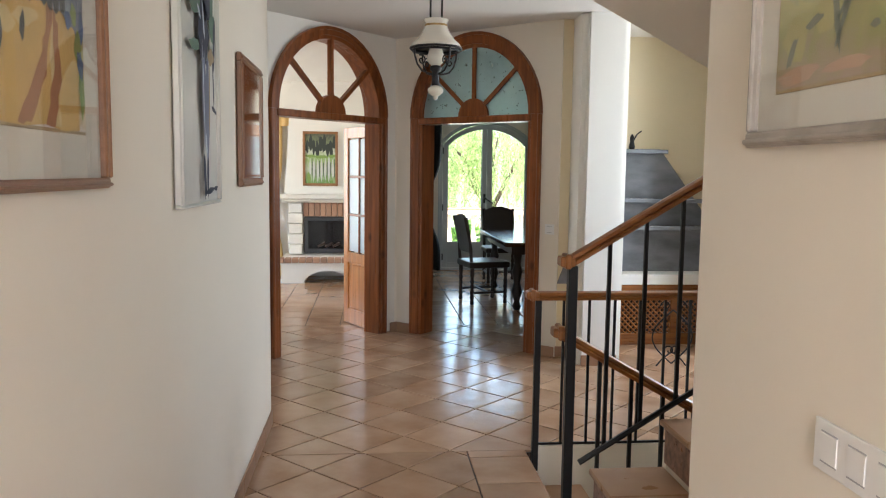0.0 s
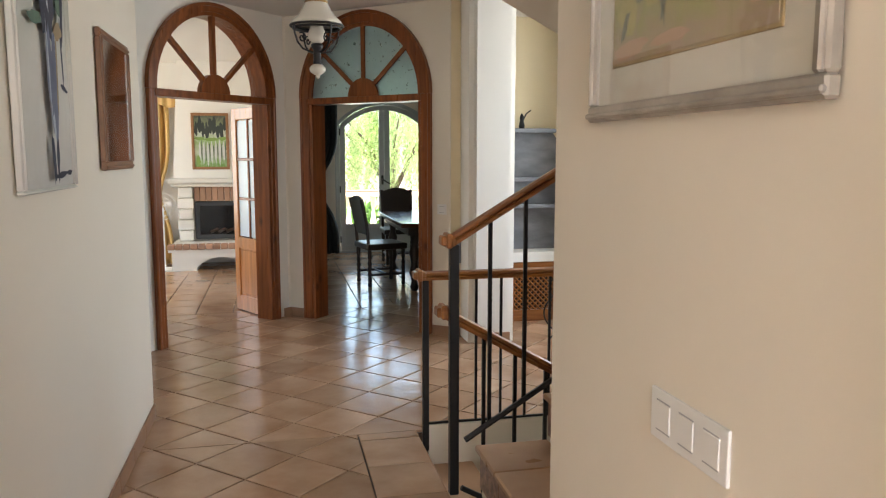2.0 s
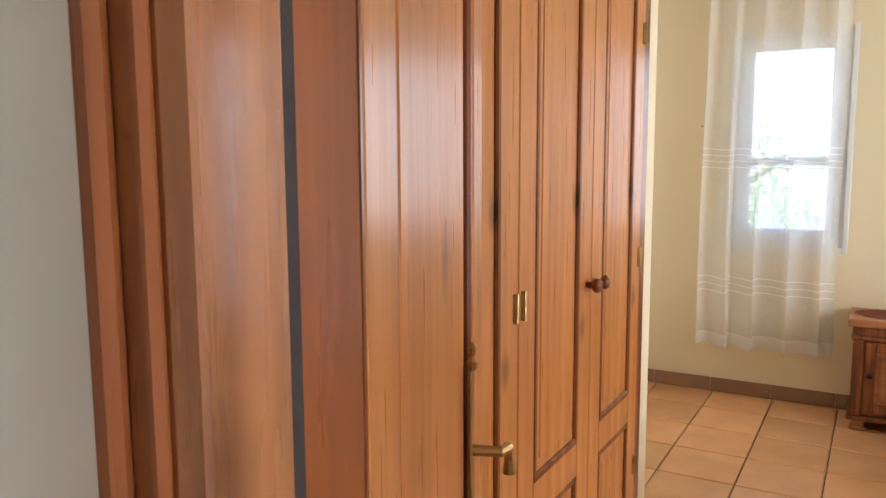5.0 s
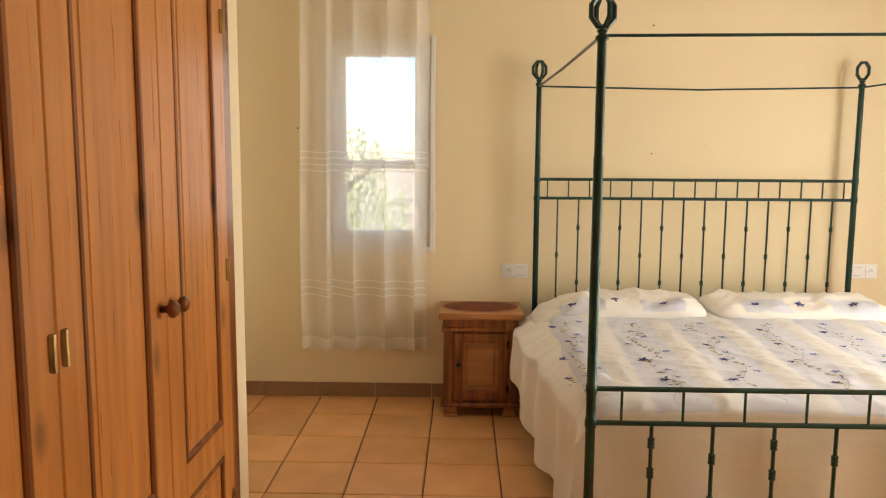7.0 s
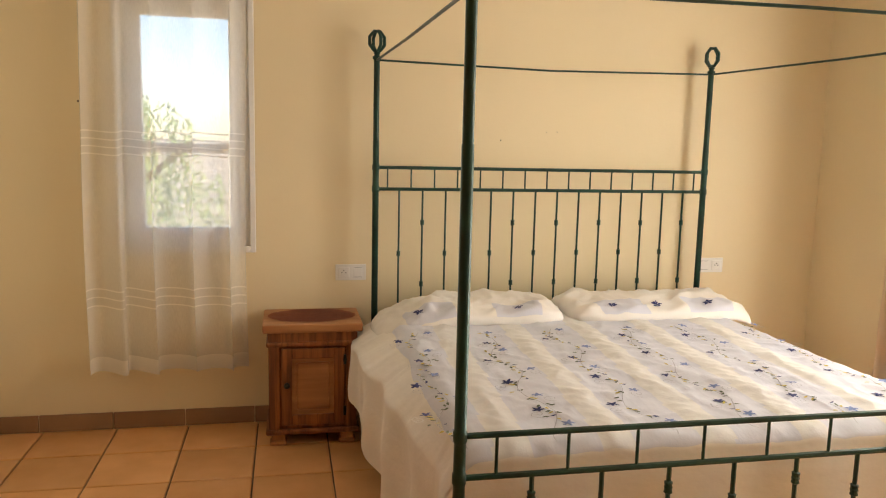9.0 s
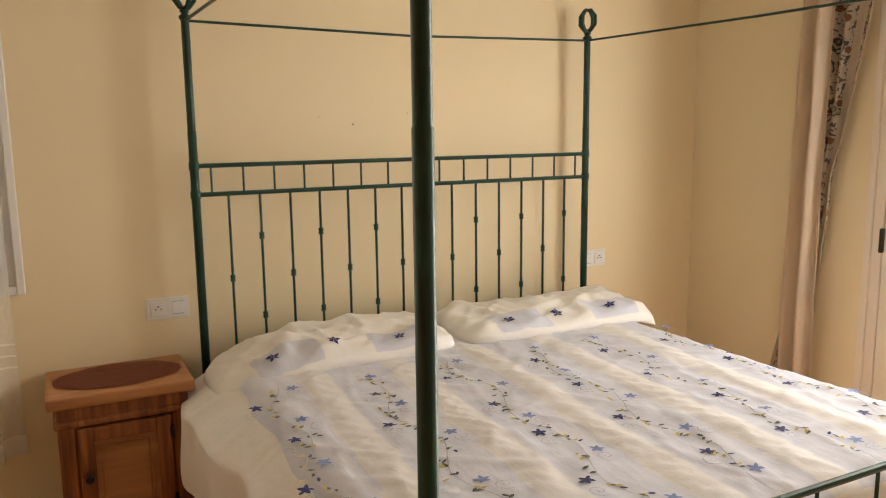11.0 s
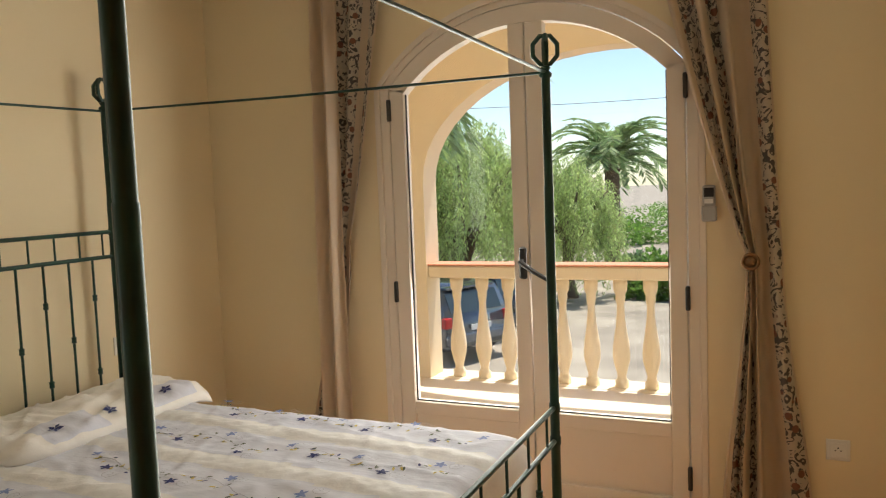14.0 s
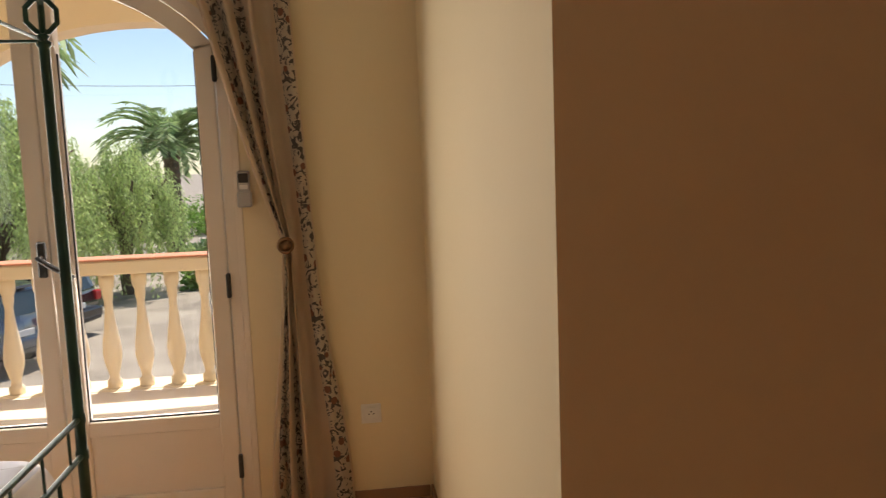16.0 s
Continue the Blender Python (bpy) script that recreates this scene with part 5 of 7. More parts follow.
def flat_paint(e, name, colour, shapes, y, seed=1, rough_edge=0.12):
    """One colour of a painting: blots (cx, cz, half width, half height, turn) and fields (lists of corners), laid as thin flat paint."""
    rng = random.Random(seed)
    bm = bmesh.new()
    for sh in shapes:
        if isinstance(sh[0], tuple):
            pts = []
            for (ax, az), (bx, bz) in zip(sh, sh[1:] + sh[:1]):
                for k in range(5):
                    j = rough_edge * 0.05
                    pts.append((ax + (bx - ax) * k / 5 + (rng.uniform(-j, j) if k else 0), az + (bz - az) * k / 5 + (rng.uniform(-j, j) if k else 0)))
        else:
            cx, cz, w, h, turn = sh
            ca, sa = math.cos(radians(turn)), math.sin(radians(turn))
            pts = []
            for k in range(12):
                t, g = 2 * math.pi * k / 12, 1 + rng.uniform(-rough_edge, rough_edge) * 2
                px, pz = w * g * math.cos(t), h * g * math.sin(t)
                pts.append((cx + px * ca - pz * sa, cz + px * sa + pz * ca))
        bm.faces.new([bm.verts.new((p, y, q)) for p, q in pts])
    bmesh.ops.triangulate(bm, faces=bm.faces[:])
    tagged(part(name, bm, mat(name, colour, 0.75, scale=22, amount=0.5, bump=0.1), e), kind="stuff")


M_GOLDLINE = mat("dull_gold_line", (0.45, 0.33, 0.16), 0.5, scale=10)
lp = framed_picture("landscape_picture", "blue and ochre landscape watercolour in a silvered frame", pose(EAST - 0.002, 1.826, 1.523, 0, 0, -90), 0.633, 0.56, 0.028, 0.022, M_SILVERFRAME, 0.066, M_LANDSCAPE)
fp = framed_picture("field_picture", "golden field watercolour in a brown wooden frame", pose(HALL + 0.002, 1.50, 1.43, 0, 0, 90), 0.66, 0.62, 0.022, 0.026, M_BROWNFRAME, 0.09, M_FIELDS)
Y0 = -0.0166
flat_paint(lp, "teal_wash", (0.20, 0.29, 0.31), [[(0.096, 0.27), (0.20, 0.235), (0.26, 0.33), (0.32, 0.36), (0.40, 0.466), (0.096, 0.466)]], Y0, 2)
flat_paint(lp, "dusk_wash", (0.30, 0.33, 0.36), [[(0.098, 0.36), (0.22, 0.37), (0.38, 0.42), (0.535, 0.40), (0.535, 0.465), (0.098, 0.465)]], Y0 - 0.0003, 3)
flat_paint(lp, "yellow_green_wash", (0.47, 0.43, 0.17), [(0.30, 0.29, 0.05, 0.035, 20), (0.36, 0.34, 0.06, 0.03, 35), (0.24, 0.20, 0.05, 0.025, 10), (0.43, 0.30, 0.05, 0.03, -15), (0.15, 0.17, 0.035, 0.04, 0), (0.48, 0.35, 0.04, 0.03, 10)], Y0 - 0.0006, 4)
flat_paint(lp, "peach_wash", (0.56, 0.38, 0.25), [(0.16, 0.112, 0.06, 0.012, 5), (0.29, 0.115, 0.06, 0.010, 0), (0.45, 0.20, 0.05, 0.022, 12), (0.50, 0.14, 0.03, 0.02, 0)], Y0 - 0.0009, 5)
flat_paint(lp, "sage_stroke", (0.23, 0.25, 0.17), [(0.255, 0.21, 0.007, 0.075, 12), (0.285, 0.20, 0.006, 0.06, -24), (0.30, 0.23, 0.006, 0.07, -38), (0.34, 0.25, 0.02, 0.010, 25), (0.20, 0.19, 0.025, 0.008, 18), (0.14, 0.15, 0.008, 0.03, -30), (0.38, 0.29, 0.03, 0.012, 35), (0.44, 0.27, 0.02, 0.008, 30), (0.41, 0.17, 0.010, 0.012, 0), (0.47, 0.17, 0.009, 0.010, 0), (0.35, 0.16, 0.012, 0.006, 0), (0.46, 0.32, 0.03, 0.01, 40), (0.40, 0.35, 0.012, 0.03, -20)], Y0 - 0.0012, 6)
flat_paint(lp, "pale_fleck", (0.66, 0.66, 0.60), [(0.13, 0.31, 0.010, 0.004, 10), (0.17, 0.33, 0.008, 0.004, 0), (0.22, 0.345, 0.012, 0.005, 5), (0.29, 0.38, 0.012, 0.005, 15), (0.15, 0.28, 0.007, 0.003, 0)], Y0 - 0.0015, 7)
flat_paint(fp, "grey_blue_sky", (0.30, 0.36, 0.42), [[(0.113, 0.30), (0.547, 0.30), (0.547, 0.507), (0.113, 0.507)]], Y0, 8, 0.02)
flat_paint(fp, "slate_hill", (0.17, 0.21, 0.29), [[(0.47, 0.30), (0.547, 0.29), (0.547, 0.44), (0.525, 0.425), (0.50, 0.385)], [(0.12, 0.34), (0.30, 0.35), (0.26, 0.42), (0.20, 0.47), (0.12, 0.50)]], Y0 - 0.0003, 9)
flat_paint(fp, "golden_field", (0.68, 0.46, 0.15), [[(0.113, 0.113), (0.515, 0.113), (0.505, 0.30), (0.45, 0.315), (0.36, 0.335), (0.24, 0.34), (0.113, 0.32)]], Y0 - 0.0006, 10)
flat_paint(fp, "pale_straw", (0.74, 0.60, 0.30), [[(0.40, 0.115), (0.43, 0.115), (0.40, 0.23), (0.405, 0.30), (0.385, 0.24)], (0.30, 0.29, 0.05, 0.015, 10), (0.20, 0.27, 0.05, 0.02, 0)], Y0 - 0.0009, 11)
flat_paint(fp, "red_earth_track", (0.42, 0.19, 0.08), [[(0.25, 0.115), (0.30, 0.115), (0.37, 0.20), (0.405, 0.33), (0.385, 0.335), (0.355, 0.24)], [(0.36, 0.115), (0.40, 0.115), (0.435, 0.20), (0.425, 0.30), (0.405, 0.33), (0.405, 0.22)]], Y0 - 0.0012, 12)
flat_paint(fp, "dark_tree_line", (0.07, 0.085, 0.09), [(0.15 + 0.027 * k, 0.345 + 0.007 * math.sin(2.3 * k), 0.015, 0.026 + 0.01 * (k % 3 == 0), 0) for k in range(12)] + [(0.20, 0.25, 0.012, 0.03, 5), (0.28, 0.27, 0.010, 0.022, -5), (0.16, 0.40, 0.02, 0.07, -8)], Y0 - 0.0015, 13)
flat_paint(fp, "fresh_green", (0.28, 0.36, 0.10), [(0.515, 0.27, 0.018, 0.03, 0), (0.53, 0.19, 0.014, 0.055, 0), (0.50, 0.33, 0.014, 0.02, 0)], Y0 - 0.0018, 14)
flat_paint(fp, "blue_shade", (0.10, 0.15, 0.26), [(0.525, 0.24, 0.014, 0.025, 15), (0.535, 0.31, 0.010, 0.03, 0), (0.47, 0.315, 0.014, 0.016, 0)], Y0 - 0.0021, 15)
gf = framed_picture("figure_canvas", "unframed pale canvas with dark blue and green strokes", pose(HALL + 0.002, 2.78, 1.352, 0, 0, 90), 0.57, 0.80, 0.012, 0.024, M_GOLFBG, 0, M_GOLFBG, False)
Y1 = -0.0305
flat_paint(gf, "green_ground_stroke", (0.10, 0.17, 0.12), [(0.20, 0.64, 0.08, 0.035, 10), (0.18, 0.51, 0.07, 0.02, 0), (0.22, 0.72, 0.09, 0.05, 30), (0.40, 0.70, 0.07, 0.06, -20), (0.44, 0.60, 0.05, 0.05, 0)], Y1, 21)
flat_paint(gf, "blue_black_stroke", (0.03, 0.035, 0.06), [(0.30, 0.57, 0.075, 0.10, -6), (0.33, 0.66, 0.08, 0.06, 25), (0.29, 0.68, 0.10, 0.016, -35), (0.46, 0.55, 0.018, 0.10, -8), (0.44, 0.43, 0.008, 0.12, 4), (0.45, 0.325, 0.045, 0.008, -12), (0.29, 0.10, 0.018, 0.085, 3), (0.335, 0.11, 0.014, 0.08, -3), (0.36, 0.048, 0.07, 0.010, 4), (0.46, 0.055, 0.03, 0.010, 0)], Y1 - 0.0003, 22)
flat_paint(gf, "slate_stroke", (0.16, 0.18, 0.26), [(0.295, 0.34, 0.030, 0.17, 3), (0.345, 0.33, 0.028, 0.17, -3)], Y1 - 0.0006, 23)
flat_paint(gf, "pale_blue_stroke", (0.50, 0.55, 0.62), [(0.285, 0.36, 0.007, 0.15, 3), (0.315, 0.20, 0.010, 0.04, 10), (0.24, 0.62, 0.03, 0.010, -40), (0.30, 0.60, 0.010, 0.06, 15)], Y1 - 0.0009, 24)
flat_paint(gf, "ochre_stroke", (0.36, 0.27, 0.16), [(0.37, 0.35, 0.008, 0.13, -3), (0.345, 0.75, 0.04, 0.025, 0), (0.40, 0.50, 0.05, 0.03, 10)], Y1 - 0.0012, 25)
M_MIRROR = mat("mirror_silver", (0.80, 0.80, 0.78), 0.03, bump=0, metal=1.0, amount=0.02)
mm = framed_picture("wall_mirror", "small rectangular mirror in a brown wooden frame", pose(HALL + 0.002, 3.85, 1.40, 0, 0, 90), 0.62, 0.575, 0.036, 0.024, M_BROWNFRAME, 0, M_MATBOARD, False)
part("mirror_pane", box(0.034, 0.586, -0.0195, -0.016, 0.034, 0.541), M_MIRROR, mm, "silvered mirror pane")


# ---- pendant lamp ----
def pendant():
    e = thing("pendant_lamp", "black wrought-iron pendant lamp with white opal glass shade", "lamp")
    X, Yp, Z = 0.975, 5.05, 1.90
    e.matrix_world = pose(X, Yp, Z)
    opal = M_OPAL
    part("finial", lathe([(0.004, 0), (0.014, 0.01), (0.012, 0.02), (0.030, 0.03), (0.046, 0.045), (0.046, 0.065), (0.030, 0.080), (0.020, 0.085)], (0, 0, 0), 20), opal, e, "white porcelain knob", smooth=True)
    part("burner", lathe([(0.018, 0.082), (0.026, 0.09), (0.022, 0.11), (0.022, 0.165), (0.034, 0.175), (0.034, 0.195), (0.024, 0.20)], (0, 0, 0), 16), M_IRON, e, smooth=True)
    part("chimney", lathe([(0.026, 0.20), (0.050, 0.225), (0.054, 0.25), (0.040, 0.285), (0.028, 0.33), (0.026, 0.38)], (0, 0, 0), 20), opal, e, "frosted glass chimney", smooth=True)
    sh = lathe([(0.150, 0.305), (0.140, 0.325), (0.110, 0.350), (0.085, 0.385), (0.068, 0.42), (0.062, 0.44), (0.075, 0.465), (0.070, 0.466), (0.056, 0.44), (0.060, 0.42), (0.080, 0.383), (0.106, 0.345), (0.136, 0.318), (0.147, 0.303)], (0, 0, 0), 32)
    s = part("shade", sh, opal, e, "flared white opal glass shade", smooth=True)
    part("gold_band", lathe([(0.0665, 0.424), (0.0675, 0.430), (0.0665, 0.436)], (0, 0, 0), 32), M_BRASS, s)
    ring = bmesh.new()
    for r, z in ((0.150, 0.298), (0.136, 0.285)):
        tube([(r * math.cos(2 * math.pi * k / 32), r * math.sin(2 * math.pi * k / 32), z) for k in range(32)], 0.007, 6, ring, closed=True)
    part("ring", ring, M_IRON, e)
    for k in range(4):
        a = k * math.pi / 2 + 0.5
        ca, sa = math.cos(a), math.sin(a)
        arm = [(0.148, 0.295), (0.146, 0.25), (0.128, 0.20), (0.095, 0.165), (0.06, 0.155), (0.028, 0.15)]
        q = part("arm", tube([(r * ca, r * sa, z) for r, z in arm], 0.0055, 6), M_IRON, e)
        sp = [(0.098 + 0.030 * (1 - t / 16) * math.cos(t * 0.62 + 1.0), 0.225 + 0.030 * (1 - t / 16) * math.sin(t * 0.62 + 1.0)) for t in range(15)]
        part("scroll", tube([(r * ca, r * sa, z) for r, z in sp], 0.0045, 6), M_IRON, q)
    for s2 in (-1, 1):
        part("hanger_rod", tube([(s2 * 0.030, 0, 0.40), (s2 * 0.034, 0, 0.50), (s2 * 0.034, 0, 0.60), (s2 * 0.015, 0, 0.63), (0, 0, 0.635)], 0.006, 6), M_IRON, e)
    for k in range(4):
        z = 0.645 + 0.034 * k
        link = [(0.011 * math.cos(2 * math.pi * j / 12), 0, z + 0.023 * math.sin(2 * math.pi * j / 12)) for j in range(12)]
        if k % 2:
            link = [(0, p[0], p[2]) for p in link]
        part("chain_link", tube(link, 0.0035, 5, closed=True), M_IRON, e)


M_OPAL = mat("opal_glass", (0.68, 0.64, 0.54), 0.2, scale=3, amount=0.08, bump=0.02)
pendant()


# ---- stairs ----
def rail_section(p, q, w=0.062, h=0.045):
    """A moulded wooden handrail between two points."""
    p, q = Vector(p), Vector(q)
    d = (q - p).normalized()
    s = d.cross(Vector((0, 0, 1))).normalized()
    u = s.cross(d).normalized()
    sec = [(-0.5, -0.5), (0.5, -0.5), (0.5, -0.2), (0.36, -0.08), (0.5, 0.1), (0.42, 0.38), (0.15, 0.5), (-0.15, 0.5), (-0.42, 0.38), (-0.5, 0.1), (-0.36, -0.08), (-0.5, -0.2)]
    bm = bmesh.new()
    a, b = [[bm.verts.new(e + s * (x * w) + u * (y * h)) for x, y in sec] for e in (p, q)]
    n = len(sec)
    for k in range(n):
        bm.faces.new((a[k], a[(k + 1) % n], b[(k + 1) % n], b[k]))
    bm.faces.new(a[::-1])
    bm.faces.new(b)
    bmesh.ops.recalc_face_normals(bm, faces=bm.faces[:])
    return bm


def rail_end(p, d, w=0.07):
    """The scrolled start of a handrail."""
    bm = bmesh.new()
    p = Vector(p)
    for k, r in enumerate((0.5, 0.62, 0.5)):
        c = p + Vector(d) * (0.02 * k - 0.03)
        box(c.x - 0.013, c.x + 0.013, c.y - w * r, c.y + w * r, c.z - 0.026 * (0.8 + 0.4 * (k == 1)), c.z + 0.026 * (0.8 + 0.4 * (k == 1)), bevel=0.006, bm=bm)
    return bm


SY, RY = 3.62, 4.34
SLOPE = 0.60


def stair_rail():
    e = thing("stair_railing", "black iron stair railing with varnished wooden handrail going up", "railing")
    part("newel", box(1.432, 1.472, SY - 0.02, SY + 0.02, -0.02, 1.085, bevel=0.003), M_IRON, e)
    part("handrail", rail_section((1.43, SY, 1.10), (2.72, SY, 1.10 + SLOPE * 1.29)), M_RAILWOOD, e)
    part("handrail_scroll", rail_end((1.435, SY, 1.105), (1, 0, 0)), M_RAILWOOD, e)
    part("stringer_bar", tube([(1.50, SY - 0.012, 0.225), (2.72, SY - 0.012, 0.225 + 0.62 * 1.22)], 0.013, 6), M_IRON, e)
    for k in range(8):
        x = 1.612 + 0.158 * k
        part("baluster", box(x - 0.008, x + 0.008, SY - 0.008, SY + 0.008, 0.225 + 0.62 * (x - 1.50) - (0.0 if k else 0.0), 1.08 + SLOPE * (x - 1.43), bevel=0.001), M_IRON, e)


def down_rail():
    e = thing("stair_railing", "black iron railing with wooden handrail descending the stairs", "railing")
    y = SY + 0.05
    part("handrail", rail_section((1.42, y, 0.785), (3.0, y, 0.785 - 0.56 * 1.58)), M_RAILWOOD, e)
    part("handrail_scroll", rail_end((1.425, y, 0.79), (1, 0, 0)), M_RAILWOOD, e)
    for k in range(9):
        x = 1.60 + 0.145 * k
        part("baluster", box(x - 0.008, x + 0.008, y - 0.008, y + 0.008, 0.05 - 0.56 * (x - 1.42), 0.77 - 0.56 * (x - 1.42), bevel=0.001), M_IRON, e)
    part("stringer_bar", tube([(1.50, y, -0.02), (2.9, y, -0.02 - 0.56 * 1.4)], 0.013, 6), M_IRON, e)


def landing_rail():
    e = thing("landing_railing", "black iron landing railing with level wooden handrail", "railing")
    part("handrail", rail_section((1.44, RY, 0.842), (3.1, RY, 0.842)), M_RAILWOOD, e)
    part("handrail_scroll", rail_end((1.445, RY, 0.845), (1, 0, 0)), M_RAILWOOD, e)
    part("newel", box(1.452, 1.484, RY - 0.016, RY + 0.016, -0.10, 0.825, bevel=0.003), M_IRON, e)
    for k in range(13):
        x = 1.605 + 0.137 * k
        part("baluster", box(x - 0.0065, x + 0.0065, RY - 0.0065, RY + 0.0065, 0.045, 0.825, bevel=0.001), M_IRON, e)
    part("foot_bar", box(1.484, 3.1, RY - 0.006, RY + 0.006, 0.040, 0.052, bevel=0.001), M_IRON, e)
    part("newel", box(3.06, 3.10, RY - 0.016, RY + 0.016, -0.02, 0.825, bevel=0.003), M_IRON, e)


stair_rail()
down_rail()
landing_rail()

M_DECOR = mat("decorated_riser_tile", (0.40, 0.21, 0.13), 0.3, dark=(0.10, 0.04, 0.03), scale=28, amount=0.95, bump=0.1, random_shift=0.1)
up = thing("staircase_up", "staircase going up with beige tiled treads and patterned risers", "staircase", kind="structure")
M_TREAD = mat("beige_stair_tile", (0.50, 0.31, 0.18), 0.3, dark=(0.36, 0.20, 0.11), scale=5, amount=0.6, bump=0.1, bump_scale=12, random_shift=0.08)
for k in range(6):
    x0, z1 = 1.575 + 0.31 * k, 0.20 + 0.215 * k
    part("step_body", box(x0, x0 + 0.31, 2.10, SY - 0.03, -0.1, z1 - 0.028), M_WALL, up)
    for j in range(5):
        ya = 2.10 + j * 0.302
        part("tread_tile", box(x0 - 0.03, x0 + 0.308, ya, min(ya + 0.299, SY + 0.0), z1 - 0.028, z1, bevel=0.006), M_TREAD, up)
        part("riser_tile", box(x0 - 0.010, x0, ya + 0.002, min(ya + 0.299, SY - 0.03), z1 - 0.19, z1 - 0.03, bevel=0.001), M_DECOR, up)
down = thing("staircase_down", "staircase going down with beige tiled treads", "staircase", kind="structure")
for k in range(6):
    x0, z1 = 1.425 + 0.28 * k, -0.18 * (k + 1)
    part("step_body", box(x0, x0 + 0.28, SY - 0.03, RY + 0.0, -2.0, z1 - 0.02), M_WALL, down)
    part("tread_tile", box(x0 - 0.0, x0 + 0.30, SY - 0.03, RY, z1 - 0.02, z1, bevel=0.005), M_TREAD, down)
setting("floor_edge", box(1.484, 4.25, RY - 0.012, RY + 0.03, -2.0, 0.038), M_WALL, "cream plastered edge of the stair opening")
setting("wall_stair_side", box(1.40, 1.425, 3.62, RY, -2.0, -0.013), M_WALL, "cream plastered side of the stair opening")
so = bmesh.new()
zf = lambda x: 2.09 - 0.515 * (x - 1.38)
prism([(1.312, zf(1.312)), (2.75, zf(2.75)), (2.75, zf(2.75) + 0.35), (1.312, CEIL)], 2.10, 3.20, so)
setting("stair_soffit", so, M_WALL, "sloping plastered underside of the upper stair flight", category="soffit")


# ---- stair bay: marble shelves, radiator cover, iron stand ----
M_MARBLE = mat("grey_veined_marble", (0.30, 0.31, 0.33), 0.25, dark=(0.13, 0.135, 0.15), scale=3, amount=0.9, bump=0.05, stretch=(1, 1, 2.5))
ms = thing("marble_shelf_unit", "grey marble niche shelves with a sloping side", "shelf")
part("back_panel", prism([(2.62, 0.62), (3.62, 0.62), (3.62, 1.05), (3.13, 1.70), (2.62, 1.70)], 7.05, 7.098), M_MARBLE, ms)
for z, xr in ((1.655, 3.13), (1.235, 3.46), (1.0, 3.60)):
    part("shelf", box(2.62, xr, 6.86, 7.05, z, z + 0.035, bevel=0.004), M_MARBLE, ms)
sd = thing("leaning_marble_slab", "grey marble panel leaning at the wall return", "panel")
part("panel", prism([(0, 0.6), (0.16, 0.6), (0.16, 1.05)], -0.012, 0.0), M_MARBLE, sd)
sd.matrix_world = pose(2.08, 6.43, 0, 0, 0, -2)
setting("niche_ledge", box(2.62, 4.25, 6.82, 7.1, 0.53, 0.62, bevel=0.004), M_WHITEWALL, "white plastered ledge under the marble shelves", category="ledge")
rc = thing("radiator_cover", "wooden radiator cover with diamond lattice front", "radiator cover")
X0, X1 = 2.70, 3.62
for a, b, c, d in ((X0, X1, 0.40, 0.53), (X0, X1, 0.0, 0.10), (X0, X0 + 0.05, 0.10, 0.40), (3.20, 3.26, 0.10, 0.40), (X1 - 0.05, X1, 0.10, 0.40)):
    part("frame", box(a, b, 6.84, 6.88, c, d, bevel=0.003), M_RAILWOOD, rc)
lat = bmesh.new()
for k in range(-6, 24):
    for s in (1, -1):
        xa = X0 + 0.05 + 0.05 * k
        pts = [(xa, 0.10), (xa + 0.30, 0.40)] if s > 0 else [(xa + 0.30, 0.10), (xa, 0.40)]
        (ax, az), (bx, bz) = pts
        if ax < bx:
            if ax < X0 + 0.05:
                az += (X0 + 0.05 - ax); ax = X0 + 0.05
            if bx > X1 - 0.05:
                bz -= (bx - X1 + 0.05); bx = X1 - 0.05
        else:
            if ax > X1 - 0.05:
                az += (ax - X1 + 0.05); ax = X1 - 0.05
            if bx < X0 + 0.05:
                bz -= (X0 + 0.05 - bx); bx = X0 + 0.05
        if abs(bx - ax) > 0.03:
            tube([(ax, 6.855 + 0.004 * s, az), (bx, 6.855 + 0.004 * s, bz)], 0.0085, 4, lat)
tagged(part("lattice", lat, M_RAILWOOD, rc), kind="stuff")
part("backing", box(X0, X1, 6.875, 6.89, 0.05, 0.45), M_BLACK, rc)
isd = thing("iron_stand", "black wrought-iron scroll stand on the hall floor", "stand")
isd.matrix_world = pose(2.92, 6.1, 0, 0, 0, 0)
for sx in (-1, 1):
    pts = [(sx * (0.02 + 0.045 * (1 - t / 14) * math.cos(0.55 * t)), 0, 0.12 + 0.045 * (1 - t / 14) * math.sin(0.55 * t)) for t in range(13)]
    part("scroll", tube(pts, 0.006, 6), M_IRON, isd)
    part("bow", tube([(sx * 0.16 * math.sin(math.pi * t / 12), 0, 0.02 + 0.42 * t / 12) for t in range(13)], 0.006, 6), M_IRON, isd)
    part("top_scroll", tube([(sx * (0.06 + 0.045 * (1 - t / 14) * math.cos(0.55 * t)), 0, 0.47 + 0.045 * (1 - t / 14) * math.sin(0.55 * t)) for t in range(13)], 0.006, 6), M_IRON, isd)
    part("leg", tube([(sx * 0.02, 0, 0.10), (sx * 0.08, 0, 0.05), (sx * 0.12, 0, 0.0)], 0.006, 6), M_IRON, isd)
orn = thing("figurine", "small dark ornament standing on the marble shelf", "ornament")
part("body", lathe([(0.02, 0), (0.028, 0.02), (0.016, 0.07), (0.02, 0.10), (0.006, 0.13)], (2.83, 6.93, 1.69), 12, tube([(2.84, 6.93, 1.76), (2.87, 6.93, 1.82), (2.91, 6.93, 1.85)], 0.006, 6)), M_IRON, orn)


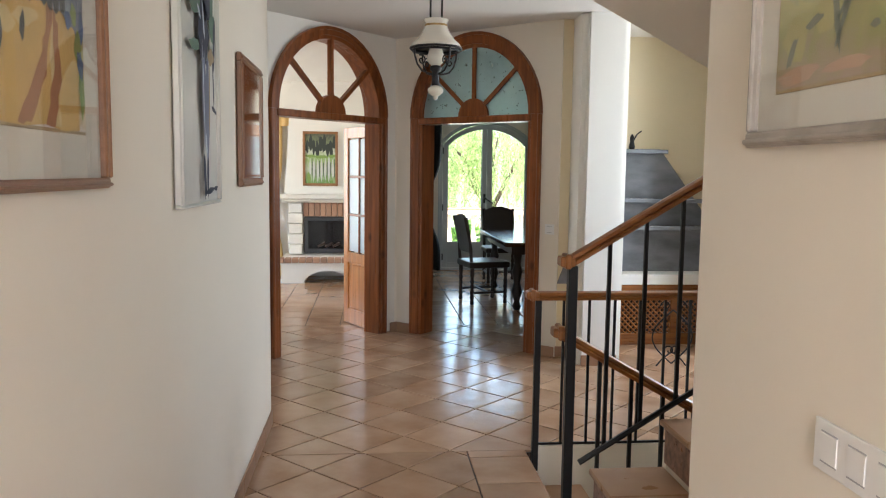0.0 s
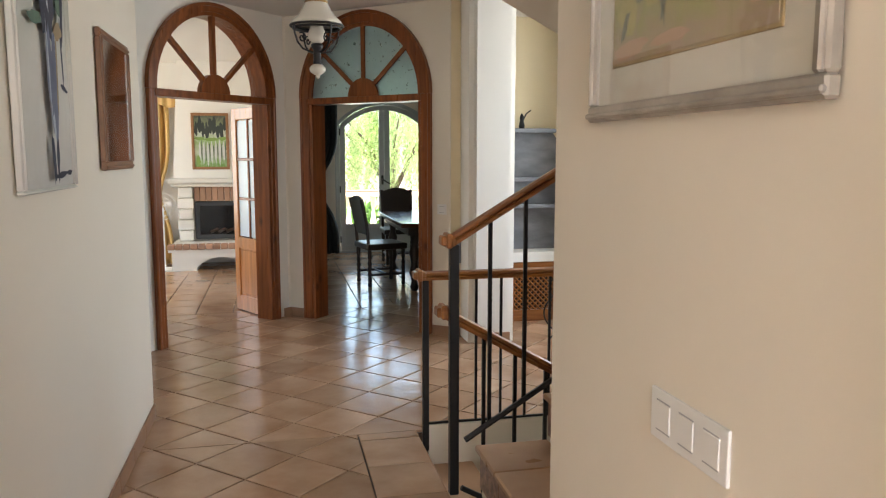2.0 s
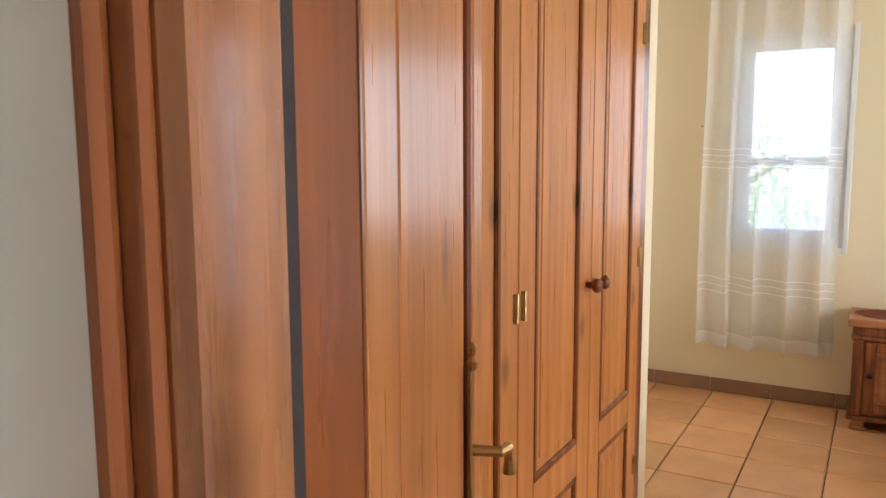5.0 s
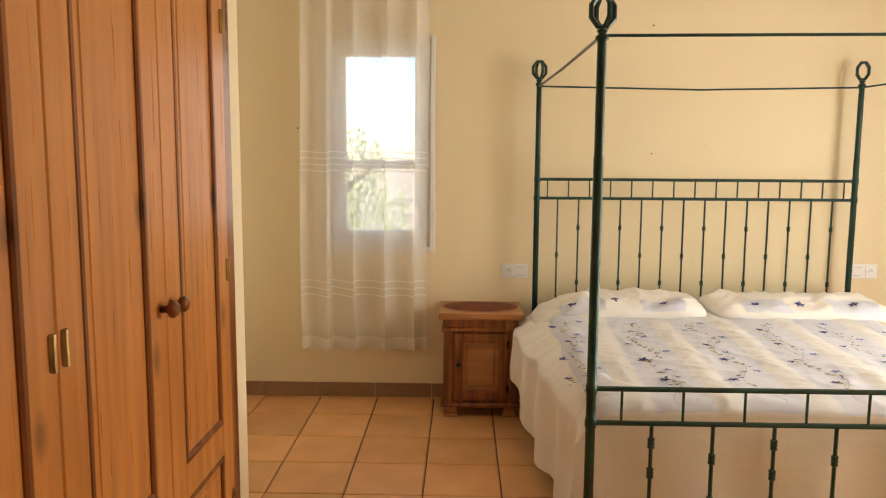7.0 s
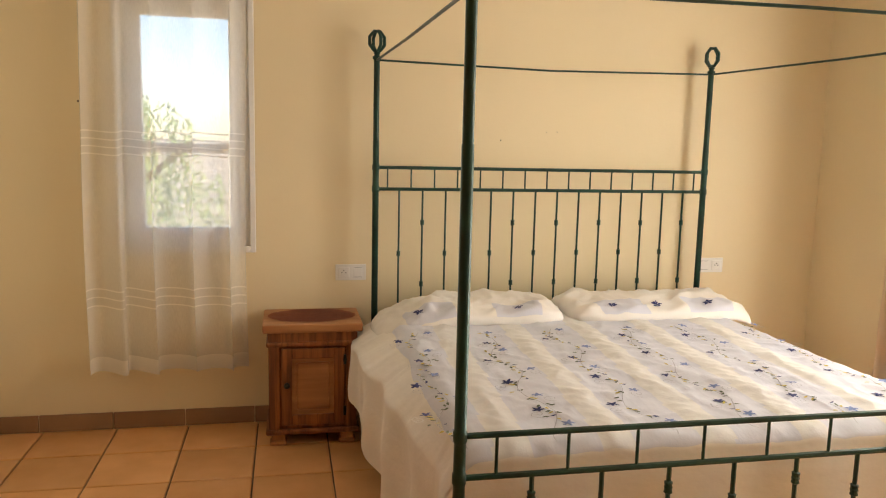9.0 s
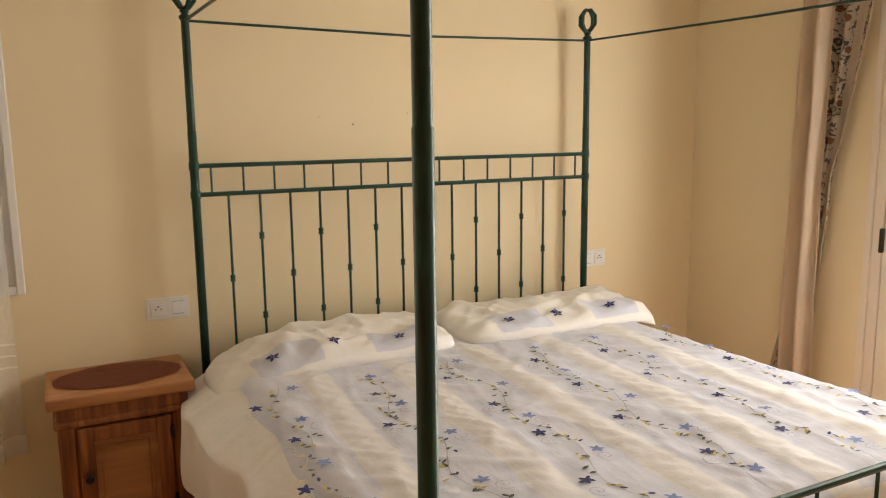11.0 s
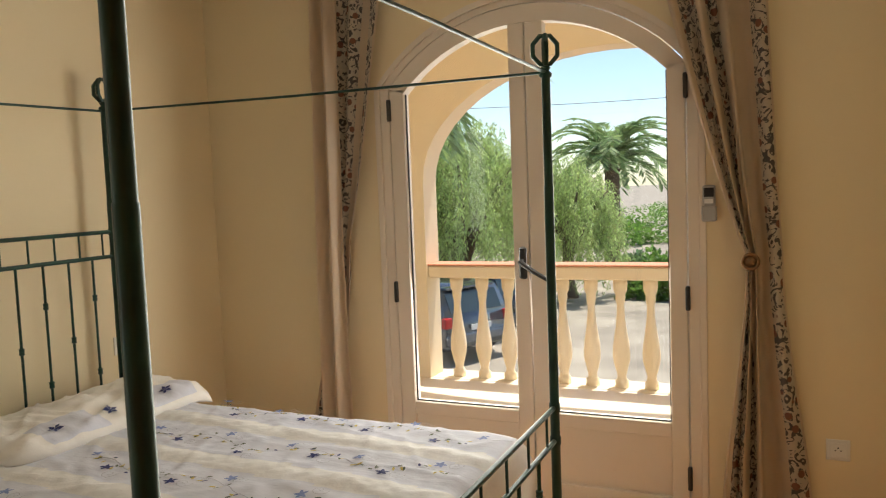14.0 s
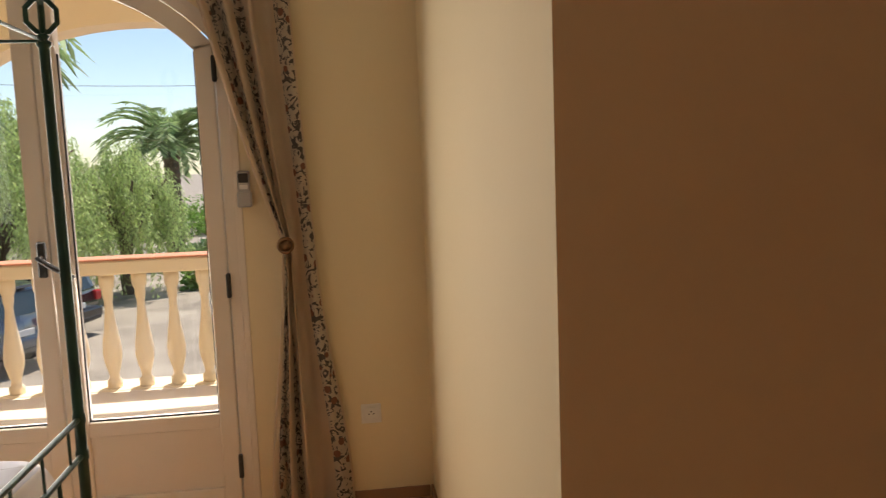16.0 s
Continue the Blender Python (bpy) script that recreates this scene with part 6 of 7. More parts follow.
# ---- living room seen through its arch ----
setting("wall_living_north", box(-3.2, 0.85, 11.35, 11.5, -0.02, CEIL), M_WHITEWALL, "pale cream living room wall behind the fireplace")
setting("wall_living_west", holed_wall(6.0, 11.5, -0.02, CEIL, [(8.5, 10.5, 0.5, 2.4)], 0, 0.15), M_WHITEWALL, "pale living room wall with a wide window", matrix=pose(-3.05, 0, 0, 0, 0, 90))
setting("wall_between_rooms", box(0.85, 0.97, 7.72, 12.2, -0.02, CEIL), M_WHITEWALL, "pale wall between living and dining room")
M_STONE = mat("white_limestone", (0.74, 0.70, 0.62), 0.7, scale=6, amount=0.2, bump=0.2, bump_scale=30, random_shift=0.05)
M_BRICK = mat("buff_brick", (0.42, 0.24, 0.15), 0.8, scale=9, amount=0.6, bump=0.3, bump_scale=40, random_shift=0.2)


def fireplace():
    e = thing("fireplace", "white stone fireplace with brick lintel and black glass insert", "fireplace")
    cx, yb = 0.02, 11.35
    part("chimney_breast", prism([(cx - 0.60, 1.16), (cx + 0.60, 1.16), (cx + 0.50, CEIL), (cx - 0.50, CEIL)], yb - 0.33, yb - 0.002), M_WHITEWALL, e)
    part("back_fill", box(cx - 0.50, cx + 0.50, yb - 0.28, yb - 0.002, 0.34, 1.10), M_STONE, e)
    part("mantel", box(cx - 0.66, cx + 0.66, yb - 0.50, yb - 0.002, 1.10, 1.16, bevel=0.012, bm=box(cx - 0.62, cx + 0.62, yb - 0.46, yb - 0.002, 1.05, 1.10, bevel=0.02)), M_STONE, e)
    for s in (-1, 1):
        for k in range(5):
            part("stone_block", box(cx + s * 0.45 - 0.09 - 0.012 * (k % 2), cx + s * 0.45 + 0.09 + 0.012 * (k % 2), yb - 0.40, yb - 0.20, 0.345 + 0.141 * k, 0.345 + 0.141 * k + 0.134, bevel=0.01), M_STONE, e)
    for k in range(9):
        part("lintel_brick", box(cx - 0.345 + 0.077 * k, cx - 0.275 + 0.077 * k, yb - 0.37, yb - 0.25, 0.86, 1.045, bevel=0.006), M_BRICK, e)
    ins = part("fire_insert", box(cx - 0.34, cx + 0.34, yb - 0.36, yb - 0.22, 0.36, 0.855, bevel=0.008), M_BLACK, e, "black metal fire insert")
    part("fire_glass", box(cx - 0.28, cx + 0.28, yb - 0.366, yb - 0.358, 0.42, 0.80), M_FIREGLASS, ins)
    for k in range(3):
        part("log", tube([(cx - 0.15 + 0.1 * k, yb - 0.38, 0.45), (cx - 0.05 + 0.1 * k, yb - 0.375, 0.50)], 0.02, 8), M_DARKWOOD, ins)
    part("hearth_slab", box(cx - 0.64, cx + 0.64, yb - 0.80, yb - 0.002, 0.24, 0.27, bm=box(cx - 0.60, cx + 0.60, yb - 0.78, yb - 0.002, 0.27, 0.335)), M_STONE, e)
    for k in range(14):
        part("hearth_brick", box(cx - 0.645 + 0.0925 * k, cx - 0.56 + 0.0925 * k, yb - 0.83, yb - 0.70, 0.275, 0.34, bevel=0.006), M_BRICK, e)
    base = bmesh.new()
    curve = segment_arch(cx - 0.30, cx + 0.30, 0.04, 0.13, 12)
    for (xa, za), (xb, zb) in zip(curve, curve[1:]):
        prism([(xa, za), (xb, zb), (xb, 0.24), (xa, 0.24)], yb - 0.78, yb - 0.5, base)
    box(cx - 0.60, cx - 0.30, yb - 0.78, yb - 0.002, 0, 0.24, bm=base)
    box(cx + 0.30, cx + 0.60, yb - 0.78, yb - 0.002, 0, 0.24, bm=base)
    part("hearth_base", base, M_STONE, e)


M_FIREGLASS = mat("smoked_fire_glass", (0.012, 0.012, 0.013), 0.08, bump=0)
fireplace()
M_GOLDFRAME = mat("gold_brown_frame", (0.30, 0.14, 0.05), 0.45, scale=9)
lk = framed_picture("lake_painting", "green lakeside painting in a gold-brown frame over the fireplace", pose(-0.33, 11.35 - 0.335, 1.275), 0.47, 0.73, 0.035, 0.03, M_GOLDFRAME, 0, M_LAKE, False)
flat_paint(lk, "dark_wood_band", (0.05, 0.06, 0.05), [(0.06 + 0.045 * k, 0.53 + 0.05 * math.sin(1.7 * k), 0.026, 0.09 + 0.03 * (k % 2), 0) for k in range(9)], -0.0170, 31)
flat_paint(lk, "pale_reflection", (0.62, 0.64, 0.60), [(0.10 + 0.05 * k, 0.22, 0.012, 0.14 + 0.02 * (k % 3), 0) for k in range(7)], -0.0173, 32)
flat_paint(lk, "meadow_green", (0.22, 0.34, 0.08), [(0.10, 0.40, 0.06, 0.02, 0), (0.24, 0.39, 0.10, 0.02, 0), (0.39, 0.40, 0.05, 0.025, 0), (0.08, 0.12, 0.03, 0.07, 0)], -0.0176, 33)
flat_paint(lk, "dark_reflection", (0.09, 0.11, 0.09), [(0.125 + 0.05 * k, 0.23, 0.007, 0.13 - 0.02 * (k % 2), 0) for k in range(7)], -0.0179, 34)
M_YELLOWCURTAIN = mat("golden_yellow_curtain", (0.62, 0.40, 0.14), 0.6, scale=5)
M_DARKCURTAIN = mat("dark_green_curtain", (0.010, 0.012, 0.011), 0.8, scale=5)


def side_curtain(x0, x1, y, z0, z1, folds, material, label, pinch):
    e = thing("curtain", label, "curtain")

    def at(u, v):
        w = 1 - pinch * math.exp(-((v - 0.42) / 0.16) ** 2)
        return (x0 + (x1 - x0) * u * w, y + 0.05 * math.sin(u * folds * 6.283), z0 + (z1 - z0) * v)
    part("cloth", ribbon(at, 40, 30, thick=0.004), material, e, smooth=True)


side_curtain(-0.98, -0.62, 11.15, 0.02, 2.2, 4, M_YELLOWCURTAIN, "golden yellow curtain hanging in the living room", 0.35)
pel = bmesh.new()
ribbon(lambda u, v: (-1.0 + 0.55 * u, 11.08 + 0.02 * math.sin(30 * u), 2.12 + 0.16 * v - 0.05 * math.sin(math.pi * (u * 2 % 1))), 24, 4, pel)
tagged(part("pelmet", pel, M_YELLOWCURTAIN, smooth=True), "golden swagged pelmet above the living room curtain", "pelmet")
fan = thing("standing_fan", "white standing fan beside the fireplace", "fan")
fan.matrix_world = pose(-0.68, 10.7, 0)
part("base", lathe([(0.16, 0), (0.16, 0.02), (0.03, 0.04)], (0, 0, 0), 20), M_WHITEPVC, fan)
part("pole", tube([(0, 0, 0.03), (0, 0, 0.80)], 0.012, 8), M_WHITEPVC, fan)
cage = bmesh.new()
for r in (0.06, 0.12, 0.17):
    tube([(r * math.cos(k * math.pi / 12), -0.06, 0.82 + r * math.sin(k * math.pi / 12)) for k in range(24)], 0.004, 5, cage, closed=True)
part("cage", cage, M_WHITEPVC, fan)
for k in range(3):
    a = k * 2.094
    part("blade", prism([(0, 0.82), (0.14 * math.cos(a), 0.82 + 0.14 * math.sin(a)), (0.14 * math.cos(a + 0.7), 0.82 + 0.14 * math.sin(a + 0.7))], -0.04, -0.035), M_WHITEPVC, fan)

# ---- dining room ----
FX = 1.61
wd = arch_ngon(0.97, 4.4, -0.02, CEIL, segment_arch(FX, FX + 1.44, DSPR, DRISE), 12.0, 12.2)
setting("wall_dining_north", wd, M_WALL, "cream dining room wall with arched terrace door")
setting("wall_dining_east", box(4.25, 4.4, 7.25, 12.0, -0.02, CEIL), M_WALL, "cream dining room side wall")
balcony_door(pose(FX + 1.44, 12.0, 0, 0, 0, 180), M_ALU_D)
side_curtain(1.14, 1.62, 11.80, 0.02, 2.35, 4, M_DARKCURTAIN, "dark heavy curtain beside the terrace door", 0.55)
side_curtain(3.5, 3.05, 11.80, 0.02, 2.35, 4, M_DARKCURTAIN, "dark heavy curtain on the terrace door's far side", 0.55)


def dining_chair():
    e = thing("dining_chair", "dark carved oak dining chair with turned legs", "chair", "chairs round the dining table")
    turned = [(0.020, 0), (0.026, 0.02), (0.018, 0.05), (0.027, 0.08), (0.018, 0.11), (0.027, 0.14), (0.018, 0.17), (0.027, 0.20), (0.018, 0.23), (0.027, 0.26), (0.018, 0.29), (0.024, 0.33), (0.024, 0.42)]
    for x in (-0.20, 0.20):
        for y in (-0.20, 0.20):
            part("leg", lathe(turned, (x, y, 0), 10), M_DARKWOOD, e, smooth=True)
    part("seat", box(-0.24, 0.24, -0.24, 0.24, 0.41, 0.48, bevel=0.02, seg=2), M_DARKWOOD, e)
    for y in (-0.20, 0.20):
        part("stretcher", tube([(-0.2, y, 0.13), (0.2, y, 0.13)], 0.014, 8), M_DARKWOOD, e)
        part("back_post", tube([(-0.21, y, 0.45), (-0.23, y, 0.70), (-0.29, y, 0.98)], [0.02, 0.018, 0.022], 8), M_DARKWOOD, e)
    part("stretcher", tube([(0, -0.2, 0.13), (0, 0.2, 0.13)], 0.014, 8), M_DARKWOOD, e)
    part("back_panel", ribbon(lambda u, v: (-0.222 - 0.075 * v, -0.19 + 0.38 * u, 0.58 + (0.38 + 0.05 * math.sin(math.pi * u)) * v), 8, 6, thick=0.03), M_DARKWOOD, e)
    return e


ch = dining_chair()
ch.matrix_world = pose(1.88, 9.15, 0, 0, 0, 12)
copy_thing(ch, pose(2.36, 10.75, 0, 0, 0, -90))
copy_thing(ch, pose(2.55, 8.05, 0, 0, 0, 90))


def dining_table():
    e = thing("dining_table", "dark oak dining table with turned legs", "table")
    e.matrix_world = pose(2.75, 9.35, 0)
    part("tabletop", box(-0.75, 0.75, -0.95, 0.95, 0.70, 0.745, bevel=0.01, seg=2), M_TABLETOP, e)
    part("apron", box(-0.66, 0.66, -0.86, 0.86, 0.61, 0.70), M_DARKWOOD, e)
    for x in (-0.58, 0.58):
        for y in (-0.78, 0.78):
            part("leg", lathe([(0.03, 0), (0.05, 0.04), (0.03, 0.10), (0.06, 0.20), (0.035, 0.30), (0.06, 0.42), (0.035, 0.50), (0.05, 0.61)], (x, y, 0), 12), M_DARKWOOD, e, smooth=True)
    part("stretcher", box(-0.04, 0.04, -0.78, 0.78, 0.10, 0.14, bevel=0.005), M_DARKWOOD, e)


M_TABLETOP = mat("polished_dark_oak", (0.09, 0.035, 0.016), 0.14, scale=4, amount=0.8, bump=0.03, stretch=(6, 0.6, 6))
dining_table()

# ---- balcony and terrace ----
M_TERRACE = mat("pale_terrace_tile", (0.78, 0.66, 0.52), 0.6, scale=4, amount=0.3, bump=0.1)
setting("balcony_floor", box(2.0, 6.4, -4.80, SOUTHW - 0.2, -0.25, -0.05), M_TERRACE, "pale tiled balcony floor", category="floor")
setting("balcony_roof", box(2.0, 6.4, -4.80, SOUTHW - 0.2, CEIL + 0.05, CEIL + 0.25), M_PLASTER_OUT, "cream rendered balcony ceiling", category="ceiling")
ow = arch_ngon(2.0, 6.4, -1.8, CEIL + 0.05, arch_points(4.1, 1.42, 1.485, 0.885), -4.72, -4.48)
box(2.68, 5.52, -4.72, -4.48, -1.8, -0.162, bm=ow)
setting("balcony_arch_wall", ow, M_PLASTER_OUT, "cream rendered loggia wall with a wide arch")
setting("balcony_side_wall", box(6.25, 6.4, -4.48, SOUTHW - 0.2, -1.2, CEIL + 0.05), M_PLASTER_OUT, "cream rendered side wall of the balcony")


def balustrade(m, length, n, label, step, start):
    """Coping, plinth and n turned balusters along x."""
    e = thing("balustrade", label, "balustrade")
    e.matrix_world = m
    part("coping", box(0, length, -0.10, 0.10, 0.74, 0.835, bevel=0.012), M_PLASTER_OUT, e)
    part("coping_top", box(0, length, -0.105, 0.105, 0.835, 0.85, bevel=0.004), M_CAP, e, "pink terracotta coping")
    part("plinth", box(0, length, -0.10, 0.10, -0.16, -0.045, bevel=0.008), M_PLASTER_OUT, e)
    prof = [(r * 0.80, h) for r, h in [(0.062, 0), (0.062, 0.05), (0.045, 0.06), (0.040, 0.09), (0.055, 0.13), (0.076, 0.20), (0.080, 0.25), (0.070, 0.33), (0.050, 0.43), (0.036, 0.53), (0.033, 0.59), (0.040, 0.62), (0.046, 0.65), (0.042, 0.67), (0.060, 0.70), (0.064, 0.74), (0.064, 0.787)]]
    first = None
    for k in range(n):
        x = start + step * k
        if first is None:
            first = part("baluster", lathe(prof, (0, 0, -0.045), 14), M_PLASTER_OUT, e, smooth=True)
            q = first
        else:
            q = new("baluster", first.data)
            q.parent = e
        q.matrix_basis = pose(x, 0, 0)
    return e


balustrade(pose(2.68, -4.60, 0), 2.84, 13, "cream rendered balustrade with turned balusters on the balcony", 0.2113, 0.105)
balustrade(pose(-0.5, 13.9, 0), 6.0, 28, "cream balustrade with turned balusters on the terrace", 0.2143, 0.107)
setting("terrace_floor", box(-1.5, 6.5, 12.2, 14.1, -0.25, -0.16), M_TERRACE, "pale tiled terrace floor", category="floor")

# ---- garden ----
M_GRAVEL = mat("sunlit_gravel", (0.37, 0.32, 0.25), 0.95, dark=(0.19, 0.16, 0.125), scale=0.9, amount=1.0, bump=0.9, bump_scale=45)
gr = bmesh.new()
N = 64
gv = {}
for i in range(N + 1):
    for j in range(N + 1):
        sx, sy = (2 * i / N - 1), (2 * j / N - 1)
        x, y = 4 + 420 * sx * abs(sx) ** 1.6, -8 + 420 * sy * abs(sy) ** 1.6
        d = math.hypot(x - 4, y + 4)
        z = -1.6 + 0.10 * nz(x, y, 0.12) + max(0, min(1.3, (d - 22) * 0.014)) * (0.5 + 0.5 * nz(x, y, 0.015))
        gv[i, j] = gr.verts.new((x, y, z if d > 16 else -1.6 + 0.03 * nz(x, y, 0.3)))
for i in range(N):
    for j in range(N):
        gr.faces.new((gv[i, j], gv[i + 1, j], gv[i + 1, j + 1], gv[i, j + 1]))
setting("ground", gr, M_GRAVEL, "pale sunlit gravel drive and dry earth", category="ground")


def leaf_material(name, a, b):
    m = mat(name, a, 0.55, dark=b, scale=1.5, amount=1.0, bump=0.0)
    n, l = m.node_tree.nodes, m.node_tree.links
    p = n["Principled BSDF"]
    p.inputs["Subsurface Weight"].default_value = 0.0
    geo, hsv, mr = n.new("ShaderNodeNewGeometry"), n.new("ShaderNodeHueSaturation"), n.new("ShaderNodeMapRange")
    src = p.inputs["Base Color"].links[0].from_socket
    mr.inputs["To Min"].default_value, mr.inputs["To Max"].default_value = 0.55, 1.5
    l.new(geo.outputs["Random Per Island"], mr.inputs["Value"])
    l.new(mr.outputs[0], hsv.inputs["Value"])
    l.new(src, hsv.inputs["Color"])
    l.new(hsv.outputs["Color"], p.inputs["Base Color"])
    t, mx = n.new("ShaderNodeBsdfTranslucent"), n.new("ShaderNodeMixShader")
    mx.inputs[0].default_value = 0.5
    l.new(hsv.outputs["Color"], t.inputs["Color"])
    l.new(p.outputs[0], mx.inputs[1])
    l.new(t.outputs[0], mx.inputs[2])
    l.new(mx.outputs[0], n["Material Output"].inputs["Surface"])
    return m


M_PEPPER = leaf_material("feathery_pepper_leaf", (0.52, 0.62, 0.25), (0.32, 0.43, 0.15))
M_PALM = leaf_material("palm_leaf", (0.34, 0.45, 0.19), (0.18, 0.28, 0.12))
M_BUSH = leaf_material("bright_shrub_leaf", (0.22, 0.38, 0.07), (0.10, 0.20, 0.04))
M_BARK = mat("grey_brown_bark", (0.14, 0.10, 0.07), 0.9, scale=8, amount=0.7, bump=0.6, bump_scale=25)


def leaves_mesh(name, pts, dirs, ln, wd, material, parent, rng):
    """Joined small leaf blades at points along directions."""
    n = len(pts)
    pts, dirs = np.array(pts), np.array(dirs)
    dirs /= np.linalg.norm(dirs, axis=1)[:, None] + 1e-9
    side = np.cross(dirs, rng.normal(size=(n, 3)))
    side /= np.linalg.norm(side, axis=1)[:, None] + 1e-9
    L = (ln * rng.uniform(0.6, 1.3, n))[:, None]
    Wd = (wd * rng.uniform(0.7, 1.3, n))[:, None]
    v = np.stack([pts, pts + dirs * L * 0.5 + side * Wd, pts + dirs * L, pts + dirs * L * 0.5 - side * Wd], 1).reshape(-1, 3)
    me = bpy.data.meshes.new(name)
    me.from_pydata(v.tolist(), [], np.arange(4 * n).reshape(-1, 4).tolist())
    me.materials.append(material)
    ob = new(name, me)
    ob.parent = parent
    return ob


def pepper_tree(at, R, H, seed, strands=420):
    e = thing("pepper_tree", "drooping green pepper tree with feathery foliage", "tree", "garden trees")
    e.matrix_world = pose(*at)
    rng = np.random.default_rng(seed)
    tr = bmesh.new()
    tube([(0, 0, -0.2), (0.1, 0.05, 0.5), (0.05, 0.1, 1.1), (0.15, 0.0, H * 0.55)], [0.24, 0.18, 0.15, 0.09], 10, tr)
    for k in range(7):
        a = k * 0.9 + seed
        tube([(0.06, 0.06, 0.9 + 0.1 * k), (0.4 * R * math.cos(a), 0.4 * R * math.sin(a), H * 0.6), (0.75 * R * math.cos(a), 0.75 * R * math.sin(a), H * 0.75)], [0.10, 0.06, 0.02], 7, tr)
    part("trunk", tr, M_BARK, e, smooth=True)
    pts, dirs = [], []
    for s in range(strands):
        a, q = rng.uniform(0, 6.283), rng.uniform(0, 1) ** 0.5
        r = R * q * (0.82 + 0.3 * math.sin(3 * a + seed) * 0.5 + 0.18 * math.sin(7 * a))
        z = H * (0.52 + 0.46 * math.sqrt(max(0, 1 - q * q))) * rng.uniform(0.80, 1.06)
        drop = rng.uniform(0.4, 1.8) * H * 0.35
        n = int(drop / 0.045)
        ox, oy = rng.normal(0, 0.05, 2)
        for k in range(n):
            t = k / max(1, n)
            p = (r * math.cos(a) * (1 + 0.12 * t) + ox * t * 4, r * math.sin(a) * (1 + 0.12 * t) + oy * t * 4, z - drop * t ** 1.2)
            if p[2] < 0.15:
                break
            for _ in range(2):
                pts.append((p[0] + rng.normal(0, 0.035), p[1] + rng.normal(0, 0.035), p[2]))
                dirs.append((rng.normal(0, 0.6), rng.normal(0, 0.6), -0.9))
    tagged(leaves_mesh("crown", pts, dirs, 0.13, 0.014, M_PEPPER, e, rng), kind="stuff")
    return e


def palm_tree(at, H, R, seed, fronds=46):
    e = thing("palm_tree", "tall green date palm with arching fronds", "tree", "garden trees")
    e.matrix_world = pose(*at)
    rng = np.random.default_rng(seed)
    prof = []
    for k in range(int(H / 0.12)):
        prof += [(0.24 + 0.03 * (k % 2), 0.12 * k - 0.2)]
    part("trunk", lathe(prof + [(0.30, H - 0.2), (0.1, H)], (0, 0, 0), 12), M_BARK, e)
    pts, dirs = [], []
    ribs = bmesh.new()
    for f in range(fronds):
        a = f * 2.399 + rng.normal(0, 0.1)
        el = radians(rng.uniform(5, 85))
        L = R * rng.uniform(0.85, 1.1)
        path = []
        p = np.array([0, 0, H])
        ang = el
        for k in range(15):
            path.append(p.copy())
            p = p + L / 14 * np.array([math.cos(a) * math.cos(ang), math.sin(a) * math.cos(ang), math.sin(ang)])
            ang -= radians(4.0 + 5.5 * k / 14)
        tube([tuple(q) for q in path], [0.03 * (1 - k / 16) for k in range(15)], 5, ribs)
        for k in range(2, 15):
            d = path[k] - path[k - 1]
            d /= np.linalg.norm(d)
            s = np.cross(d, (0, 0, 1.0))
            s /= np.linalg.norm(s) + 1e-9
            for j in range(4):
                q = path[k - 1] + (path[k] - path[k - 1]) * j / 4
                for sg in (-1, 1):
                    pts.append(q)
                    dirs.append(d * 0.9 + s * sg * 0.8 + np.array([0, 0, 0.25 - 0.4 * k / 14]))
    part("frond_ribs", ribs, M_PALM, e)
    tagged(leaves_mesh("fronds", pts, dirs, 0.46, 0.026, M_PALM, e, rng), kind="stuff")
    return e


def shrub(at, R, H, seed, material, n=5000, label="rounded bright green garden shrub"):
    e = thing("shrub", label, "shrub", "garden shrubs")
    e.matrix_world = pose(*at)
    rng = np.random.default_rng(seed)
    d = rng.normal(size=(n, 3))
    d /= np.linalg.norm(d, axis=1)[:, None]
    d[:, 2] = np.abs(d[:, 2])
    r = rng.uniform(0.6, 1.0, n) * (0.85 + 0.25 * np.sin(3 * d[:, 0] * 2 + seed) * np.cos(4 * d[:, 1] + 1))
    pts = d * r[:, None] * np.array([R, R, H])
    st = bmesh.new()
    for k in range(6):
        tube([(0, 0, -0.1), (0.5 * R * math.cos(k), 0.5 * R * math.sin(k), 0.5 * H)], 0.03, 5, st)
    part("stems", st, M_BARK, e)
    tagged(leaves_mesh("leaves", pts, d + rng.normal(0, 0.5, (n, 3)), 0.16, 0.045, material, e, rng), kind="stuff")
    return e


pepper_tree((9.85, -15.8, -1.6), 2.1, 4.7, 1, 520)
pepper_tree((8.15, -19.0, -1.6), 1.45, 3.75, 2, 430)
pepper_tree((12.4, -20.5, -1.6), 3.0, 4.9, 3, 520)
palm_tree((8.45, -26.0, -1.5), 3.55, 2.4, 4, 64)
palm_tree((8.3, -9.2, -1.6), 4.6, 2.5, 5, 48)
shrub((5.85, -19.6, -1.6), 1.15, 1.2, 6, M_BUSH)
shrub((10.5, -36.0, -1.5), 3.0, 1.5, 7, M_BUSH)
shrub((4.5, -40.0, -1.4), 3.2, 1.5, 8, M_BUSH)
shrub((7.2, -23.0, -1.6), 0.6, 0.9, 9, M_PALM, 1500, "spiky grey-green agave clump under the palm")
shrub((7.0, -52.0, -1.2), 7.0, 1.5, 15, M_BUSH)
shrub((14.5, -34.0, -1.5), 5.0, 2.2, 14, M_BUSH)
pepper_tree((0.2, 27.0, -1.2), 2.6, 4.2, 10, 480)
pepper_tree((4.9, 29.0, -1.2), 3.0, 5.2, 11, 520)
pepper_tree((13.5, 3.4, -1.6), 2.0, 4.0, 21, 170)
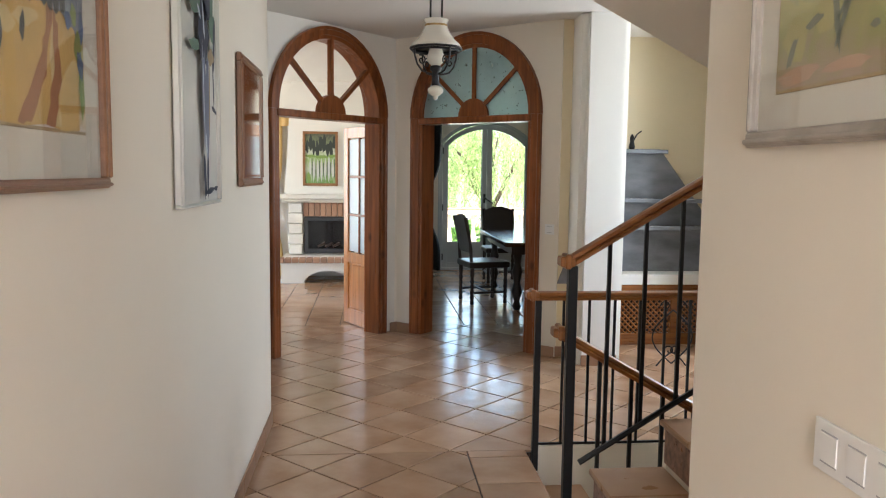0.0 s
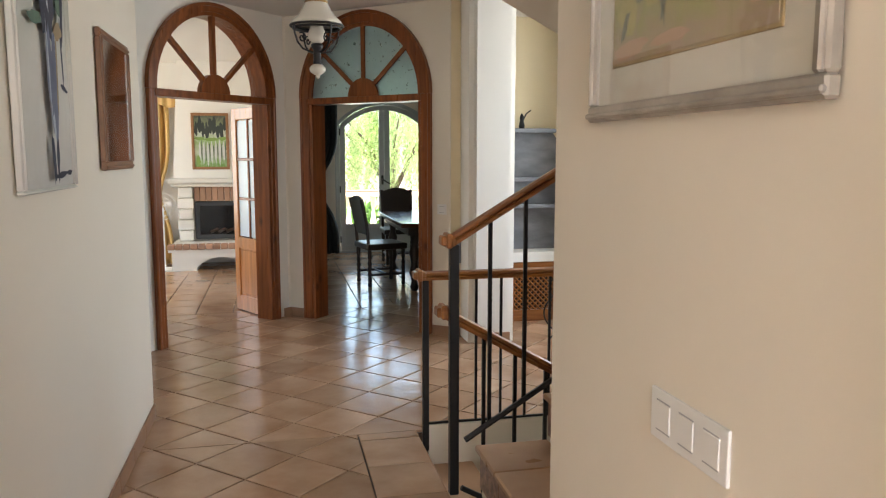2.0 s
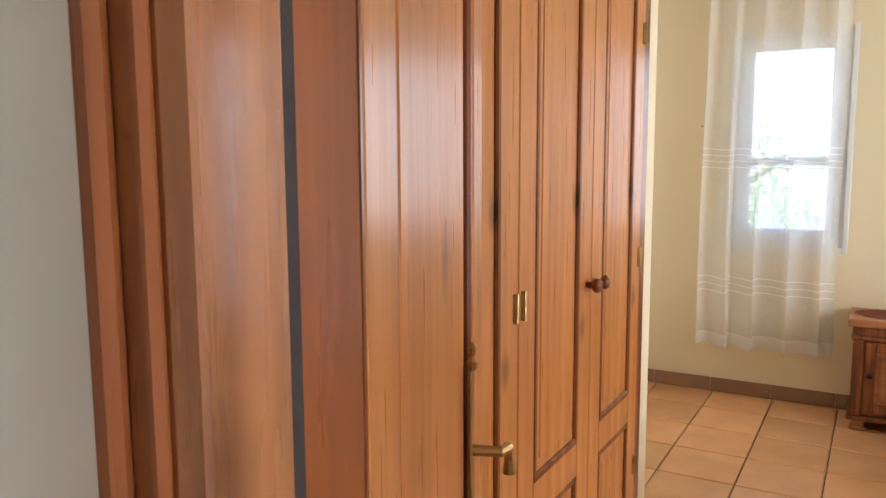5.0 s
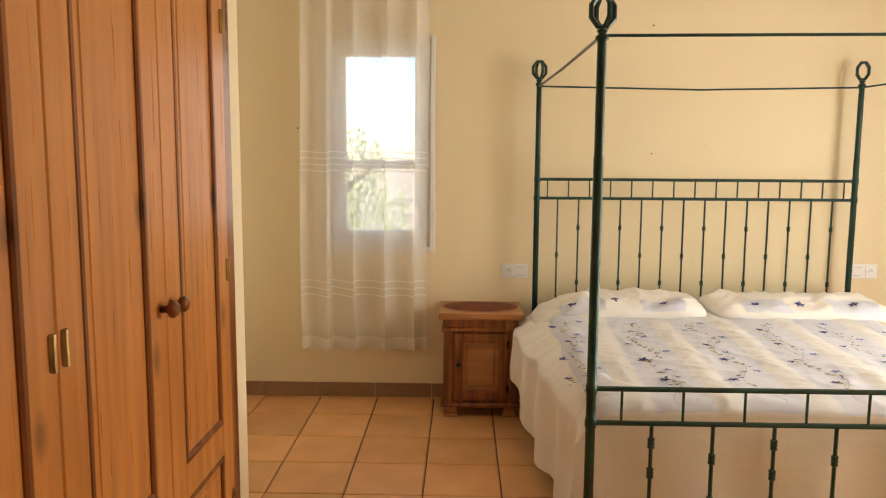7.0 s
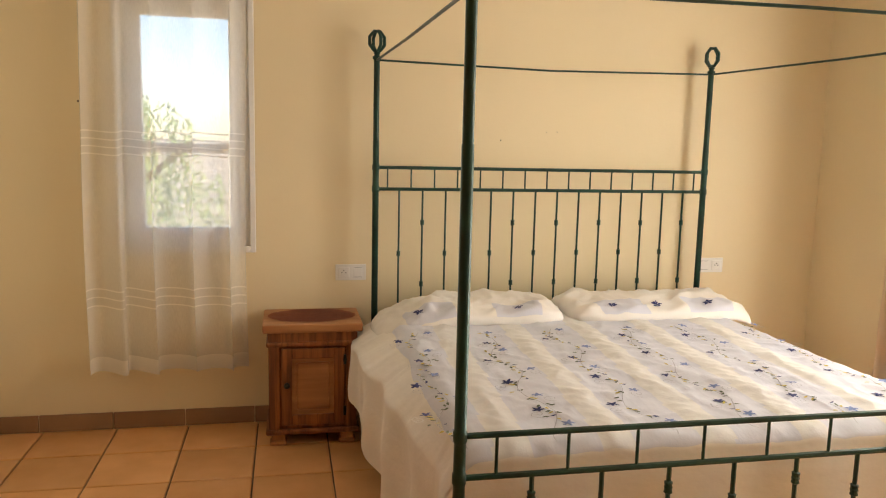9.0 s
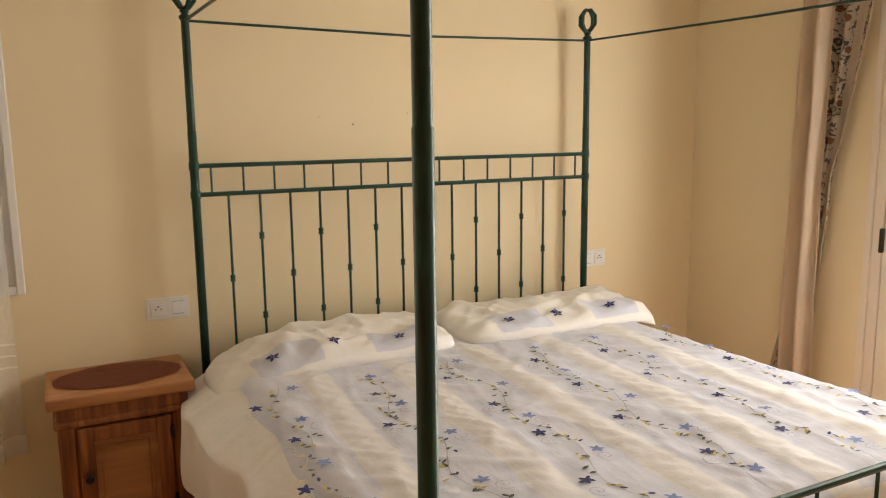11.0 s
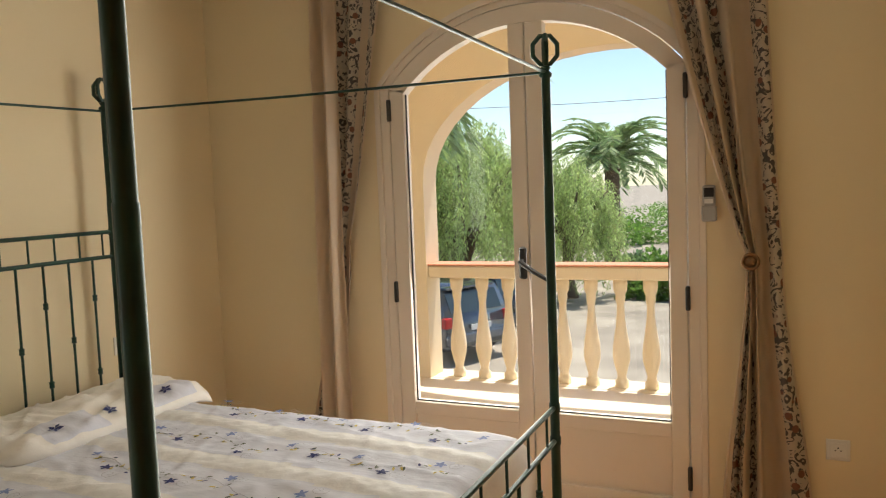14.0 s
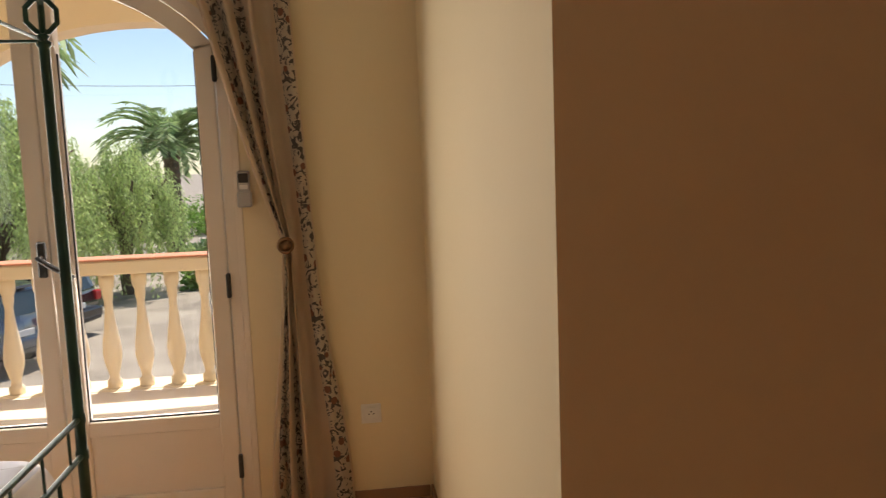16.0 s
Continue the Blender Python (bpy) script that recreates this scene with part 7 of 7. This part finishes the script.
shrub((2.3, 17.0, -1.2), 1.2, 1.7, 12, M_BUSH)

M_CARPAINT = mat("dark_blue_grey_car_paint", (0.085, 0.105, 0.13), 0.15, scale=2, amount=0.1, bump=0, metal=0.5, coat=1.0)
M_CARBLACK = mat("black_car_paint", (0.012, 0.013, 0.016), 0.15, scale=2, amount=0.1, bump=0, metal=0.4, coat=1.0)
M_CARGLASS = mat("dark_car_glass", (0.03, 0.05, 0.06), 0.05, bump=0, amount=0.05)
M_TYRE = mat("black_tyre_rubber", (0.02, 0.02, 0.02), 0.85)
M_RIM = mat("alloy_rim", (0.45, 0.45, 0.46), 0.3, metal=0.9, bump=0)
M_TAIL = mat("red_tail_lamp", (0.50, 0.015, 0.015), 0.15, bump=0)
M_PLATE = mat("white_number_plate", (0.75, 0.75, 0.72), 0.5, bump=0)


def car(m, paint, label):
    """A parked hatchback; its rear faces -x, it stands on z = 0."""
    e = thing("car", label, "car", "parked cars")
    e.matrix_world = m
    side = [(0.02, 0.35), (0.0, 0.62), (0.06, 0.95), (0.30, 1.40), (0.55, 1.50), (2.2, 1.48), (3.0, 1.02), (4.0, 0.88), (4.15, 0.60), (4.1, 0.30), (0.1, 0.25)]
    bm = prism(side, -0.86, 0.86)
    bmesh.ops.bevel(bm, geom=bm.edges[:], offset=0.07, segments=3, affect="EDGES")
    part("body", bm, paint, e, smooth=True)
    part("rear_window", prism([(0.075, 0.98), (0.275, 1.36), (0.30, 1.35), (0.10, 0.97)], -0.66, 0.66), M_CARGLASS, e, matrix=pose(-0.022, 0, 0.012))
    for s in (-1, 1):
        part("side_window", prism([(0.45, 1.02), (0.60, 1.38), (2.1, 1.38), (2.75, 1.02)], s * 0.862, s * 0.868), M_CARGLASS, e)
        part("tail_lamp", box(-0.015, 0.12, s * 0.78 - 0.09, s * 0.78 + 0.09, 0.72, 0.93, bevel=0.03, seg=2), M_TAIL, e, "red tail lamp")
        for x in (0.75, 3.35):
            w = part("wheel", lathe([(0.20, -0.10), (0.31, -0.10), (0.325, -0.05), (0.325, 0.05), (0.31, 0.10), (0.20, 0.10)], (0, 0, 0), 24), M_TYRE, e, "black tyre", matrix=pose(x, s * 0.80, 0.325, 90, 0, 0))
            part("rim", lathe([(0.21, -0.08), (0.21, 0.08), (0.05, 0.085), (0.04, 0.07)], (0, 0, 0), 16), M_RIM, w)
    part("bumper", box(-0.06, 0.10, -0.82, 0.82, 0.36, 0.60, bevel=0.05, seg=2), paint, e)
    part("number_plate", box(-0.075, -0.05, -0.26, 0.26, 0.64, 0.75, bevel=0.004), M_PLATE, e)
    part("bumper_strip", box(-0.068, 0.0, -0.74, 0.74, 0.34, 0.42, bevel=0.01), M_BLACK, e)
    part("tail_spoiler", box(0.24, 0.46, -0.62, 0.62, 1.425, 1.475, bevel=0.015, seg=2), paint, e)
    part("rear_wiper", tube([(0.10, -0.02, 1.03), (0.16, 0.30, 1.12)], 0.008, 5), M_BLACK, e)
    return e


car(pose(7.85, -11.45, -1.58, 0, 0, -27) @ Matrix.Scale(0.88, 4), M_CARPAINT, "dark blue-grey parked hatchback on the gravel")
car(pose(7.75, -13.6, -1.58, 0, 0, -20) @ Matrix.Scale(0.88, 4), M_CARBLACK, "black parked hatchback under the trees")
wire = tube([(-10 + 30 * t / 20, -30 - 2 * t / 20, 5.2 - 0.5 * math.sin(math.pi * t / 20)) for t in range(21)], 0.012, 5)
tagged(part("overhead_cable", wire, M_IRON), "thin black overhead cable across the garden", "cable")
tagged(part("cable_pole", lathe([(0.09, 0), (0.07, 6.4)], (-10, -30, -1.2), 10, lathe([(0.09, 0), (0.07, 6.4)], (20, -32, -1.2), 10)), M_BARK), "wooden posts carrying the garden cable", "pole", kind="structure")


# ---- floor tiles ----
def clip(poly, inside, cross):
    out = []
    for a, b in zip(poly, poly[1:] + poly[:1]):
        ia, ib = inside(a), inside(b)
        if ia:
            out.append(a)
        if ia != ib:
            out.append(cross(a, b))
    return out


def clip_rect(poly, x0, x1, y0, y1):
    for ax, lim, sign in ((0, x0, 1), (0, x1, -1), (1, y0, 1), (1, y1, -1)):
        def ins(p):
            return (p[ax] - lim) * sign >= 0

        def cr(a, b):
            t = (lim - a[ax]) / (b[ax] - a[ax])
            return (a[0] + (b[0] - a[0]) * t, a[1] + (b[1] - a[1]) * t)
        poly = clip(poly, ins, cr)
        if len(poly) < 3:
            return []
    return poly


def slab(poly, bm=None, z=0.0, depth=0.014, edge=0.0035):
    """A tile with a small chamfer round its top."""
    bm = bm if bm is not None else bmesh.new()
    n = len(poly)
    cx, cy = sum(p[0] for p in poly) / n, sum(p[1] for p in poly) / n
    rings = []
    for k, zz in ((1.0, z - depth), (1.0, z - edge * 0.7), (0.97, z)):
        rings.append([bm.verts.new((cx + (x - cx) * k, cy + (y - cy) * k, zz)) for x, y in poly])
    for a, b in zip(rings, rings[1:]):
        for i in range(n):
            bm.faces.new((a[i], a[(i + 1) % n], b[(i + 1) % n], b[i]))
    bm.faces.new(rings[-1])
    bmesh.ops.recalc_face_normals(bm, faces=bm.faces[:])
    return bm


def lay_tiles(floor, material, origin, turn, pitch, gap, rects, keep, cap=300):
    """Square tiles as parts of a floor, cut at the given rectangles."""
    h = (pitch - gap) / 2
    ca, sa = math.cos(radians(turn)), math.sin(radians(turn))
    whole = part("tile", slab([(-h, -h), (h, -h), (h, h), (-h, h)]), material, floor)
    whole.matrix_basis = pose(*origin, 0, 0, 0, turn)
    used, count = False, 0
    rest = bmesh.new()
    for x0, x1, y0, y1 in rects:
        for i in range(-60, 61):
            for j in range(-60, 61):
                cx = origin[0] + pitch * (i * ca - j * sa)
                cy = origin[1] + pitch * (i * sa + j * ca)
                r = pitch * 0.75
                if cx < x0 - r or cx > x1 + r or cy < y0 - r or cy > y1 + r:
                    continue
                corners = [(cx + a * ca - b * sa, cy + a * sa + b * ca) for a, b in ((-h, -h), (h, -h), (h, h), (-h, h))]
                full = all(x0 <= p[0] <= x1 and y0 <= p[1] <= y1 for p in corners)
                near = keep(cx, cy) and count < cap
                if full and near:
                    if not used:
                        q, used = whole, True
                    else:
                        q = new("tile", whole.data)
                        q.parent = floor
                    q.matrix_basis = pose(cx, cy, 0, random.uniform(-0.12, 0.12), random.uniform(-0.12, 0.12), turn + 90 * random.randint(0, 3))
                    count += 1
                    continue
                poly = corners if full else clip_rect(corners, x0, x1, y0, y1)
                if len(poly) < 3:
                    continue
                if near:
                    mx, my = sum(p[0] for p in poly) / len(poly), sum(p[1] for p in poly) / len(poly)
                    q = part("tile", slab([(a - mx, b - my) for a, b in poly]), material, floor)
                    q.matrix_basis = pose(mx, my, 0)
                    count += 1
                else:
                    slab(poly, rest)
    if not used:
        bpy.data.objects.remove(whole)
    if len(rest.verts):
        tagged(part("far_tiles", rest, material, floor), kind="stuff")
    else:
        rest.free()


def floor_thing(name, label):
    return thing(name, label, "floor", kind="structure")


random.seed(7)
fb = floor_thing("floor_bedroom", "terracotta tiled bedroom floor with grey joints")
lay_tiles(fb, M_BEDTILE, (5.228, 0.606), 0, 0.336, 0.007, [(1.44, 5.715, -2.33, 1.998)], lambda x, y: True)
fh = floor_thing("floor_hall", "glossy beige tiles laid diagonally in the hall")
lay_tiles(fh, M_TILE, (0.547, 4.160), 45, 0.333, 0.009, [(0.022, 1.105, -2.3, 4.37), (-0.9, 4.2, 4.375, 7.75)], lambda x, y: y > 1.5)
for k in range(4):
    y1 = 4.28 - 0.338 * k
    if y1 > 3.3:
        part("edge_tile", slab([(1.113, y1 - 0.333), (1.422, y1 - 0.333), (1.422, y1), (1.113, y1)]), M_TILE, fh)
part("edge_tile", slab([(1.113, 4.285), (1.422, 4.285), (1.422, 4.372), (1.113, 4.372)]), M_TILE, fh)
lay_tiles(fh, M_TILE, (1.27, 2.9), 45, 0.333, 0.009, [(1.108, 1.42, -2.3, 3.262)], lambda x, y: False)
fl = floor_thing("floor_living", "glossy beige tiled living room floor")
lay_tiles(fl, M_TILE, (-0.2, 9.0), 0, 0.333, 0.005, [(-2.9, 0.84, 7.76, 11.34)], lambda x, y: False)
fd = floor_thing("floor_dining", "glossy beige tiled dining room floor")
lay_tiles(fd, M_TILE, (2.0, 9.0), 0, 0.333, 0.005, [(0.98, 4.24, 7.76, 11.99)], lambda x, y: False)
